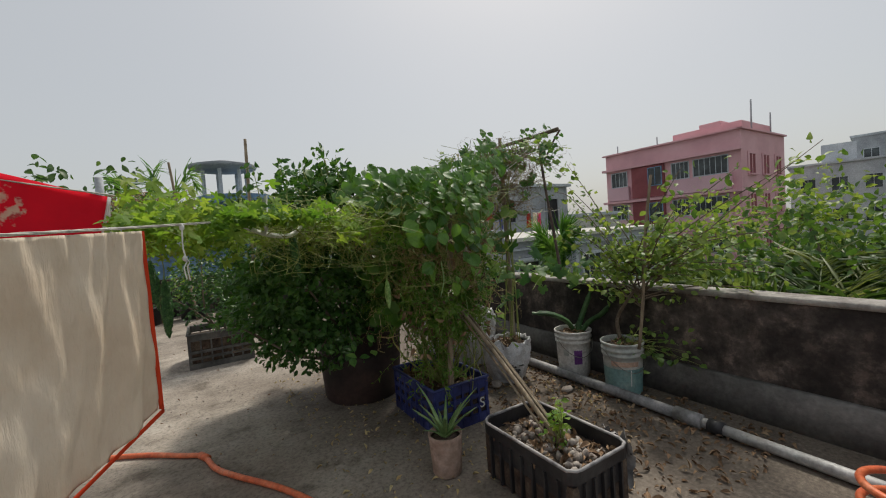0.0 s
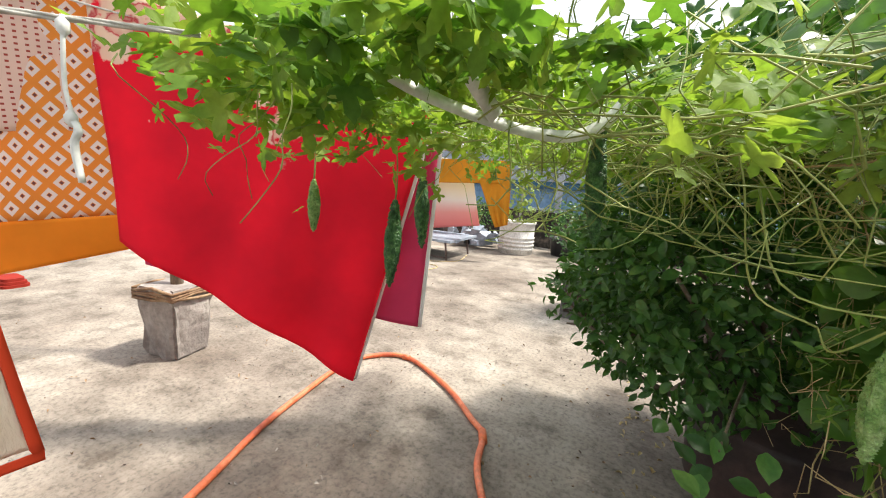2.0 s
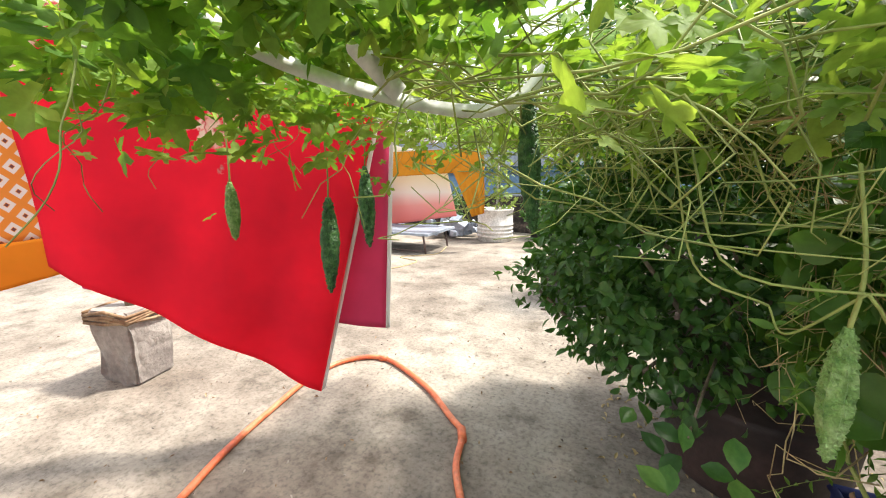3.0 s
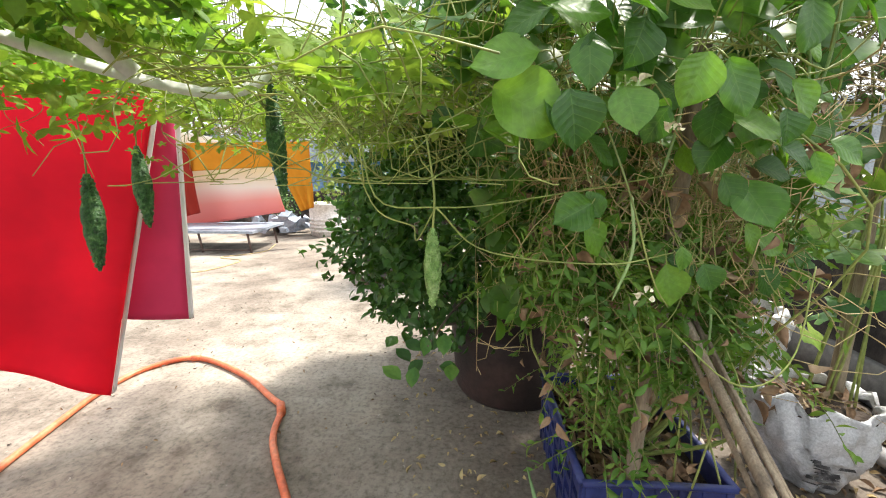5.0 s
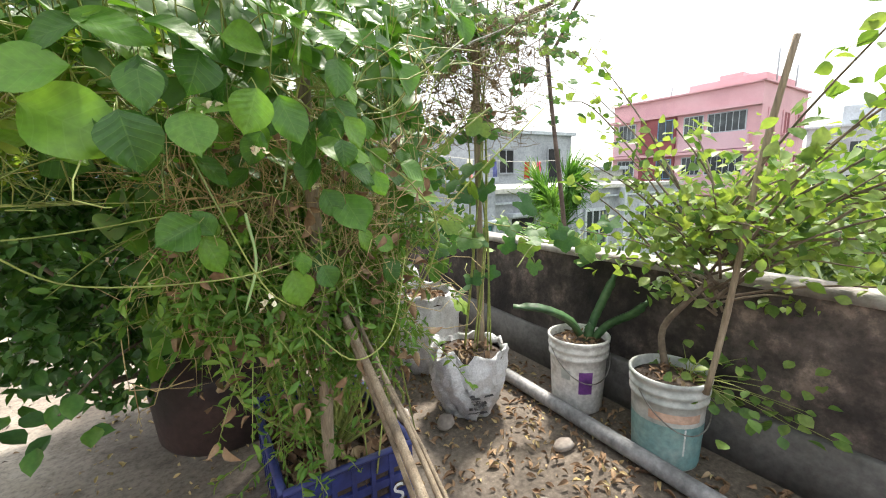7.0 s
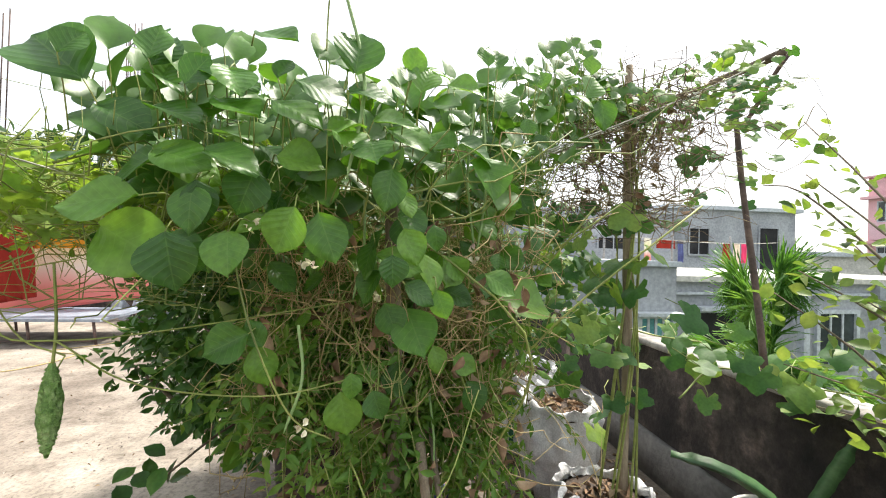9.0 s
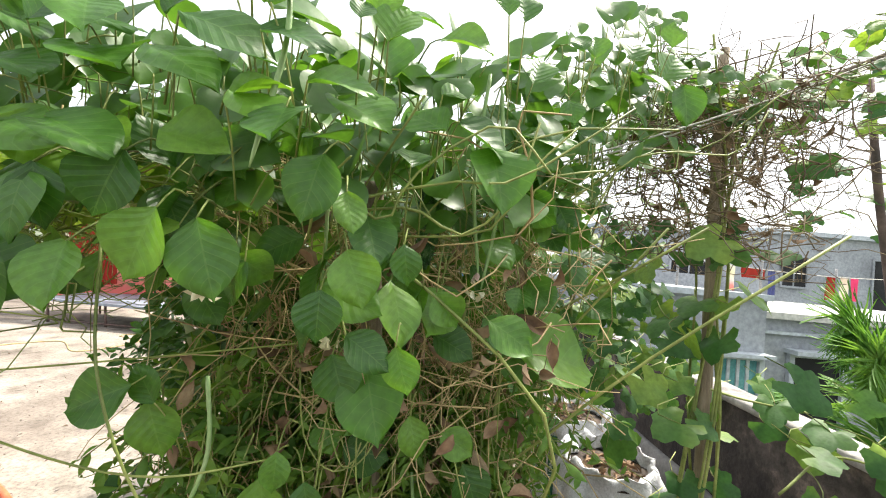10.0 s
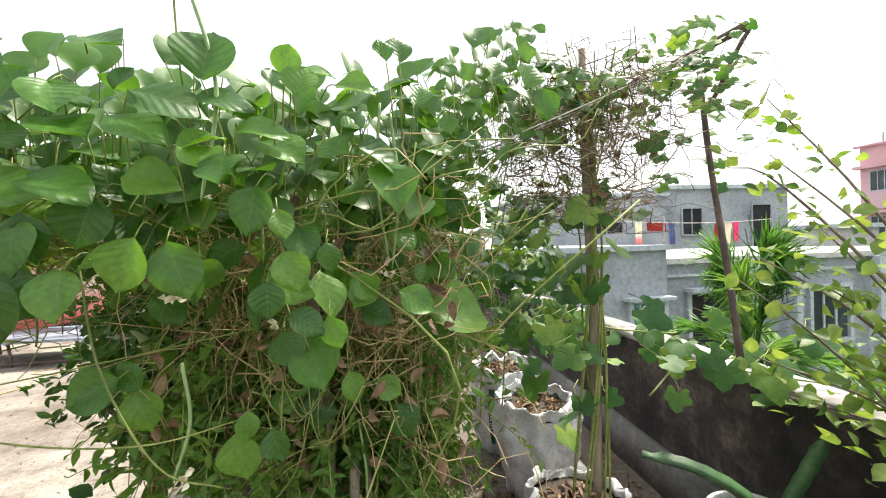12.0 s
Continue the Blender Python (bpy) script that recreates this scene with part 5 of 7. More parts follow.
for p in ((3.80, 2.56, 1.33), (3.88, 2.6, 1.27), (4.2, 2.75, 1.285), (4.0, 2.68, 1.2), (3.92, 2.53, 1.72), (3.87, 2.62, 0.98)):
    c = np.array(p) + rng.normal(size=(7, 3)) * 0.008
    hp = Heap().scatter(blade(SMALL, 0.015, 0.010, 0.3, 0.2, 2), c, frames_for(rng.normal(size=(7, 3)), rng.normal(size=(7, 3)), np.ones(7)))
    part(bean, "flower", hp.mesh("flower", M["flower"]), label="small withered cream blossom")


def bitter_gourd(parent, top, length, thick, mat, tail=(0, 0, 0)):
    """A warty fruit that tapers at both ends."""
    n, sides = 22, 16
    x, y, z = top
    hp = Heap()
    v = []
    for i in range(n):
        u = i / (n - 1)
        r = thick * (math.sin(math.pi * min(1, u * 0.86 + 0.1)) ** 0.75) * (0.62 + 0.38 * math.sin(3.0 * u))
        for j in range(sides):
            a = j * 2 * math.pi / sides
            wart = 1 + 0.20 * math.cos(8 * a) + 0.22 * rng.random()
            rr = r * wart
            v.append((x + rr * math.cos(a) + tail[0] * u * u, y + rr * math.sin(a) + tail[1] * u * u, z - u * length))
    f = [(i * sides + j, i * sides + (j + 1) % sides, (i + 1) * sides + (j + 1) % sides, (i + 1) * sides + j) for i in range(n - 1) for j in range(sides)]
    f += [tuple(range(sides))[::-1], tuple((n - 1) * sides + j for j in range(sides))]
    hp.add(v, f)
    # pointed warts
    for k in range(240):
        u, a = rng.uniform(0.06, 0.95), rng.uniform(0, 6.28)
        r = thick * (math.sin(math.pi * min(1, u * 0.86 + 0.1)) ** 0.75) * (0.75 + 0.25 * math.sin(3.0 * u))
        c = np.array([x + r * math.cos(a) + tail[0] * u * u, y + r * math.sin(a) + tail[1] * u * u, z - u * length])
        o = np.array([math.cos(a), math.sin(a), -0.2])
        t1, t2, s = np.array([-math.sin(a), math.cos(a), 0]), np.array([0, 0, 1.0]), thick * 0.22
        hp.add([c + t1 * s, c + t2 * s * 1.4, c - t1 * s, c - t2 * s * 1.4, c + o * s * 1.5], [(0, 1, 4), (1, 2, 4), (2, 3, 4), (3, 0, 4)])
    part(parent, "gourd", hp.mesh("gourd", M[mat]), label="warty green bitter gourd")
    part(parent, "gourd_stalk", Heap().tube(spline([(x, y, z - 0.01), (x + 0.004, y, z + 0.06), (x - 0.01, y + 0.01, z + 0.16)], 8), 0.0025, 0.002, 5).mesh("gourd_stalk", M["stem"]))


# ---- bitter gourd vine on strings ----
gourd = thing("bitter_gourd_vine", (3.3, 4.6, 0.0), "bitter gourd vine sprawling over strings with hanging fruit", "vine")
GL = [mesh_of("leaf", *lobed(0.047, 5, 0.55, 0.28, k), M["gourd"]) for k in range(6)]
glt = [lobed(0.045, 5, 0.55, 0.28, k) for k in range(4)]


def canopy_z(x, y):
    return 1.43 + 0.04 * math.sin(3 * x + 1) + 0.03 * math.sin(4.5 * y)


def in_canopy():
    while True:
        x, y = rng.uniform(2.35, 3.75), rng.uniform(2.15, 4.5)
        edge = 2.20 + 0.50 * max(0.0, x - 2.75)
        if y > edge and x > 2.53 - 0.14 * (y - 2.15):
            return x, y


hp = Heap()
for k in range(130):
    x, y = in_canopy()
    a = rng.uniform(-0.6, 0.6) + (0 if rng.random() < 0.6 else 1.4)
    L = rng.uniform(0.4, 0.9)
    pts = [(x + L * (u - 0.5) * math.cos(a), y + L * (u - 0.5) * math.sin(a), canopy_z(x, y) + 0.04 * rng.normal()) for u in np.linspace(0, 1, 6)]
    if x - L / 2 > 2.62 and y > 2.4:
        hp.tube(spline(pts, 12), 0.0019, 0.0013, 4)
part(gourd, "stem", hp.mesh("stem", M["stem"]), kind="stuff")
hp = Heap()
for k in range(60):
    x, y = in_canopy()
    p = np.array([x, y, canopy_z(x, y) - 0.05])
    q = [p]
    for s in range(5):
        q.append(q[-1] + (rng.normal() * 0.025, rng.normal() * 0.025, -0.03))
    hp.tube(spline(q, 14), 0.0011, 0.0007, 3)
hp2 = stems(Heap(), 260, (2.95, 2.55, 1.26), (3.65, 3.2, 1.46), 0.4, 0.0015, 0.7)
part(gourd, "dry_stem", hp2.mesh("dry_stem", M["stem"]), kind="stuff", label="yellowing leafless stems")
part(gourd, "tendril", hp.mesh("tendril", M["stem"]), kind="stuff")
N = 3100
pts = np.array([(*in_canopy(), 0) for _ in range(N)])
pts[:, 2] = [canopy_z(x, y) + rng.normal() * 0.05 + 0.01 for x, y, _ in pts]
# tufts hanging off the front edge
fr = np.array([(rng.uniform(2.5, 3.1), 2.25 + rng.uniform(0, 0.4), 0) for _ in range(330)])
fr[:, 2] = [1.45 - abs(rng.normal()) * 0.065 for _ in fr]
pts = np.vstack([pts, fr])
fr = np.array([(rng.uniform(2.42, 2.75), rng.uniform(2.4, 3.4), 1.44 - abs(rng.normal()) * 0.075) for _ in range(220)])
pts = np.vstack([pts, fr])
strip_zone = (abs(pts[:, 0] - 3.02) < 0.2) & (pts[:, 1] < 2.85)
pts[strip_zone, 2] = np.maximum(pts[strip_zone, 2], 1.415)
nv = rng.normal(size=pts.shape) * 0.55 + (0, -0.15, 0.9)
wv = rng.normal(size=pts.shape) * 0.8 + (0, -0.3, -0.45)
sc = rng.uniform(0.5, 1.15, len(pts))
F_all = frames_for(nv, wv, sc)
near = np.argsort(np.hypot(pts[:, 0] - 3.0, pts[:, 1] - 2.3))[:280]
rest = np.setdiff1d(np.arange(len(pts)), near)
for k, i in enumerate(near):
    part(gourd, "leaf", GL[k % 6], pose_of(Vector(pts[i]), F_all[i]))
hp = Heap()
for k in range(4):
    sel = rest[k::4]
    hp.scatter(glt[k], pts[sel], F_all[sel])
part(gourd, "foliage", hp.mesh("foliage", M["gourd"]), kind="stuff")
bitter_gourd(gourd, (2.555, 2.90, 1.195), 0.26, 0.0195, "fruit_dark", (0.0, -0.01, 0))
bitter_gourd(gourd, (2.49, 3.15, 1.28), 0.26, 0.0205, "fruit_dark", (0.03, -0.03, 0))
bitter_gourd(gourd, (2.42, 2.72, 1.24), 0.14, 0.013, "fruit", (0.0, 0.0, 0))
bitter_gourd(gourd, (3.10, 2.84, 1.40), 0.26, 0.0165, "fruit_dark", (0.02, -0.02, 0))
bitter_gourd(gourd, (3.488, 2.60, 1.10), 0.148, 0.0125, "fruit", (0.0, -0.005, 0))
bitter_gourd(gourd, (4.11, 2.84, 1.49), 0.18, 0.018, "fruit_dark", (0.0, 0.0, 0))
# white cloth strip looped under the strings
hp = Heap()
def ribbon(path, wide):
    p = spline(path, 26)
    tan = np.gradient(p, axis=0)
    side = np.cross(tan, (0.3, -1.0, 0.25))
    side /= np.linalg.norm(side, axis=1)[:, None]
    tw = np.cumsum(rng.normal(size=26) * 0.06)[:, None]
    nrm = np.cross(tan, side)
    nrm /= np.linalg.norm(nrm, axis=1)[:, None]
    side = side * np.cos(tw) + nrm * np.sin(tw)
    v = np.concatenate([p - side * wide, p + side * wide, p + side * wide + nrm * 0.002, p - side * wide + nrm * 0.002])
    return v, [(i + a * 26, i + 1 + a * 26, i + 1 + ((a + 1) % 4) * 26, i + ((a + 1) % 4) * 26) for i in range(25) for a in range(4)]


hp.add(*ribbon([(2.80, 2.40, 1.45), (2.86, 2.50, 1.40), (2.955, 2.63, 1.365), (3.05, 2.71, 1.352), (3.11, 2.75, 1.375), (3.15, 2.78, 1.43)], 0.011))
hp.add(*ribbon([(2.93, 2.40, 1.50), (2.945, 2.52, 1.43), (2.957, 2.628, 1.372)], 0.015))
strip = thing("cloth_strip", (2.97, 2.63, 1.385), "dirty white cloth strip looped through the vine strings", "strip")
part(strip, "band", hp.mesh("band", M["white_strip"]))

# ---- posts, beam and strings of the trellis ----
def pole(name, a, b, r, mat, label, nodes_every=0.28, category="pole"):
    ob = thing(name, a, label, category)
    a, b = np.array(a, float), np.array(b, float)
    n = max(6, int(np.linalg.norm(b - a) / nodes_every) * 4)
    u = np.linspace(0, 1, n)
    rr = r * (1 - 0.18 * u) * (1 + 0.10 * (np.arange(n) % 4 == 0))
    wob = np.column_stack([0.006 * np.sin(7 * u + a[0]), 0.006 * np.cos(6 * u + a[1]), 0 * u])
    part(ob, "shaft", Heap().tube(a + (b - a) * u[:, None] + wob, rr, None, 9).mesh("shaft", M[mat]))
    return ob


pole("trellis_pole", (4.05, 2.985, 0.23), (4.022, 2.80, 1.45), 0.020, "bamboo", "weathered wooden post standing in the blue crate")
pole("trellis_pole", (4.99, 3.40, 0.30), (4.97, 3.40, 2.08), 0.017, "bamboo", "weathered bamboo pole standing in a white sack")
pole("trellis_pole", (5.03, 3.47, 0.30), (5.02, 3.44, 1.95), 0.017, "bamboo", "thin bamboo pole tied beside another pole")
pole("trellis_pole", (5.655, 3.42, 0.79), (5.73, 3.70, 2.20), 0.0145, "iron", "dark leaning iron pole on the parapet", 0.4)
pole("trellis_beam", (5.713, 3.41, 2.215), (5.35, 4.40, 2.13), 0.019, "bark", "dark wooden beam at the top of the trellis", 0.4, "beam")
pole("trellis_brace", (5.70, 3.60, 1.95), (5.70, 3.38, 2.20), 0.010, "iron", "thin dark brace under the trellis beam", 0.4, "brace")
pole("bamboo_pole", (5.37, 2.47, 0.36), (5.33, 2.30, 1.60), 0.0115, "bamboo", "bamboo pole leaning in a planted bucket", 0.3)
pole("bamboo_pole", (3.45, 8.5, 0.0), (3.55, 8.6, 3.2), 0.03, "bamboo", "tall thin bamboo pole beyond the vines", 0.4)
pole("bamboo_pole", (2.55, 9.4, 0.0), (2.35, 9.4, 2.9), 0.025, "bamboo", "thin leaning bamboo pole near the far parapet", 0.4)
pole("concrete_post", (0.85, 12.6, GROUND), (0.85, 12.6, 3.1), 0.10, "render", "pale concrete post beyond the far parapet", 2.0, "post")
for a, b, r in (((4.13, 2.10, 0.24), (4.10, 3.08, 0.96), 0.013), ((4.17, 2.12, 0.24), (4.135, 3.02, 0.90), 0.008), ((4.10, 2.13, 0.24), (4.115, 2.98, 0.83), 0.007), ((4.20, 2.16, 0.24), (4.14, 2.86, 0.80), 0.006)):
    pole("split_cane", a, b, r, "bamboo", "split bamboo cane leaning from a black tub", 0.3, "cane")

lines = thing("trellis_strings", (3.0, 3.0, 1.42), "thin strings stretched under the vines", "string")
hp = Heap()
for y in (2.9, 3.3, 3.8, 4.3):
    hp.tube(sag((2.5, y - 0.3, 1.43), (4.0, y + 0.2, 1.42), 0.02), 0.0018, 0.0018, 4)
for x in (2.6, 3.0, 3.4, 3.8, 4.2):
    hp.tube(sag((x, 2.35 + 0.4 * max(0, x - 2.8), 1.43), (x, 4.4, 1.43), 0.02), 0.0018, 0.0018, 4)
for x in (4.3, 4.6, 4.9, 5.2):
    hp.tube(sag((4.05, 2.95 + 0.2 * (x - 4.3), 1.44), (5.6, 3.4 + 0.3 * (x - 4.3), 2.16), 0.03), 0.0025, 0.0025, 4)
part(lines, "string", hp.mesh("string", M["rope"]), kind="stuff")

# ---- broad lobed vine on the sack's pole ----
pump = thing("pumpkin_vine", (4.98, 3.42, 0.33), "pumpkin vine with lobed leaves climbing a bamboo pole", "vine")
hp = Heap()
for k in range(7):
    a = rng.uniform(0, 6.28)
    hp.tube(spline([(4.98 + 0.08 * math.cos(a), 3.42 + 0.08 * math.sin(a), 0.30), (4.98 + 0.06 * math.cos(a + 1), 3.42 + 0.06 * math.sin(a + 1), 0.9), (4.98 + 0.05 * math.cos(a + 2), 3.42 + 0.05 * math.sin(a + 2), 1.5), (4.98 + 0.25 * rng.normal(), 3.42 + 0.2 * rng.normal(), 2.0)], 24), 0.005, 0.003, 5)
for q in ([(4.6, 3.75, 0.5), (4.62, 3.7, 1.0), (4.66, 3.62, 1.4), (4.7, 3.5, 1.7)], [(4.75, 3.9, 0.5), (4.78, 3.8, 1.1), (4.9, 3.7, 1.6), (5.0, 3.6, 1.95)], [(5.15, 3.3, 0.75), (5.35, 3.35, 0.85), (5.55, 3.25, 0.82), (5.62, 3.0, 0.85)], [(5.0, 3.42, 1.0), (5.2, 3.5, 0.95), (5.5, 3.6, 0.9), (5.65, 3.9, 0.85)]):
    hp.tube(spline(q, 20), 0.004, 0.003, 5)
part(pump, "stem", hp.mesh("stem", M["stem"]))
hp = stems(Heap(), 430, (4.70, 3.2, 1.44), (5.22, 3.62, 1.98), 0.32, 0.0020, 1.1)
stems(hp, 130, (4.5, 3.1, 1.66), (5.45, 3.6, 1.96), 0.35, 0.0015, 1.0)
part(pump, "dry_stem", hp.mesh("dry_stem", M["tangle"]), kind="stuff", label="brown dried vine tangle")
PL = [mesh_of("leaf", *lobed(0.092, 5, 0.16, 0.35, 30 + k, 0.55), M["pump"]) for k in range(5)]
spots = []
for k in range(185):
    spots.append((rng.uniform(4.52, 5.0), rng.uniform(3.5, 3.95), rng.uniform(0.86, 1.6), rng.uniform(0.4, 0.75)))
for k in range(44):
    spots.append((4.98 + rng.normal() * 0.14, 3.40 + rng.normal() * 0.12, rng.uniform(0.55, 1.9), rng.uniform(0.6, 1.1)))
for k in range(28):
    spots.append((rng.uniform(5.15, 5.75), rng.uniform(3.05, 4.3), rng.uniform(0.74, 0.97), rng.uniform(0.7, 1.1)))
for k in range(150):
    x, y = rng.uniform(4.4, 5.6), rng.uniform(3.15, 3.7)
    spots.append((x, y, 1.84 + 0.12 * (x - 4.4) + 0.15 * (y - 3.3) + rng.normal() * 0.06, rng.uniform(0.35, 0.65)))
for k in range(26):
    spots.append((rng.uniform(5.5, 5.9), rng.uniform(3.4, 3.9), rng.uniform(1.5, 2.15), rng.uniform(0.4, 0.7)))
hp = Heap()
for k, (x, y, z, s) in enumerate(spots):
    f = frames_for(np.array([[rng.normal() * 0.5 - 0.3, -0.6 + rng.normal() * 0.4, 0.5 + 0.4 * rng.random()]]), np.array([[rng.normal() * 0.7, -0.2, -0.6]]), [s])[0]
    part(pump, "leaf", PL[k % 5], pose_of(Vector((x, y, z)), f))
    hp.tube(spline([(x, y, z), (x + rng.normal() * 0.03, y + 0.04, z + 0.02), (x + rng.normal() * 0.06, y + 0.08, z + 0.05)], 4), 0.0018, 0.0018, 3)
cc = np.column_stack([rng.uniform(4.72, 5.2, 90), rng.uniform(3.22, 3.6, 90), rng.uniform(1.48, 1.95, 90)])
part(pump, "withered_leaf", Heap().scatter(blade(SMALL, 0.05, 0.034, 0.3, 0.3, 2), cc, frames_for(rng.normal(size=cc.shape), rng.normal(size=cc.shape) - (0, 0, 0.8), rng.uniform(0.4, 1.0, 90))).mesh("withered_leaf", M["dry_leaf"]), kind="stuff", label="small brown withered leaves")
part(pump, "petiole", hp.mesh("petiole", M["stem"]), kind="stuff")


# ---- buckets along the parapet ----
def bucket(x, y, mat, label, bands=()):
    ob = thing("paint_bucket", (x, y, 0), label, "bucket", "planted paint buckets")
    prof = [(0.001, 0.0), (0.122, 0.0), (0.128, 0.006), (0.140, 0.24), (0.142, 0.29), (0.150, 0.292), (0.151, 0.306), (0.143, 0.309), (0.144, 0.328), (0.153, 0.331), (0.154, 0.345), (0.146, 0.349), (0.148, 0.372), (0.156, 0.376), (0.157, 0.390), (0.149, 0.394), (0.144, 0.388), (0.140, 0.32)]
    part(ob, "body", Heap().lathe(x, y, prof, 40).mesh("body", M[mat]))
    part(ob, "soil", Heap().lathe(x, y, [(0.1435, 0.348), (0.10, 0.358), (0.001, 0.37)], 24).mesh("soil", M["soil"]))
    part(ob, "leaf_litter", litter(x - 0.09, y - 0.09, x + 0.09, y + 0.09, 0.362, 40, None, int(x * 100 + y), 0.035, 0.8).mesh("leaf_litter", M["dry_leaf"]), kind="stuff", label="brown leaf litter")
    a = np.linspace(radians(165), radians(330), 18)
    hp = Heap().tube([(x + 0.158 * math.cos(t), y + 0.158 * math.sin(t), 0.335 - 0.15 * math.sin((t - a[0]) / (a[-1] - a[0]) * math.pi)) for t in a], 0.0028, 0.0028, 5)
    part(ob, "handle", hp.mesh("handle", M["wire"]), label="thin wire handle hanging down")
    for pname, mt, a0, a1, z0, z1 in bands:
        n, v = 20, []
        for i in range(n + 1):
            t = radians(a0 + (a1 - a0) * i / n)
            for z in (z0, z1):
                r = 0.1285 + (z - 0.006) / 0.234 * 0.0117 + 0.0012
                v.append((x + r * math.cos(t), y + r * math.sin(t), z))
        part(ob, pname, Heap().add(v, [(2 * i, 2 * i + 2, 2 * i + 3, 2 * i + 1) for i in range(n)]).mesh(pname, M[mt]))
    return ob


bucket(5.40, 3.10, "pail", "white paint bucket with a purple label, planted with a cactus", [("label", "purple", 222, 250, 0.12, 0.24), ("mark", "pail_old", 185, 205, 0.19, 0.24)])
bucket(5.39, 2.62, "pail_old", "old paint bucket with faded teal and peach print", [("print_band", "teal", 95, 330, 0.012, 0.205), ("print_stripe", "peach", 180, 262, 0.225, 0.262), ("drip", "print_white", 236, 239, 0.08, 0.2)])

cac = thing("dragon_fruit_cactus", (5.43, 3.08, 0.36), "three-ribbed green cactus stems in a white bucket", "cactus")
for q in ([(5.44, 3.08, 0.33), (5.36, 3.11, 0.46), (5.22, 3.17, 0.54), (5.08, 3.25, 0.56)], [(5.44, 3.08, 0.33), (5.45, 3.06, 0.45), (5.49, 3.03, 0.58), (5.53, 2.99, 0.72)], [(5.45, 3.07, 0.34), (5.48, 2.99, 0.46), (5.50, 2.88, 0.54), (5.50, 2.80, 0.62)], [(5.42, 3.06, 0.34), (5.42, 3.05, 0.46)]):
    p = spline(q, 16)
    tan = np.gradient(p, axis=0)
    tan /= np.linalg.norm(tan, axis=1)[:, None]
    a = np.cross(tan, (0.3, 0.8, 0.5))
    a /= np.linalg.norm(a, axis=1)[:, None]
    b5 = np.cross(tan, a)
    v = []
    for i in range(16):
        for j in range(6):
            th = j * math.pi / 3
            r = (0.024 * (1 + 0.12 * (i % 2)) if j % 2 == 0 else 0.007) * (1 if i < 14 else 0.6)
            v.append(p[i] + (a[i] * math.cos(th) + b5[i] * math.sin(th)) * r)
    f = [(i * 6 + j, i * 6 + (j + 1) % 6, (i + 1) * 6 + (j + 1) % 6, (i + 1) * 6 + j) for i in range(15) for j in range(6)] + [(90, 91, 92, 93, 94, 95)]
    part(cac, "stem", Heap().add(v, f).mesh("stem", M["cactus"]))

# young tree in the teal bucket
lem = thing("young_tree", (5.40, 2.58, 0.36), "young tree with sparse yellow-green leaves in a bucket", "tree")
hp = Heap()
hp.tube(spline([(5.44, 2.66, 0.35), (5.46, 2.70, 0.52), (5.44, 2.60, 0.68), (5.42, 2.5, 0.80)], 12), 0.016, 0.011, 8)
ends = []
for k in range(46):
    s = np.array([5.42, 2.5 + rng.normal() * 0.05, rng.uniform(0.66, 1.0)])
    a = rng.uniform(0, 6.28)
    L = rng.uniform(0.35, 0.85)
    d = np.array([math.cos(a) * 0.6 + 0.15, math.sin(a) * 1.05 - 0.15, rng.uniform(-0.05, 1.15)])
    e = s + d * L
    if e[0] < 5.0:
        e[0] = 5.0 + rng.random() * 0.2
    ends.append((s, e))
    hp.tube(spline([s, (s + e) / 2 + (0, 0, 0.05), e], 8), 0.006, 0.002, 5)
for q in ([(5.42, 2.5, 0.9), (5.5, 2.9, 1.3), (5.5, 3.15, 1.55), (5.5, 3.3, 1.6)], [(5.42, 2.5, 0.9), (5.45, 2.2, 1.1), (5.4, 1.9, 1.25), (5.4, 1.6, 1.3)]):
    hp.tube(spline(q, 10), 0.006, 0.002, 5)
    ends.append((np.array(q[0]), np.array(q[-1])))
part(lem, "trunk", hp.mesh("trunk", M["bark"]))
LM = [mesh_of("leaf", *blade(SMALL, 0.054, 0.036, 0.12, 0.12, 4, 0.02, k), M["lemon"]) for k in range(4)]
k = 0
extra_c = []
for s, e in ends:
    for u in np.linspace(0.25, 1.0, 30):
        p = s + (e - s) * u + rng.normal(size=3) * 0.04 + (0, 0, 0.2 * u * (1 - u))
        if k % 5 == 0:
            f = frames_for(rng.normal(size=(1, 3)) * 0.7 + (0, -0.2, 0.8), rng.normal(size=(1, 3)) + (0, 0, -0.2), [rng.uniform(0.6, 1.25)])[0]
            part(lem, "leaf", LM[(k // 5) % 4], pose_of(Vector(p), f))
        else:
            extra_c.append(p)
        k += 1
extra_c = np.array(extra_c)
part(lem, "foliage", Heap().scatter(blade(SMALL, 0.056, 0.038, 0.12, 0.12, 2), extra_c, frames_for(rng.normal(size=extra_c.shape) * 0.7 + (0, -0.2, 0.8), rng.normal(size=extra_c.shape) - (0, 0, 0.2), rng.uniform(0.55, 1.2, len(extra_c)))).mesh("foliage", M["lemon"]), kind="stuff")
herb = thing("bucket_herb", (5.46, 2.44, 0.36), "small round-leaved herb spilling from a bucket", "plant")
c = np.array([5.44, 2.42, 0.36]) + rng.normal(size=(90, 3)) * (0.10, 0.16, 0.07)
c[:, 0] = c[:, 0].clip(5.25, 5.57)
c[:, 2] = c[:, 2].clip(0.2, 0.55)
hp = Heap()
for p in c[:30]:
    hp.tube(spline([(5.42, 2.56, 0.35), (np.array([5.42, 2.56, 0.40]) + p) / 2, p], 5), 0.002, 0.001, 4)
part(herb, "stem", hp.mesh("stem", M["stem"]))
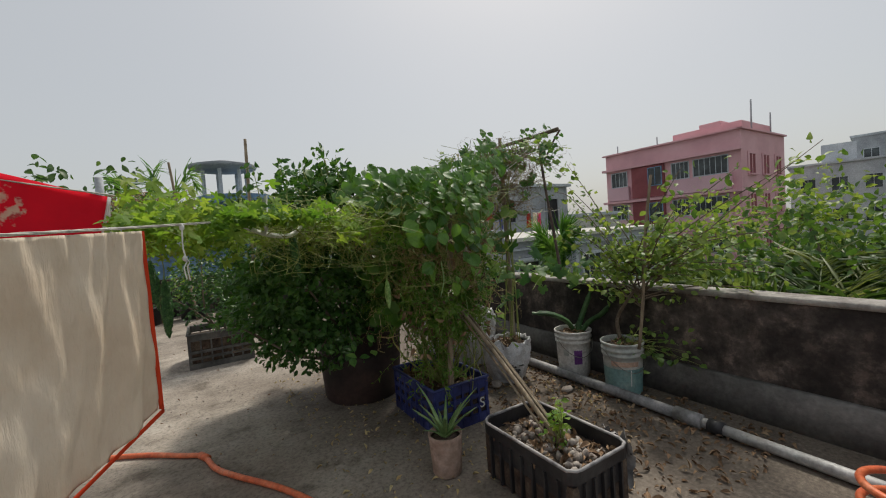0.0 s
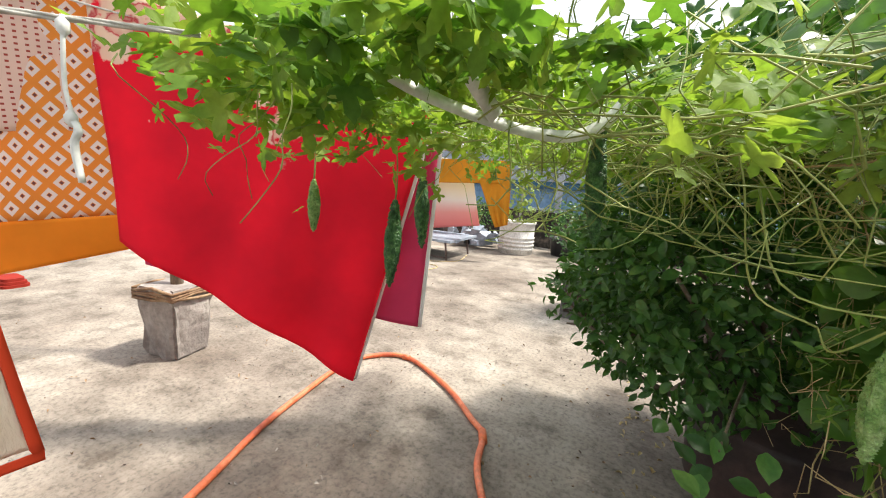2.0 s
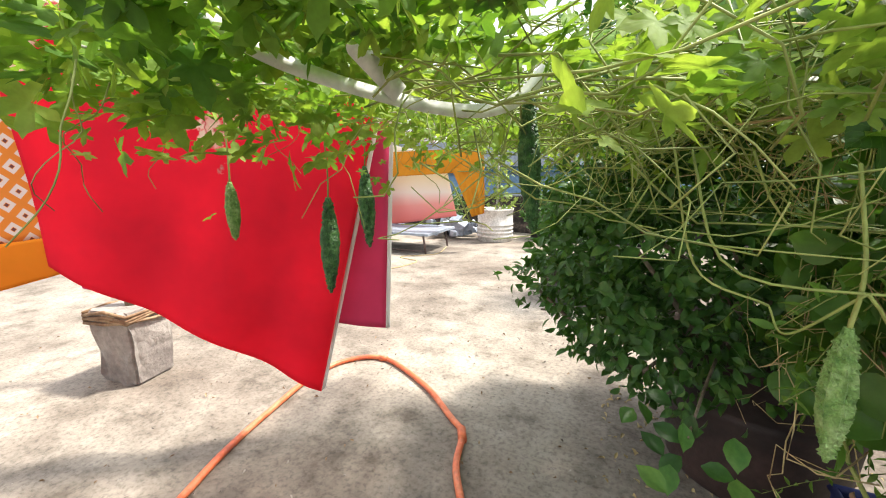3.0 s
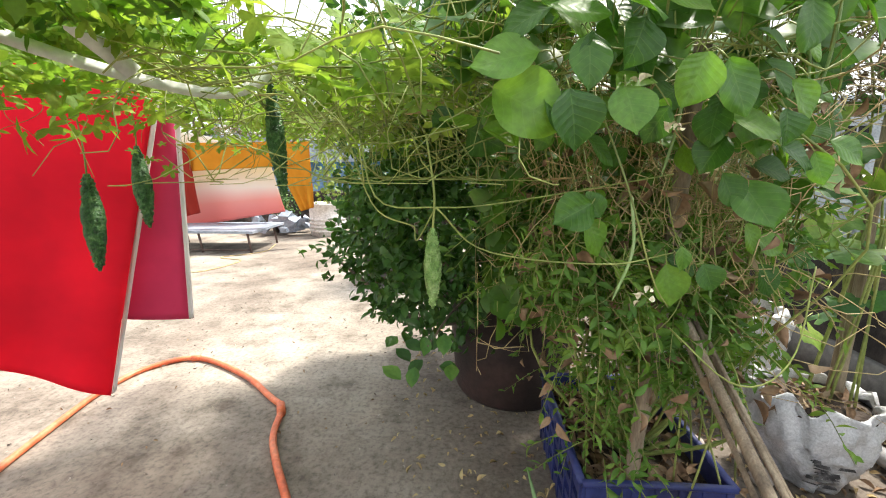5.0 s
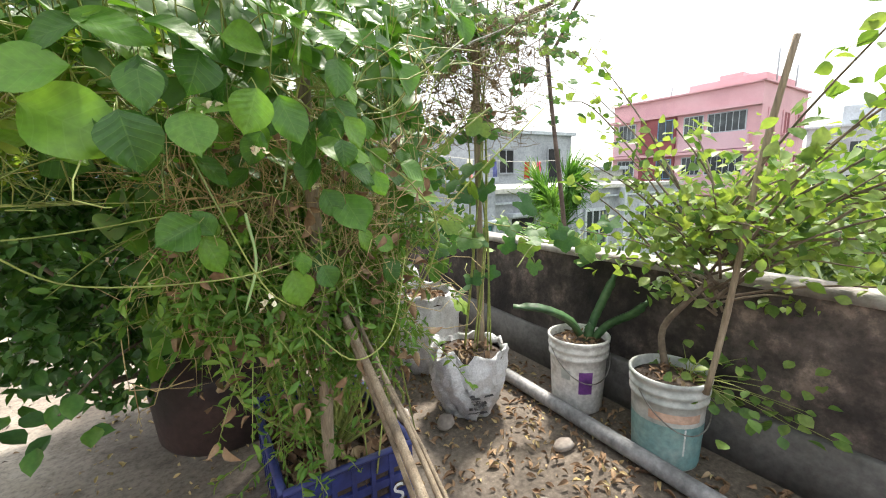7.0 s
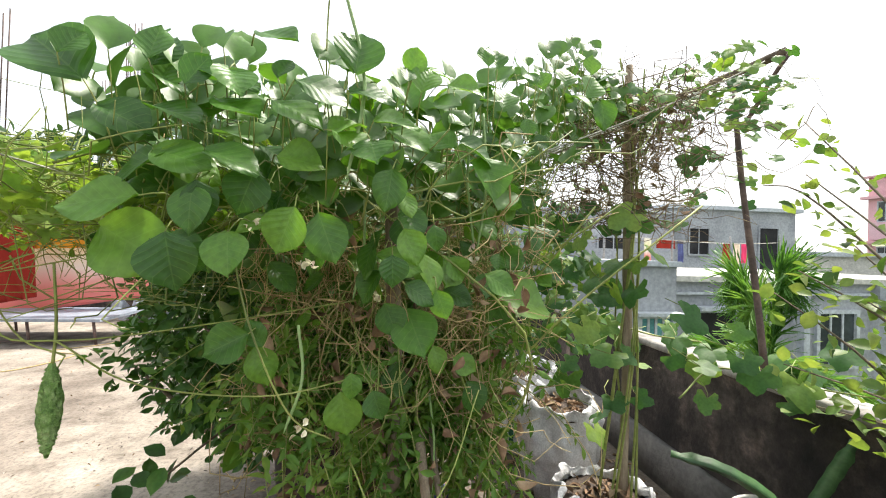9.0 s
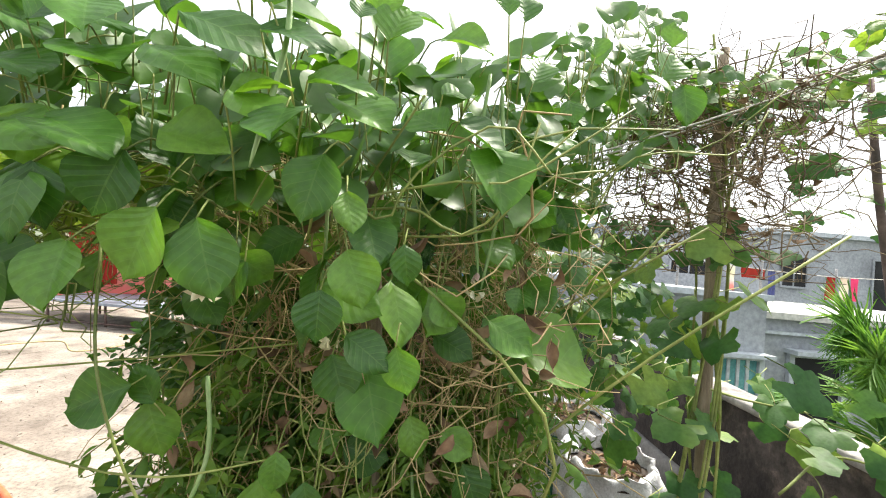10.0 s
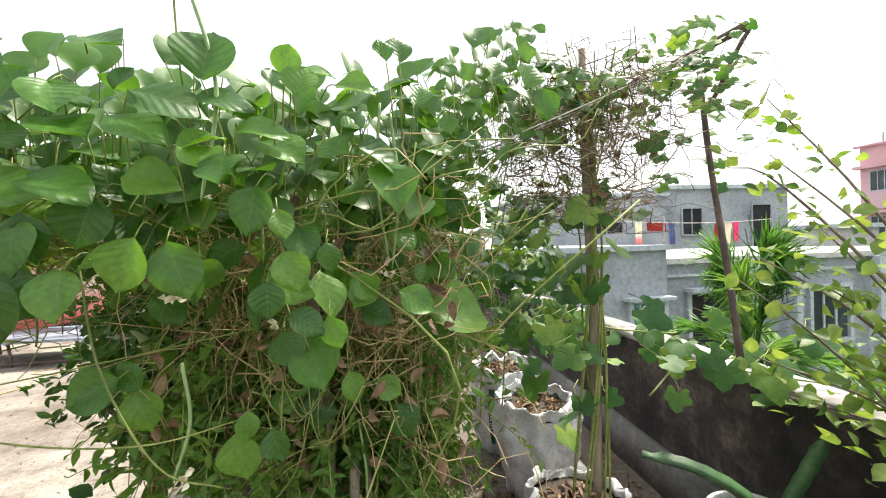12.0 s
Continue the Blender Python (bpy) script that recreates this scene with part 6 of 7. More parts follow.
part(herb, "foliage", Heap().scatter(blade(SMALL, 0.05, 0.038, 0.12, 0.12, 2), c, frames_for(rng.normal(size=c.shape) * 0.5 + (-0.3, -0.2, 0.8), rng.normal(size=c.shape), rng.uniform(0.7, 1.3, 90))).mesh("foliage", M["lemon"]), kind="stuff")


# ---- sacks ----
def sack(x, y, r, hgt, label, seed, lean=(0, 0), soil=True):
    ob = thing("woven_sack", (x, y, 0), label, "sack", "planted white sacks")
    rows, sides = 36, 72
    v = []
    for i in range(rows):
        u = i / (rows - 1)
        if u < 0.8:
            q = u / 0.8
            rad, z = r * (0.72 + 0.42 * math.sin(q * 2.1)), hgt * q
        else:
            q = (u - 0.8) / 0.2
            rad, z = r * (0.72 + 0.42 * math.sin(2.1)) * (1.0 - 0.14 * q), hgt * (1 + 0.035 * math.sin(q * math.pi) - 0.10 * q)
        for j in range(sides):
            a = j * 2 * math.pi / sides
            fold = noise.noise((math.cos(a) * 3 + seed, math.sin(a) * 3, u * 2.2)) * 0.20 + 0.05 * math.sin(9 * a + 7 * u + seed) * u + 0.10 * noise.noise((math.cos(a) * 6 + u * 4, math.sin(a) * 6 + seed, u * 8)) + 0.06 * noise.noise((math.cos(a) * 15, math.sin(a) * 15 + seed, u * 16))
            rr = rad * (1 + fold)
            v.append((x + rr * math.cos(a) + lean[0] * u, y + rr * math.sin(a) + lean[1] * u, max(0, z + (0.05 * noise.noise((math.cos(a) * 3 + seed, math.sin(a) * 3, 3)) if u > 0.5 else 0))))
    f = [(i * sides + j, i * sides + (j + 1) % sides, (i + 1) * sides + (j + 1) % sides, (i + 1) * sides + j) for i in range(rows - 1) for j in range(sides)] + [tuple(range(sides))[::-1]]
    part(ob, "body", Heap().add(v, f).mesh("body", M["sack"]))
    part(ob, "soil", Heap().lathe(x + lean[0], y + lean[1], [(r * 1.02, hgt * 0.88), (r * 0.6, hgt * 0.90), (0.001, hgt * 0.92)], 24).mesh("soil", M["soil"]))
    part(ob, "leaf_litter", litter(x - r * 0.6, y - r * 0.6, x + r * 0.6, y + r * 0.6, hgt * 0.90, 70, None, seed, 0.05, 0.8).mesh("leaf_litter", M["dry_leaf"]), kind="stuff", label="brown leaf litter")
    return ob


sb = sack(4.90, 3.40, 0.18, 0.35, "white woven sack of soil with a rolled rim", 3)
sa = sack(4.92, 4.49, 0.20, 0.55, "tall white fertiliser sack with green print", 8, (0.02, -0.03))
sack(4.95, 3.96, 0.19, 0.52, "tall plain white woven sack of soil", 14)
# smudged black print low on the squat sack
pr = Heap()
for k in range(26):
    a, z = radians(rng.uniform(236, 262)), rng.uniform(0.05, 0.20)
    q = z / 0.35
    r = 0.18 * (0.72 + 0.42 * math.sin(q * 2.1)) * 1.16
    w, hgt = rng.uniform(0.008, 0.03), rng.uniform(0.004, 0.016)
    t1 = np.array([-math.sin(a), math.cos(a), 0])
    c = np.array([4.90 + r * math.cos(a), 3.40 + r * math.sin(a), z])
    pr.add([c - t1 * w, c + t1 * w, c + t1 * w * 0.7 + (0, 0, hgt), c - t1 * w * 0.8 + (0, 0, hgt)], [(0, 1, 2, 3)])
part(sb, "print", pr.mesh("print", M["print_black"], False), kind="stuff")
# printed panel with lettering on the tall sack
hp = Heap()
n, v = 8, []
for i in range(n + 1):
    for t in (-4, 4):
        a = radians(236 + t)
        z = 0.10 + 0.36 * i / n
        q = z / 0.55
        r = 0.20 * (0.72 + 0.42 * math.sin(q * 2.1)) * 1.10 + 0.012
        v.append((4.92 + r * math.cos(a) + 0.016 * q, 4.49 + r * math.sin(a) - 0.024 * q, z))
part(sa, "printed_band", hp.add(v, [(2 * i, 2 * i + 1, 2 * i + 3, 2 * i + 2) for i in range(n)]).mesh("printed_band", M["print_green"]))
txt = bpy.data.curves.new("lettering", "FONT")
txt.body, txt.size, txt.extrude, txt.align_x, txt.align_y = "le Feed (M", 0.034, 0.0006, "CENTER", "CENTER"
lt = new("lettering", txt)
lt.data.materials.append(M["print_white"])
lt.parent = sa
lt.matrix_parent_inverse = Matrix.Translation(-Vector(sa.location))
a = radians(236)
rr = 0.20 * (0.72 + 0.42 * math.sin(0.28 / 0.55 * 2.1)) * 1.10 + 0.018
lt.matrix_basis = Matrix.Translation((4.92 + rr * math.cos(a) + 0.01, 4.49 + rr * math.sin(a) - 0.014, 0.29)) @ Matrix.Rotation(a + math.pi / 2, 4, "Z") @ Matrix.Rotation(math.pi / 2, 4, "X") @ Matrix.Rotation(-math.pi / 2, 4, "Z")

# ---- black tub with stones ----
tub = thing("planting_tub", (4.09, 2.14, 0), "black plastic tub with a worn pale rim, full of stones", "tub")
x0, y0, x1, y1, hh, t = 3.90, 1.84, 4.29, 2.45, 0.30, 0.012
hp = Heap()


def ring(x0, y0, x1, y1, z, r=0.05, n=5):
    out = []
    for cx, cy, a0 in ((x1 - r, y1 - r, 0), (x0 + r, y1 - r, 90), (x0 + r, y0 + r, 180), (x1 - r, y0 + r, 270)):
        for k in range(n):
            a = radians(a0 + 90 * k / (n - 1))
            out.append((cx + r * math.cos(a), cy + r * math.sin(a), z))
    return out


rings = [ring(x0 + 0.03, y0 + 0.03, x1 - 0.03, y1 - 0.03, 0), ring(x0 + 0.015, y0 + 0.015, x1 - 0.015, y1 - 0.015, 0.15), ring(x0 + 0.01, y0 + 0.01, x1 - 0.01, y1 - 0.01, 0.24), ring(x0, y0, x1, y1, 0.245), ring(x0, y0, x1, y1, hh), ring(x0 + t, y0 + t, x1 - t, y1 - t, hh), ring(x0 + t, y0 + t, x1 - t, y1 - t, 0.15)]
k = len(rings[0])
v = [p for r in rings for p in r]
f = [(i * k + j, i * k + (j + 1) % k, (i + 1) * k + (j + 1) % k, (i + 1) * k + j) for i in range(6) for j in range(k)] + [tuple(range(k))[::-1]]
for yy in np.linspace(y0 + 0.08, y1 - 0.08, 7):
    hp.box(x0 - 0.004, yy, 0.02, x0 + 0.02, yy + 0.012, 0.24), hp.box(x1 - 0.02, yy, 0.02, x1 + 0.004, yy + 0.012, 0.24)
for xx in np.linspace(x0 + 0.07, x1 - 0.08, 5):
    hp.box(xx, y0 - 0.004, 0.02, xx + 0.012, y0 + 0.02, 0.24), hp.box(xx, y1 - 0.02, 0.02, xx + 0.012, y1 + 0.004, 0.24)
part(tub, "body", hp.add(v, f).mesh("body", M["tub"], False))
q = np.array(ring(x0 + 0.005, y0 + 0.005, x1 - 0.005, y1 - 0.005, hh + 0.002))
part(tub, "rim", Heap().tube(np.vstack([q, q[:2]]) + rng.normal(size=(k + 2, 3)) * 0.002, 0.008, 0.008, 6).mesh("rim", M["rim"]))
part(tub, "soil", Heap().box(x0 + 0.014, y0 + 0.014, 0.02, x1 - 0.014, y1 - 0.014, 0.23).mesh("soil", M["soil"], False))


def pebble(seed, size):
    bm = bmesh.new()
    bmesh.ops.create_icosphere(bm, subdivisions=2, radius=size)
    for w in bm.verts:
        w.co = Vector((w.co.x, w.co.y * 0.8, w.co.z * 0.65)) * (1 + 0.25 * noise.noise(w.co * (1.6 / size) + Vector((seed, 0, 0))))
    me = bpy.data.meshes.new("stone")
    bm.to_mesh(me)
    bm.free()
    me.materials.append(M["stone"])
    me.shade_smooth()
    return me


PB = [pebble(k, 0.02) for k in range(5)]
for k in range(110):
    s = rng.uniform(0.5, 1.35)
    m = pose(rng.uniform(3.94, 4.25), rng.uniform(1.9, 2.38), 0.232 + 0.008 * s, *rng.uniform(0, 360, 3)) @ Matrix.Diagonal((s, s, s, 1))
    part(tub, "stone", PB[k % 5], m)
part(tub, "leaf_litter", litter(3.93, 1.88, 4.26, 2.42, 0.24, 120, None, 5, 0.05, 0.9).mesh("leaf_litter", M["dry_leaf"]), kind="stuff", label="dry leaf litter")
bag = thing("plastic_bag", (4.30, 1.93, 0.12), "crumpled clear grey plastic bag over a tub's edge", "bag")
v = []
for i in range(12):
    for j in range(8):
        a, b6 = i / 11, j / 7
        v.append((4.297 + 0.035 * math.sin(b6 * 3.1) + 0.03 * rng.random(), 1.86 + 0.15 * a, 0.31 - 0.24 * b6 + 0.02 * rng.normal()))
part(bag, "film", Heap().add(v, [(i * 8 + j, i * 8 + j + 1, (i + 1) * 8 + j + 1, (i + 1) * 8 + j) for i in range(11) for j in range(7)]).mesh("film", M["rim"]))
seed_ob = thing("seedling", (4.14, 2.1, 0.235), "small leafy seedling among stones in a black tub", "plant")
hp = Heap()
c = []
for k in range(9):
    e = np.array([4.14 + rng.normal() * 0.07, 2.1 + rng.normal() * 0.08, rng.uniform(0.34, 0.46)])
    hp.tube(spline([(4.14 + rng.normal() * 0.02, 2.1 + rng.normal() * 0.03, 0.225), (np.array([4.14, 2.1, 0.34]) + e) / 2, e], 6), 0.003, 0.0015, 4)
    for u in np.linspace(0.4, 1, 7):
        c.append(np.array([4.14, 2.1, 0.24]) * (1 - u) + e * u + rng.normal(size=3) * 0.02)
c = np.array(c)
part(seed_ob, "stem", hp.mesh("stem", M["stem"]))
part(seed_ob, "foliage", Heap().scatter(blade(SMALL, 0.04, 0.024, 0.1, 0.1, 2), c, frames_for(rng.normal(size=c.shape) * 0.5 + (0, 0, 0.9), rng.normal(size=c.shape), rng.uniform(0.7, 1.3, len(c)))).mesh("foliage", M["fine"]), kind="stuff")

# ---- aloe in a clay pot ----
ap = thing("clay_pot", (3.76, 2.60, 0), "small pale clay pot holding an aloe", "pot")
part(ap, "body", Heap().lathe(3.76, 2.60, [(0.001, 0), (0.075, 0), (0.08, 0.01), (0.092, 0.20), (0.095, 0.22), (0.087, 0.222), (0.083, 0.18)], 28).mesh("body", M["terra"]))
part(ap, "soil", Heap().lathe(3.76, 2.60, [(0.086, 0.195), (0.001, 0.2)], 20).mesh("soil", M["soil"]))
al = thing("aloe_plant", (3.76, 2.60, 0.195), "spiky pale green aloe in a clay pot", "aloe")
for k in range(15):
    a, L = k * 2.4, rng.uniform(0.16, 0.27)
    d = np.array([math.cos(a), math.sin(a), 0])
    rise = rng.uniform(0.5, 1.3)
    p = spline([(3.76, 2.60, 0.19), np.array([3.76, 2.60, 0.19]) + d * L * 0.4 + (0, 0, L * 0.5 * rise), np.array([3.76, 2.60, 0.19]) + d * L * 0.8 + (0, 0, L * 0.8 * rise)], 9)
    part(al, "leaf", Heap().tube(p, np.linspace(0.018, 0.002, 9), None, 6, 0.45).mesh("leaf", M["aloe"]))

# ---- pipe along the parapet ----
pipe = thing("drain_pipe", (5.22, 3.0, 0), "grey plastic pipe with a coupling lying along the parapet", "pipe")
part(pipe, "tube", Heap().tube([(5.23, 4.1, 0.05), (5.235, 3.4, 0.05), (5.215, 2.1, 0.047)], 0.036, 0.036, 16).mesh("tube", M["pvc"]))
part(pipe, "coupling", Heap().tube([(5.217, 2.14, 0.047), (5.214, 1.98, 0.047)], 0.045, 0.045, 16).mesh("coupling", M["pvc"]))
part(pipe, "coupling", Heap().tube([(5.212, 1.94, 0.047), (5.21, 1.86, 0.047)], 0.042, 0.042, 16).mesh("coupling", M["tub"]))
part(pipe, "tube", Heap().tube([(5.215, 1.99, 0.046), (5.21, 1.2, 0.036), (5.25, -1.5, 0.034)], 0.031, 0.031, 16).mesh("tube", M["pvc_white"]), label="paler thinner pipe length")

# ---- garden hose ----
hose = thing("garden_hose", (2.2, 3.6, 0), "orange garden hose lying in a loop on the floor", "hose")
p = spline([(2.3, 1.2, 0.017), (2.05, 2.0, 0.017), (1.81, 2.73, 0.017), (1.68, 3.09, 0.017), (1.60, 3.44, 0.017), (1.55, 3.76, 0.017), (1.60, 4.02, 0.017), (1.82, 4.16, 0.017), (2.22, 3.98, 0.017), (2.50, 3.76, 0.017), (2.61, 3.66, 0.017), (2.67, 3.46, 0.017), (2.76, 3.30, 0.017), (3.02, 2.90, 0.017), (3.25, 2.3, 0.017), (3.5, 1.2, 0.017)], 120)
part(hose, "tube", Heap().tube(p, 0.016, 0.016, 10).mesh("tube", M["hose"]))
part(hose, "joint", Heap().tube([(2.595, 3.69, 0.018), (2.635, 3.61, 0.018)], 0.021, 0.021, 10).mesh("joint", M["hose"]))
part(hose, "joint", Heap().tube([(1.79, 4.15, 0.018), (1.84, 4.16, 0.018)], 0.019, 0.019, 10).mesh("joint", M["hose"]))
h2 = thing("garden_hose", (5.2, 1.15, 0), "loose coil of orange hose by the parapet", "hose")
p = np.array([(5.02 + 0.20 * math.cos(t), 1.02 + 0.24 * math.sin(t), 0.055 + 0.014 * t) for t in np.linspace(0, 12, 70)])
part(h2, "tube", Heap().tube(p, 0.016, 0.016, 8).mesh("tube", M["hose"]))

# ---- cement block with a post ----
blk = thing("cement_block", (0.50, 3.34, 0), "rough square cement block with a rope tied round its top", "block")
bm = bmesh.new()
bmesh.ops.create_cube(bm, size=1.0)
bmesh.ops.subdivide_edges(bm, edges=bm.edges[:], cuts=6, use_grid_fill=True)
m = Matrix.Translation((0.50, 3.34, 0.235)) @ Matrix.Rotation(radians(12), 4, "Z")
for w in bm.verts:
    s = 0.275 + 0.05 * w.co.z
    w.co = m @ Vector((w.co.x * s * 1.05, w.co.y * s, w.co.z * 0.47)) + Vector((noise.noise(w.co * 4), noise.noise(w.co * 4 + Vector((7, 0, 0))), 0)) * 0.014
for w in bm.verts:
    w.co.z = max(w.co.z, 0)
me = bpy.data.meshes.new("body")
bmesh.ops.bevel(bm, geom=[e for e in bm.edges if len(e.link_faces) == 2 and e.calc_face_angle() > 0.8], offset=0.015, segments=2, affect="EDGES")
bm.to_mesh(me)
bm.free()
me.materials.append(M["cement"])
part(blk, "body", me)
hp = Heap()
for k in range(4):
    rr = [m @ Vector((0.165 * sx, 0.157 * sy, 0.222 - 0.02 * k + 0.01 * rng.normal())) for sx, sy in ((-1, -1), (0, -1.01), (1, -1), (1.01, 0), (1, 1), (0, 1.01), (-1, 1), (-1.01, 0), (-1, -1))]
    hp.tube([tuple(p) for p in rr], 0.010, 0.010, 6)
part(blk, "rope", hp.mesh("rope", M["dry_leaf"]), label="brown rope wound round the top")
pole("clothes_post", (0.50, 3.36, 0.44), (0.30, 3.33, 2.15), 0.035, "bamboo", "round wooden post set in a cement block", 0.5, "post")

# ---- washing on the lines ----
def sheet(ob, name, corners, mat, fold=0.02, waves=4, nu=40, nv=30, off=0.0, seed=0, belly=0.0, crumple=0.0):
    """A hanging cloth between four corners (top a, top b, low b, low a), with folds that grow downwards."""
    a, b7, c7, d7 = (np.array(q, float) for q in corners)
    nrm = np.cross(b7 - a, d7 - a)
    nrm /= np.linalg.norm(nrm)
    v, uv = [], []
    for j in range(nv + 1):
        s = j / nv
        for i in range(nu + 1):
            u = i / nu
            p = (1 - s) * ((1 - u) * a + u * b7) + s * ((1 - u) * d7 + u * c7)
            w = fold * (0.25 + 0.75 * s) * math.sin(waves * 6.28 * u + seed + 1.5 * s) + fold * 0.8 * noise.noise((u * 5 + seed, s * 2, seed)) + belly * math.sin(math.pi * u) * s + crumple * (noise.noise((u * 22 + seed + 0.6 * s, s * 1.3, 2.0)) + 0.45 * noise.noise((u * 46 + s, s * 5 + seed, 5.0)) - 0.5 * abs(noise.noise((u * 34 + 2.5 * s + seed, s * 2.5, 8.0))))
            v.append(p + nrm * (w + off))
            uv.append((u * np.linalg.norm(b7 - a), 1 - s))
    f = [(j * (nu + 1) + i, j * (nu + 1) + i + 1, (j + 1) * (nu + 1) + i + 1, (j + 1) * (nu + 1) + i) for j in range(nv) for i in range(nu)]
    me = mesh_of(name, v, f, M[mat], True, uv)
    o = part(ob, name, me)
    sol = o.modifiers.new("thickness", "SOLIDIFY")
    sol.thickness = 0.0012
    return o


LD = np.array([-0.82, -0.574, 0.0])
R0 = np.array([2.32, 3.58, 0.0])


def on_line(s, z, push=0.0):
    return R0 + LD * s + np.array([0.574, -0.82, 0]) * push + np.array([0, 0, z])


red = thing("bed_sheet", on_line(0.7, 1.8), "red bed sheet printed with pale flowers on a line", "sheet")
sheet(red, "front", (on_line(1.46, 1.95), on_line(0.03, 1.64), on_line(0.37, 0.255), on_line(1.40, 0.90)), "red", 0.022, 2.5, 60, 40, 0.0, 1.0)
sheet(red, "hem", (on_line(0.03, 1.64, 0.004), on_line(0.012, 1.635, 0.004), on_line(0.352, 0.265, 0.004), on_line(0.37, 0.255, 0.004)), "white_hem", 0.006, 1, 4, 30, 0.0, 1.0)
sheet(red, "back", (on_line(1.40, 1.94, -0.07), on_line(0.0, 1.64, -0.07), on_line(0.06, 0.50, -0.10), on_line(1.35, 0.78, -0.10)), "pink_cloth", 0.02, 2.5, 50, 34, 0.0, 2.2)
sheet(red, "hem", (on_line(0.0, 1.64, -0.073), on_line(-0.02, 1.635, -0.073), on_line(0.04, 0.50, -0.103), on_line(0.06, 0.50, -0.103)), "white_hem", 0.006, 1, 4, 30, 0.0, 2.2)
org = thing("printed_cloth", on_line(2.0, 2.0), "orange block-printed cloth hanging on a line", "cloth")
sheet(org, "border", (on_line(2.75, 2.12, -0.03), on_line(1.40, 1.95, -0.03), on_line(1.36, 1.02, -0.03), on_line(2.75, 0.85, -0.03)), "print", 0.015, 2, 50, 30, 0.0, 0.5)
sheet(org, "plain_end", (on_line(2.75, 0.85, -0.03), on_line(1.36, 1.02, -0.03), on_line(1.34, 0.87, -0.03), on_line(2.75, 0.50, -0.03)), "orange_plain", 0.015, 2, 50, 10, 0.0, 0.5)
sheet(org, "field", (on_line(2.75, 2.06, -0.018), on_line(1.58, 1.93, -0.018), on_line(1.56, 1.36, -0.018), on_line(2.75, 1.25, -0.018)), "print_field", 0.015, 2, 30, 20, 0.0, 0.5)
cl = thing("clothes_line", on_line(0, 1.64), "rope clothes line stretched across the terrace", "rope")
part(cl, "strand", Heap().tube(np.vstack([sag(on_line(-0.5, 1.52), on_line(-0.02, 1.645), 0.01), sag(on_line(0.0, 1.65), on_line(2.8, 2.15), 0.06), sag(on_line(2.9, 2.17), on_line(6.5, 2.3), 0.1)]), 0.004, 0.004, 6).mesh("strand", M["rope"]))

crm = thing("cream_cloth", (2.3, 1.7, 1.38), "cream cotton cloth with a scarlet hem on a rope", "cloth")
CD = np.array([-0.62, -0.78, 0])


def on_rope(s, z, push=0.0):
    return np.array([2.59, 2.06, z]) + CD * s + np.array([0.78, -0.62, 0]) * push


sheet(crm, "panel", (on_rope(1.3, 1.33), on_rope(0.022, 1.38), on_rope(-0.028, 0.885, -0.045), on_rope(1.3, 0.50, 0.02)), "cream", 0.006, 5, 190, 60, 0.0, 0.3, 0.0, 0.016)
sheet(crm, "hem", (on_rope(0.022, 1.38), on_rope(0.010, 1.38), on_rope(-0.042, 0.882, -0.045), on_rope(-0.028, 0.885, -0.045)), "scarlet", 0.004, 1, 3, 30, 0.0, 0.3)
sheet(crm, "hem", (on_rope(1.3, 0.50, 0.02), on_rope(-0.042, 0.885, -0.045), on_rope(-0.042, 0.870, -0.045), on_rope(1.3, 0.48, 0.02)), "scarlet", 0.004, 1, 60, 3, 0.0, 0.3)
cr2 = thing("clothes_line", on_rope(-0.12, 1.39), "twisted pale rope carrying a cream cloth", "rope")
p = sag(on_rope(-0.24, 1.405), on_rope(1.6, 1.34), 0.012, 60)
hp = Heap()
for ph in (0, 2.09, 4.19):
    a = np.arange(60) * 1.1 + ph
    hp.tube(p + np.column_stack([0.002 * np.cos(a) * 0.78, -0.002 * np.cos(a) * 0.62, 0.002 * np.sin(a)]), 0.0021, 0.0021, 5)
part(cr2, "strand", hp.mesh("strand", M["rope"]))
kn = thing("rope_tie", (2.66, 2.15, 1.39), "white rag knotted round a rope, its ends hanging", "tie")
hp = Heap().tube(spline([(2.665, 2.15, 1.40), (2.662, 2.148, 1.33), (2.668, 2.152, 1.29), (2.660, 2.15, 1.27), (2.664, 2.152, 1.235)], 20), 0.0024, 0.002, 6)
hp.tube(spline([(2.664, 2.15, 1.30), (2.674, 2.152, 1.285), (2.668, 2.15, 1.27), (2.672, 2.152, 1.23)], 14), 0.004, 0.0035, 6, 0.4)
hp.lathe(2.664, 2.15, [(0.001, 1.288), (0.006, 1.293), (0.0065, 1.30), (0.001, 1.308)], 8).lathe(2.664, 2.15, [(0.001, 1.378), (0.006, 1.384), (0.0065, 1.393), (0.001, 1.40)], 8)
part(kn, "rag", hp.mesh("rag", M["white_strip"]))

# ---- the far end of the terrace ----
fl = thing("clothes_line", (0.6, 8.0, 1.62), "thin clothes line near the far parapet", "rope")
part(fl, "strand", Heap().tube(np.vstack([sag((-4.5, 7.6, 1.75), (-0.2, 7.9, 1.63), 0.04), sag((-0.1, 7.9, 1.63), (3.45, 8.5, 1.85), 0.05)]), 0.005, 0.005, 6).mesh("strand", M["rope"]))
mu = thing("mustard_cloth", (0.4, 8.0, 1.6), "mustard yellow cloth draped over a clothes line", "cloth")
sheet(mu, "drape", (( -1.3, 7.86, 1.61), (1.10, 8.02, 1.63), (1.10, 8.02, 1.28), (-1.3, 7.86, 1.16)), "mustard", 0.03, 5, 50, 16, 0.0, 0.8)
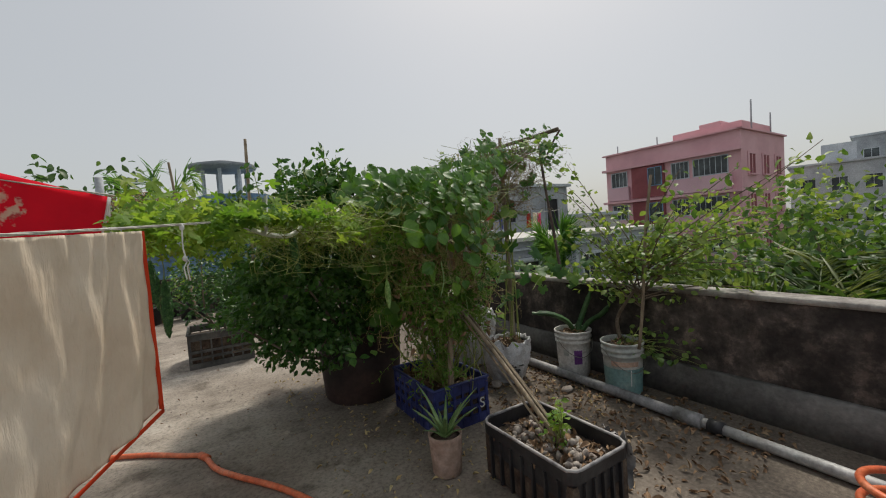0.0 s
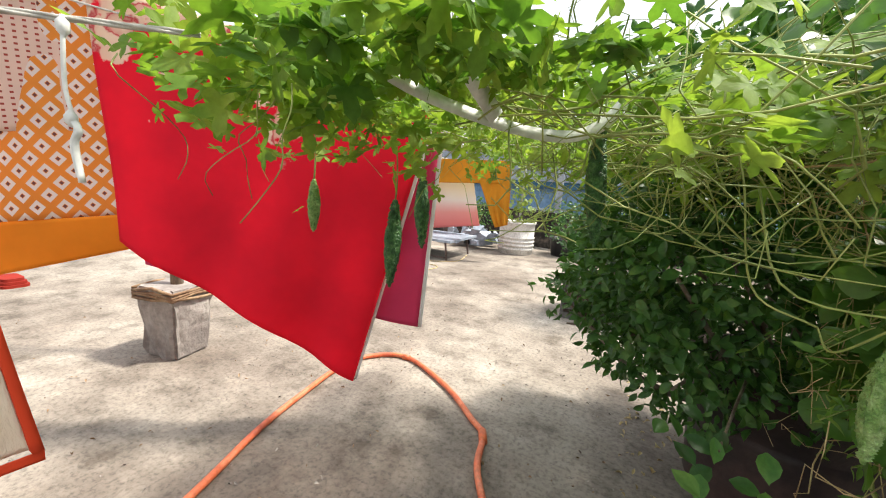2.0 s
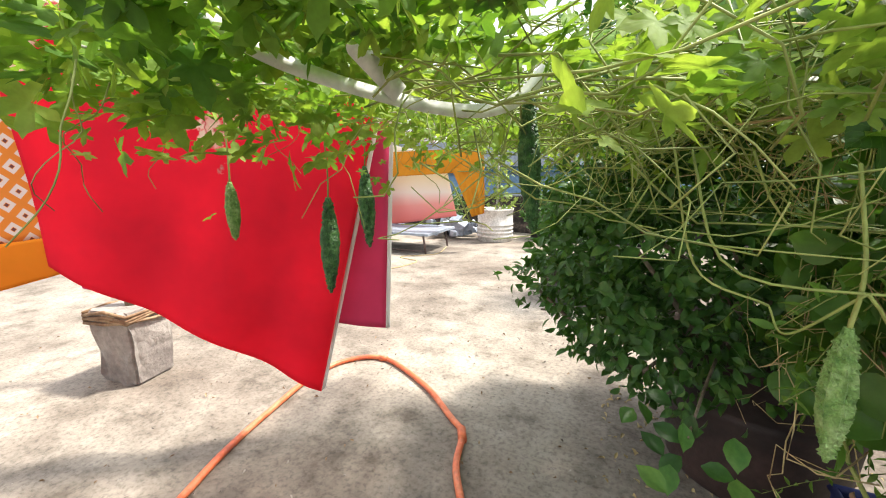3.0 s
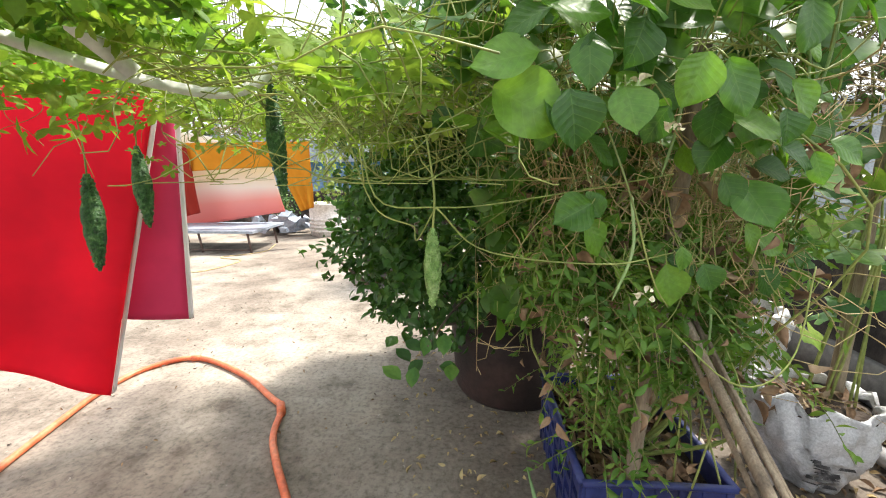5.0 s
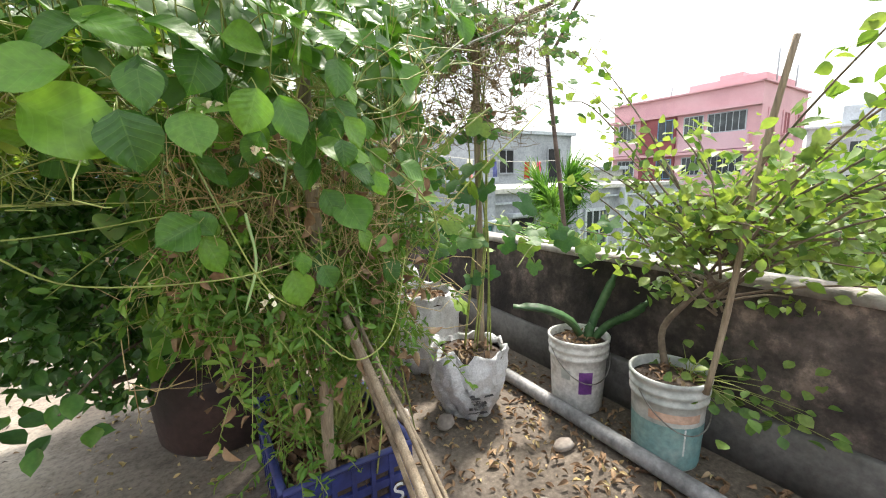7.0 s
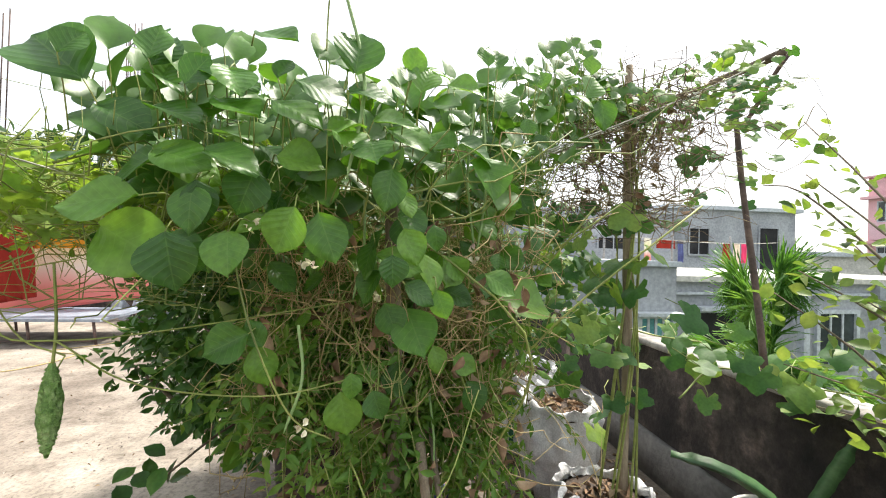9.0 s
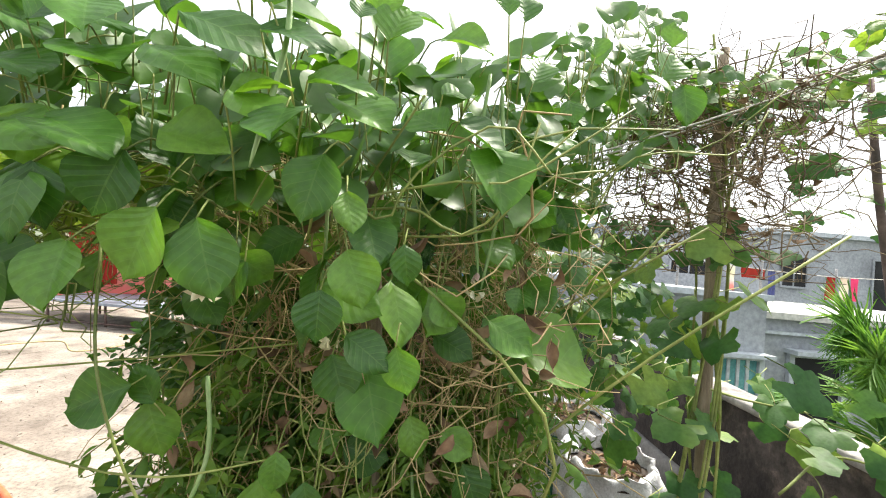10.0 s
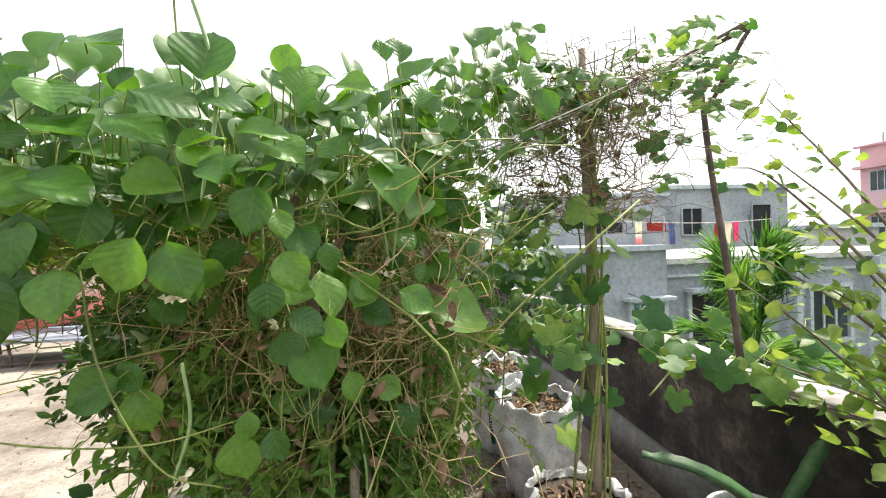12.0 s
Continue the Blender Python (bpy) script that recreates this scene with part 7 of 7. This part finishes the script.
sheet(mu, "tail", ((0.56, 7.98, 1.32), (1.11, 8.01, 1.35), (1.12, 8.01, 0.62), (0.92, 7.98, 0.56)), "mustard", 0.025, 3, 24, 22, 0.0, 1.8)
ma = thing("maroon_cloth", (-0.85, 7.9, 1.3), "maroon cloth hanging on a clothes line", "cloth")
sheet(ma, "drape", ((-1.6, 7.88, 1.60), (-0.75, 7.90, 1.58), (-0.62, 7.90, 0.55), (-1.1, 7.88, 0.45)), "maroon", 0.03, 3, 30, 26, -0.05, 2.8)
ro = thing("white_cloth", (-0.3, 8.3, 1.4), "white cloth fading to rose along its lower edge", "cloth")
sheet(ro, "drape", ((-1.9, 8.2, 2.0), (0.25, 8.35, 1.55), (0.50, 8.35, 0.52), (-1.9, 8.2, 0.15)), "rose", 0.03, 3, 40, 30, 0.0, 4.0)
bench = thing("iron_bench", (-0.3, 8.0, 0), "low table with a grey top on thin iron legs", "bench")
part(bench, "top", Heap().box(-1.3, 7.35, 0.30, 0.45, 8.35, 0.335).mesh("top", M["tin"], False))
hp = Heap()
for lx, ly in ((-1.2, 7.45), (0.35, 7.45), (0.35, 8.25), (-1.2, 8.25), (-0.4, 7.45)):
    hp.tube([(lx, ly, 0.0), (lx - 0.04, ly, 0.30)], 0.016, 0.016, 6)
hp.tube([(-1.2, 7.45, 0.04), (0.35, 7.45, 0.04)], 0.014, 0.014, 6)
part(bench, "leg", hp.mesh("leg", M["iron"]))
dr = thing("white_drum", (0.92, 9.15, 0), "white plastic drum with horizontal ribs and a plant", "drum")
prof = [(0.001, 0), (0.30, 0), (0.32, 0.01)]
for z in (0.1, 0.17, 0.24, 0.31):
    prof += [(0.325, z - 0.02), (0.34, z - 0.012), (0.34, z + 0.012), (0.325, z + 0.02)]
prof += [(0.33, 0.56), (0.345, 0.57), (0.345, 0.6), (0.32, 0.6), (0.30, 0.5)]
part(dr, "body", Heap().lathe(0.92, 9.15, prof, 36).mesh("body", M["pail"]))
part(dr, "soil", Heap().lathe(0.92, 9.15, [(0.31, 0.52), (0.001, 0.55)], 20).mesh("soil", M["soil"]))
cl2 = thing("drum_creeper", (0.92, 9.15, 0.52), "thin creeper climbing a stake from a white drum", "creeper")
hp = Heap().tube([(0.95, 9.15, 0.5), (0.98, 9.17, 2.0)], 0.022, 0.018, 7)
part(cl2, "stake", hp.mesh("stake", M["pvc_white"]))
c = np.column_stack([0.96 + rng.normal(size=260) * 0.14, 9.15 + rng.normal(size=260) * 0.12, rng.uniform(0.55, 2.0, 260)])
part(cl2, "foliage", Heap().scatter(lobed(0.06, 5, 0.4, 0.2, 2), c, frames_for(rng.normal(size=c.shape) * 0.6 + (0, -0.6, 0.5), rng.normal(size=c.shape), rng.uniform(0.7, 1.3, 260))).mesh("foliage", M["lemon"]), kind="stuff")
for k, (x, y, w) in enumerate(((1.75, 9.6, 0.6), (2.5, 9.7, 0.5), (-0.1, 9.5, 0.5), (3.3, 9.6, 0.6), (4.3, 9.5, 0.5))):
    tb = thing("black_planter", (x, y, 0), "black plastic planter with green plants by the far wall", "planter", "planters by the far wall")
    part(tb, "body", Heap().lathe(x, y, [(0.001, 0), (w * 0.42, 0), (w * 0.5, 0.30), (w * 0.53, 0.305), (w * 0.53, 0.33), (w * 0.47, 0.33), (w * 0.45, 0.25)], 24).mesh("body", M["tub"]))
    part(tb, "soil", Heap().lathe(x, y, [(w * 0.46, 0.27), (0.001, 0.29)], 18).mesh("soil", M["soil"]))
    pl = thing("leafy_plant", (x, y, 0.27), "bushy green plant in a black planter", "plant", "plants by the far wall")
    c = np.array([x, y, 0.62]) + rand_dirs(420) * (rng.random(420) ** 0.4)[:, None] * (w * 0.9, w * 0.6, 0.42)
    c[:, 1] = np.minimum(c[:, 1], 10.12)
    part(pl, "stem", limbs(Heap(), (x, y, 0.26), [(x - 0.2, y, 0.7), (x + 0.2, y - 0.1, 0.8), (x, y + 0.1, 0.9)], 0.01, 0.004).mesh("stem", M["stem"]))
    part(pl, "foliage", Heap().scatter(small, c, frames_for(rng.normal(size=c.shape) * 0.6 + (0, -0.3, 0.6), rng.normal(size=c.shape), rng.uniform(0.9, 1.6, 420))).mesh("foliage", M["fine" if k % 2 else "shrub"]), kind="stuff")
rag = thing("rubble_heap", (0.15, 9.0, 0), "heap of grey rubble and plastic bags by the wall", "rubble")
hp = Heap()
for k in range(26):
    s = rng.uniform(0.08, 0.2)
    p = np.array([0.1 + rng.normal() * 0.25, 9.2 + rng.normal() * 0.2, 0])
    bmh = rng.normal(size=(8, 3)) * 0.25 * s
    bx = np.array([(x, y, z) for z in (0, 1) for x, y in ((-.5, -.5), (.5, -.5), (.5, .5), (-.5, .5))]) * s + bmh
    bx[:, 2] = bx[:, 2].clip(0) + rng.uniform(0, 0.25)
    hp.add(bx + p, [(3, 2, 1, 0), (4, 5, 6, 7), (0, 1, 5, 4), (1, 2, 6, 5), (2, 3, 7, 6), (3, 0, 4, 7)])
part(rag, "lump", hp.mesh("lump", M["tin"], False), kind="stuff")
dry = thing("dry_creeper", (0.0, 12.9, 2.15), "brown dried creeper heaped on the blue house's roof", "creeper")
hp = stems(Heap(), 420, (-3.5, 12.6, 2.1), (2.6, 14.0, 2.75), 0.9, 0.012, 0.7)
part(dry, "stem", hp.mesh("stem", M["dry_leaf"]), kind="stuff")
cable = thing("thin_cable", (-0.2, 7.2, 0), "thin yellowish cable lying in loops on the floor", "cable")
part(cable, "wire", Heap().tube(spline([(-0.6, 6.1, 0.006), (-0.2, 6.6, 0.006), (0.3, 6.3, 0.006), (0.5, 6.9, 0.006), (0.1, 7.1, 0.006), (0.5, 7.5, 0.006), (0.4, 8.1, 0.006)], 60), 0.006, 0.006, 6).mesh("wire", M["dry"]))
for x, y in ((-2.1, 3.2), (-3.8, 4.4), (-3.3, 4.9)):
    pd = thing("folded_mat", (x, y, 0), "small folded dark maroon mat lying on the floor", "mat", "mats on the floor")
    hp = Heap()
    for k in range(3):
        w = 0.17 - 0.02 * k
        q = np.array(ring(x - w, y - w * 0.6, x + w, y + w * 0.6, 0, 0.05))
        kk = len(q)
        z0, z1 = 0.028 * k, 0.028 * k + 0.026
        hp.add(np.vstack([q + (0, 0, z0), q + (0, 0, z1)]), [(j, (j + 1) % kk, kk + (j + 1) % kk, kk + j) for j in range(kk)] + [tuple(range(kk))[::-1], tuple(kk + j for j in range(kk))])
    part(pd, "fold", hp.mesh("fold", M["maroon" if x > -3 else "tub"], False))

# washing on the neighbour's roof
nb = thing("clothes_line", (10.5, 10.5, 2.0), "clothes line across the neighbouring roof", "rope")
part(nb, "strand", Heap().tube(sag((8.6, 9.9, 1.81), (14.6, 11.4, 1.81), 0.1), 0.008, 0.008, 5).mesh("strand", M["rope"]))
for x, y in ((8.6, 9.9), (10.6, 10.4), (12.6, 10.9), (14.6, 11.4)):
    part(nb, "post", Heap().tube([(x, y, 1.0), (x, y, 1.9)], 0.025, 0.025, 6).mesh("post", M["pvc"]))
for s, w, hgt, mt, lab in ((0.19, 0.22, 0.5, "rose", "white and rose washing on a roof line"), (0.25, 0.6, 0.2, "maroon", "maroon washing on a roof line"), (0.36, 0.2, 0.5, "crate_blue", "dark blue washing on a roof line"), (0.62, 0.3, 0.5, "maroon", "dark red washing on a roof line"), (0.69, 0.25, 0.55, "cream", "pale washing on a roof line"), (0.74, 0.22, 0.5, "pink_cloth", "pink washing on a roof line")):
    a = np.array([8.6 + 6 * s, 9.9 + 1.5 * s, 1.80 - 0.4 * s * (1 - s)])
    b8 = a + np.array([0.97, 0.243, 0]) * w
    ob = thing("hung_garment", a, lab, "garment")
    sheet(ob, "fabric", (a, b8, b8 - (0, 0, hgt), a - (0, 0, hgt)), mt, 0.02, 2, 8, 8, 0.0, s * 9)

# ---- litter on the floor ----
lit = thing("leaf_litter", (4.6, 3.0, 0.0), "fallen brown leaves and crumbs on the concrete floor", "litter", kind="stuff")
hp = litter(4.35, 1.6, 5.5, 4.3, 0.002, 1500, None, 31, 0.042)
h2p = litter(3.2, 2.4, 5.4, 4.8, 0.002, 900, None, 32, 0.032)
part(lit, "dry_leaves", hp.mesh("dry_leaves", M["dry_leaf"]), kind="stuff")
part(lit, "crumbs", h2p.mesh("crumbs", M["dry"]), kind="stuff")
part(lit, "scattered_leaves", litter(-1, 0.5, 3.8, 7.5, 0.002, 320, None, 33, 0.022).mesh("scattered_leaves", M["dry_leaf"]), kind="stuff")
part(lit, "pale_flakes", litter(1.0, 2.2, 3.4, 5.4, 0.002, 420, None, 34, 0.018).mesh("pale_flakes", M["stone"]), kind="stuff")
for k, (x, y, s) in enumerate(((5.05, 2.88, 2.2), (4.70, 3.32, 2.6), (4.55, 3.5, 2.4), (4.75, 2.7, 1.3))):
    st = tagged(new("loose_stone", PB[k % 5]), "lump of broken brick lying by the sacks", "stone", "loose stones")
    st.matrix_basis = pose(x, y, 0.009 * s, 0, 0, 40 * k) @ Matrix.Diagonal((s * 1.3, s, s * 0.8, 1))
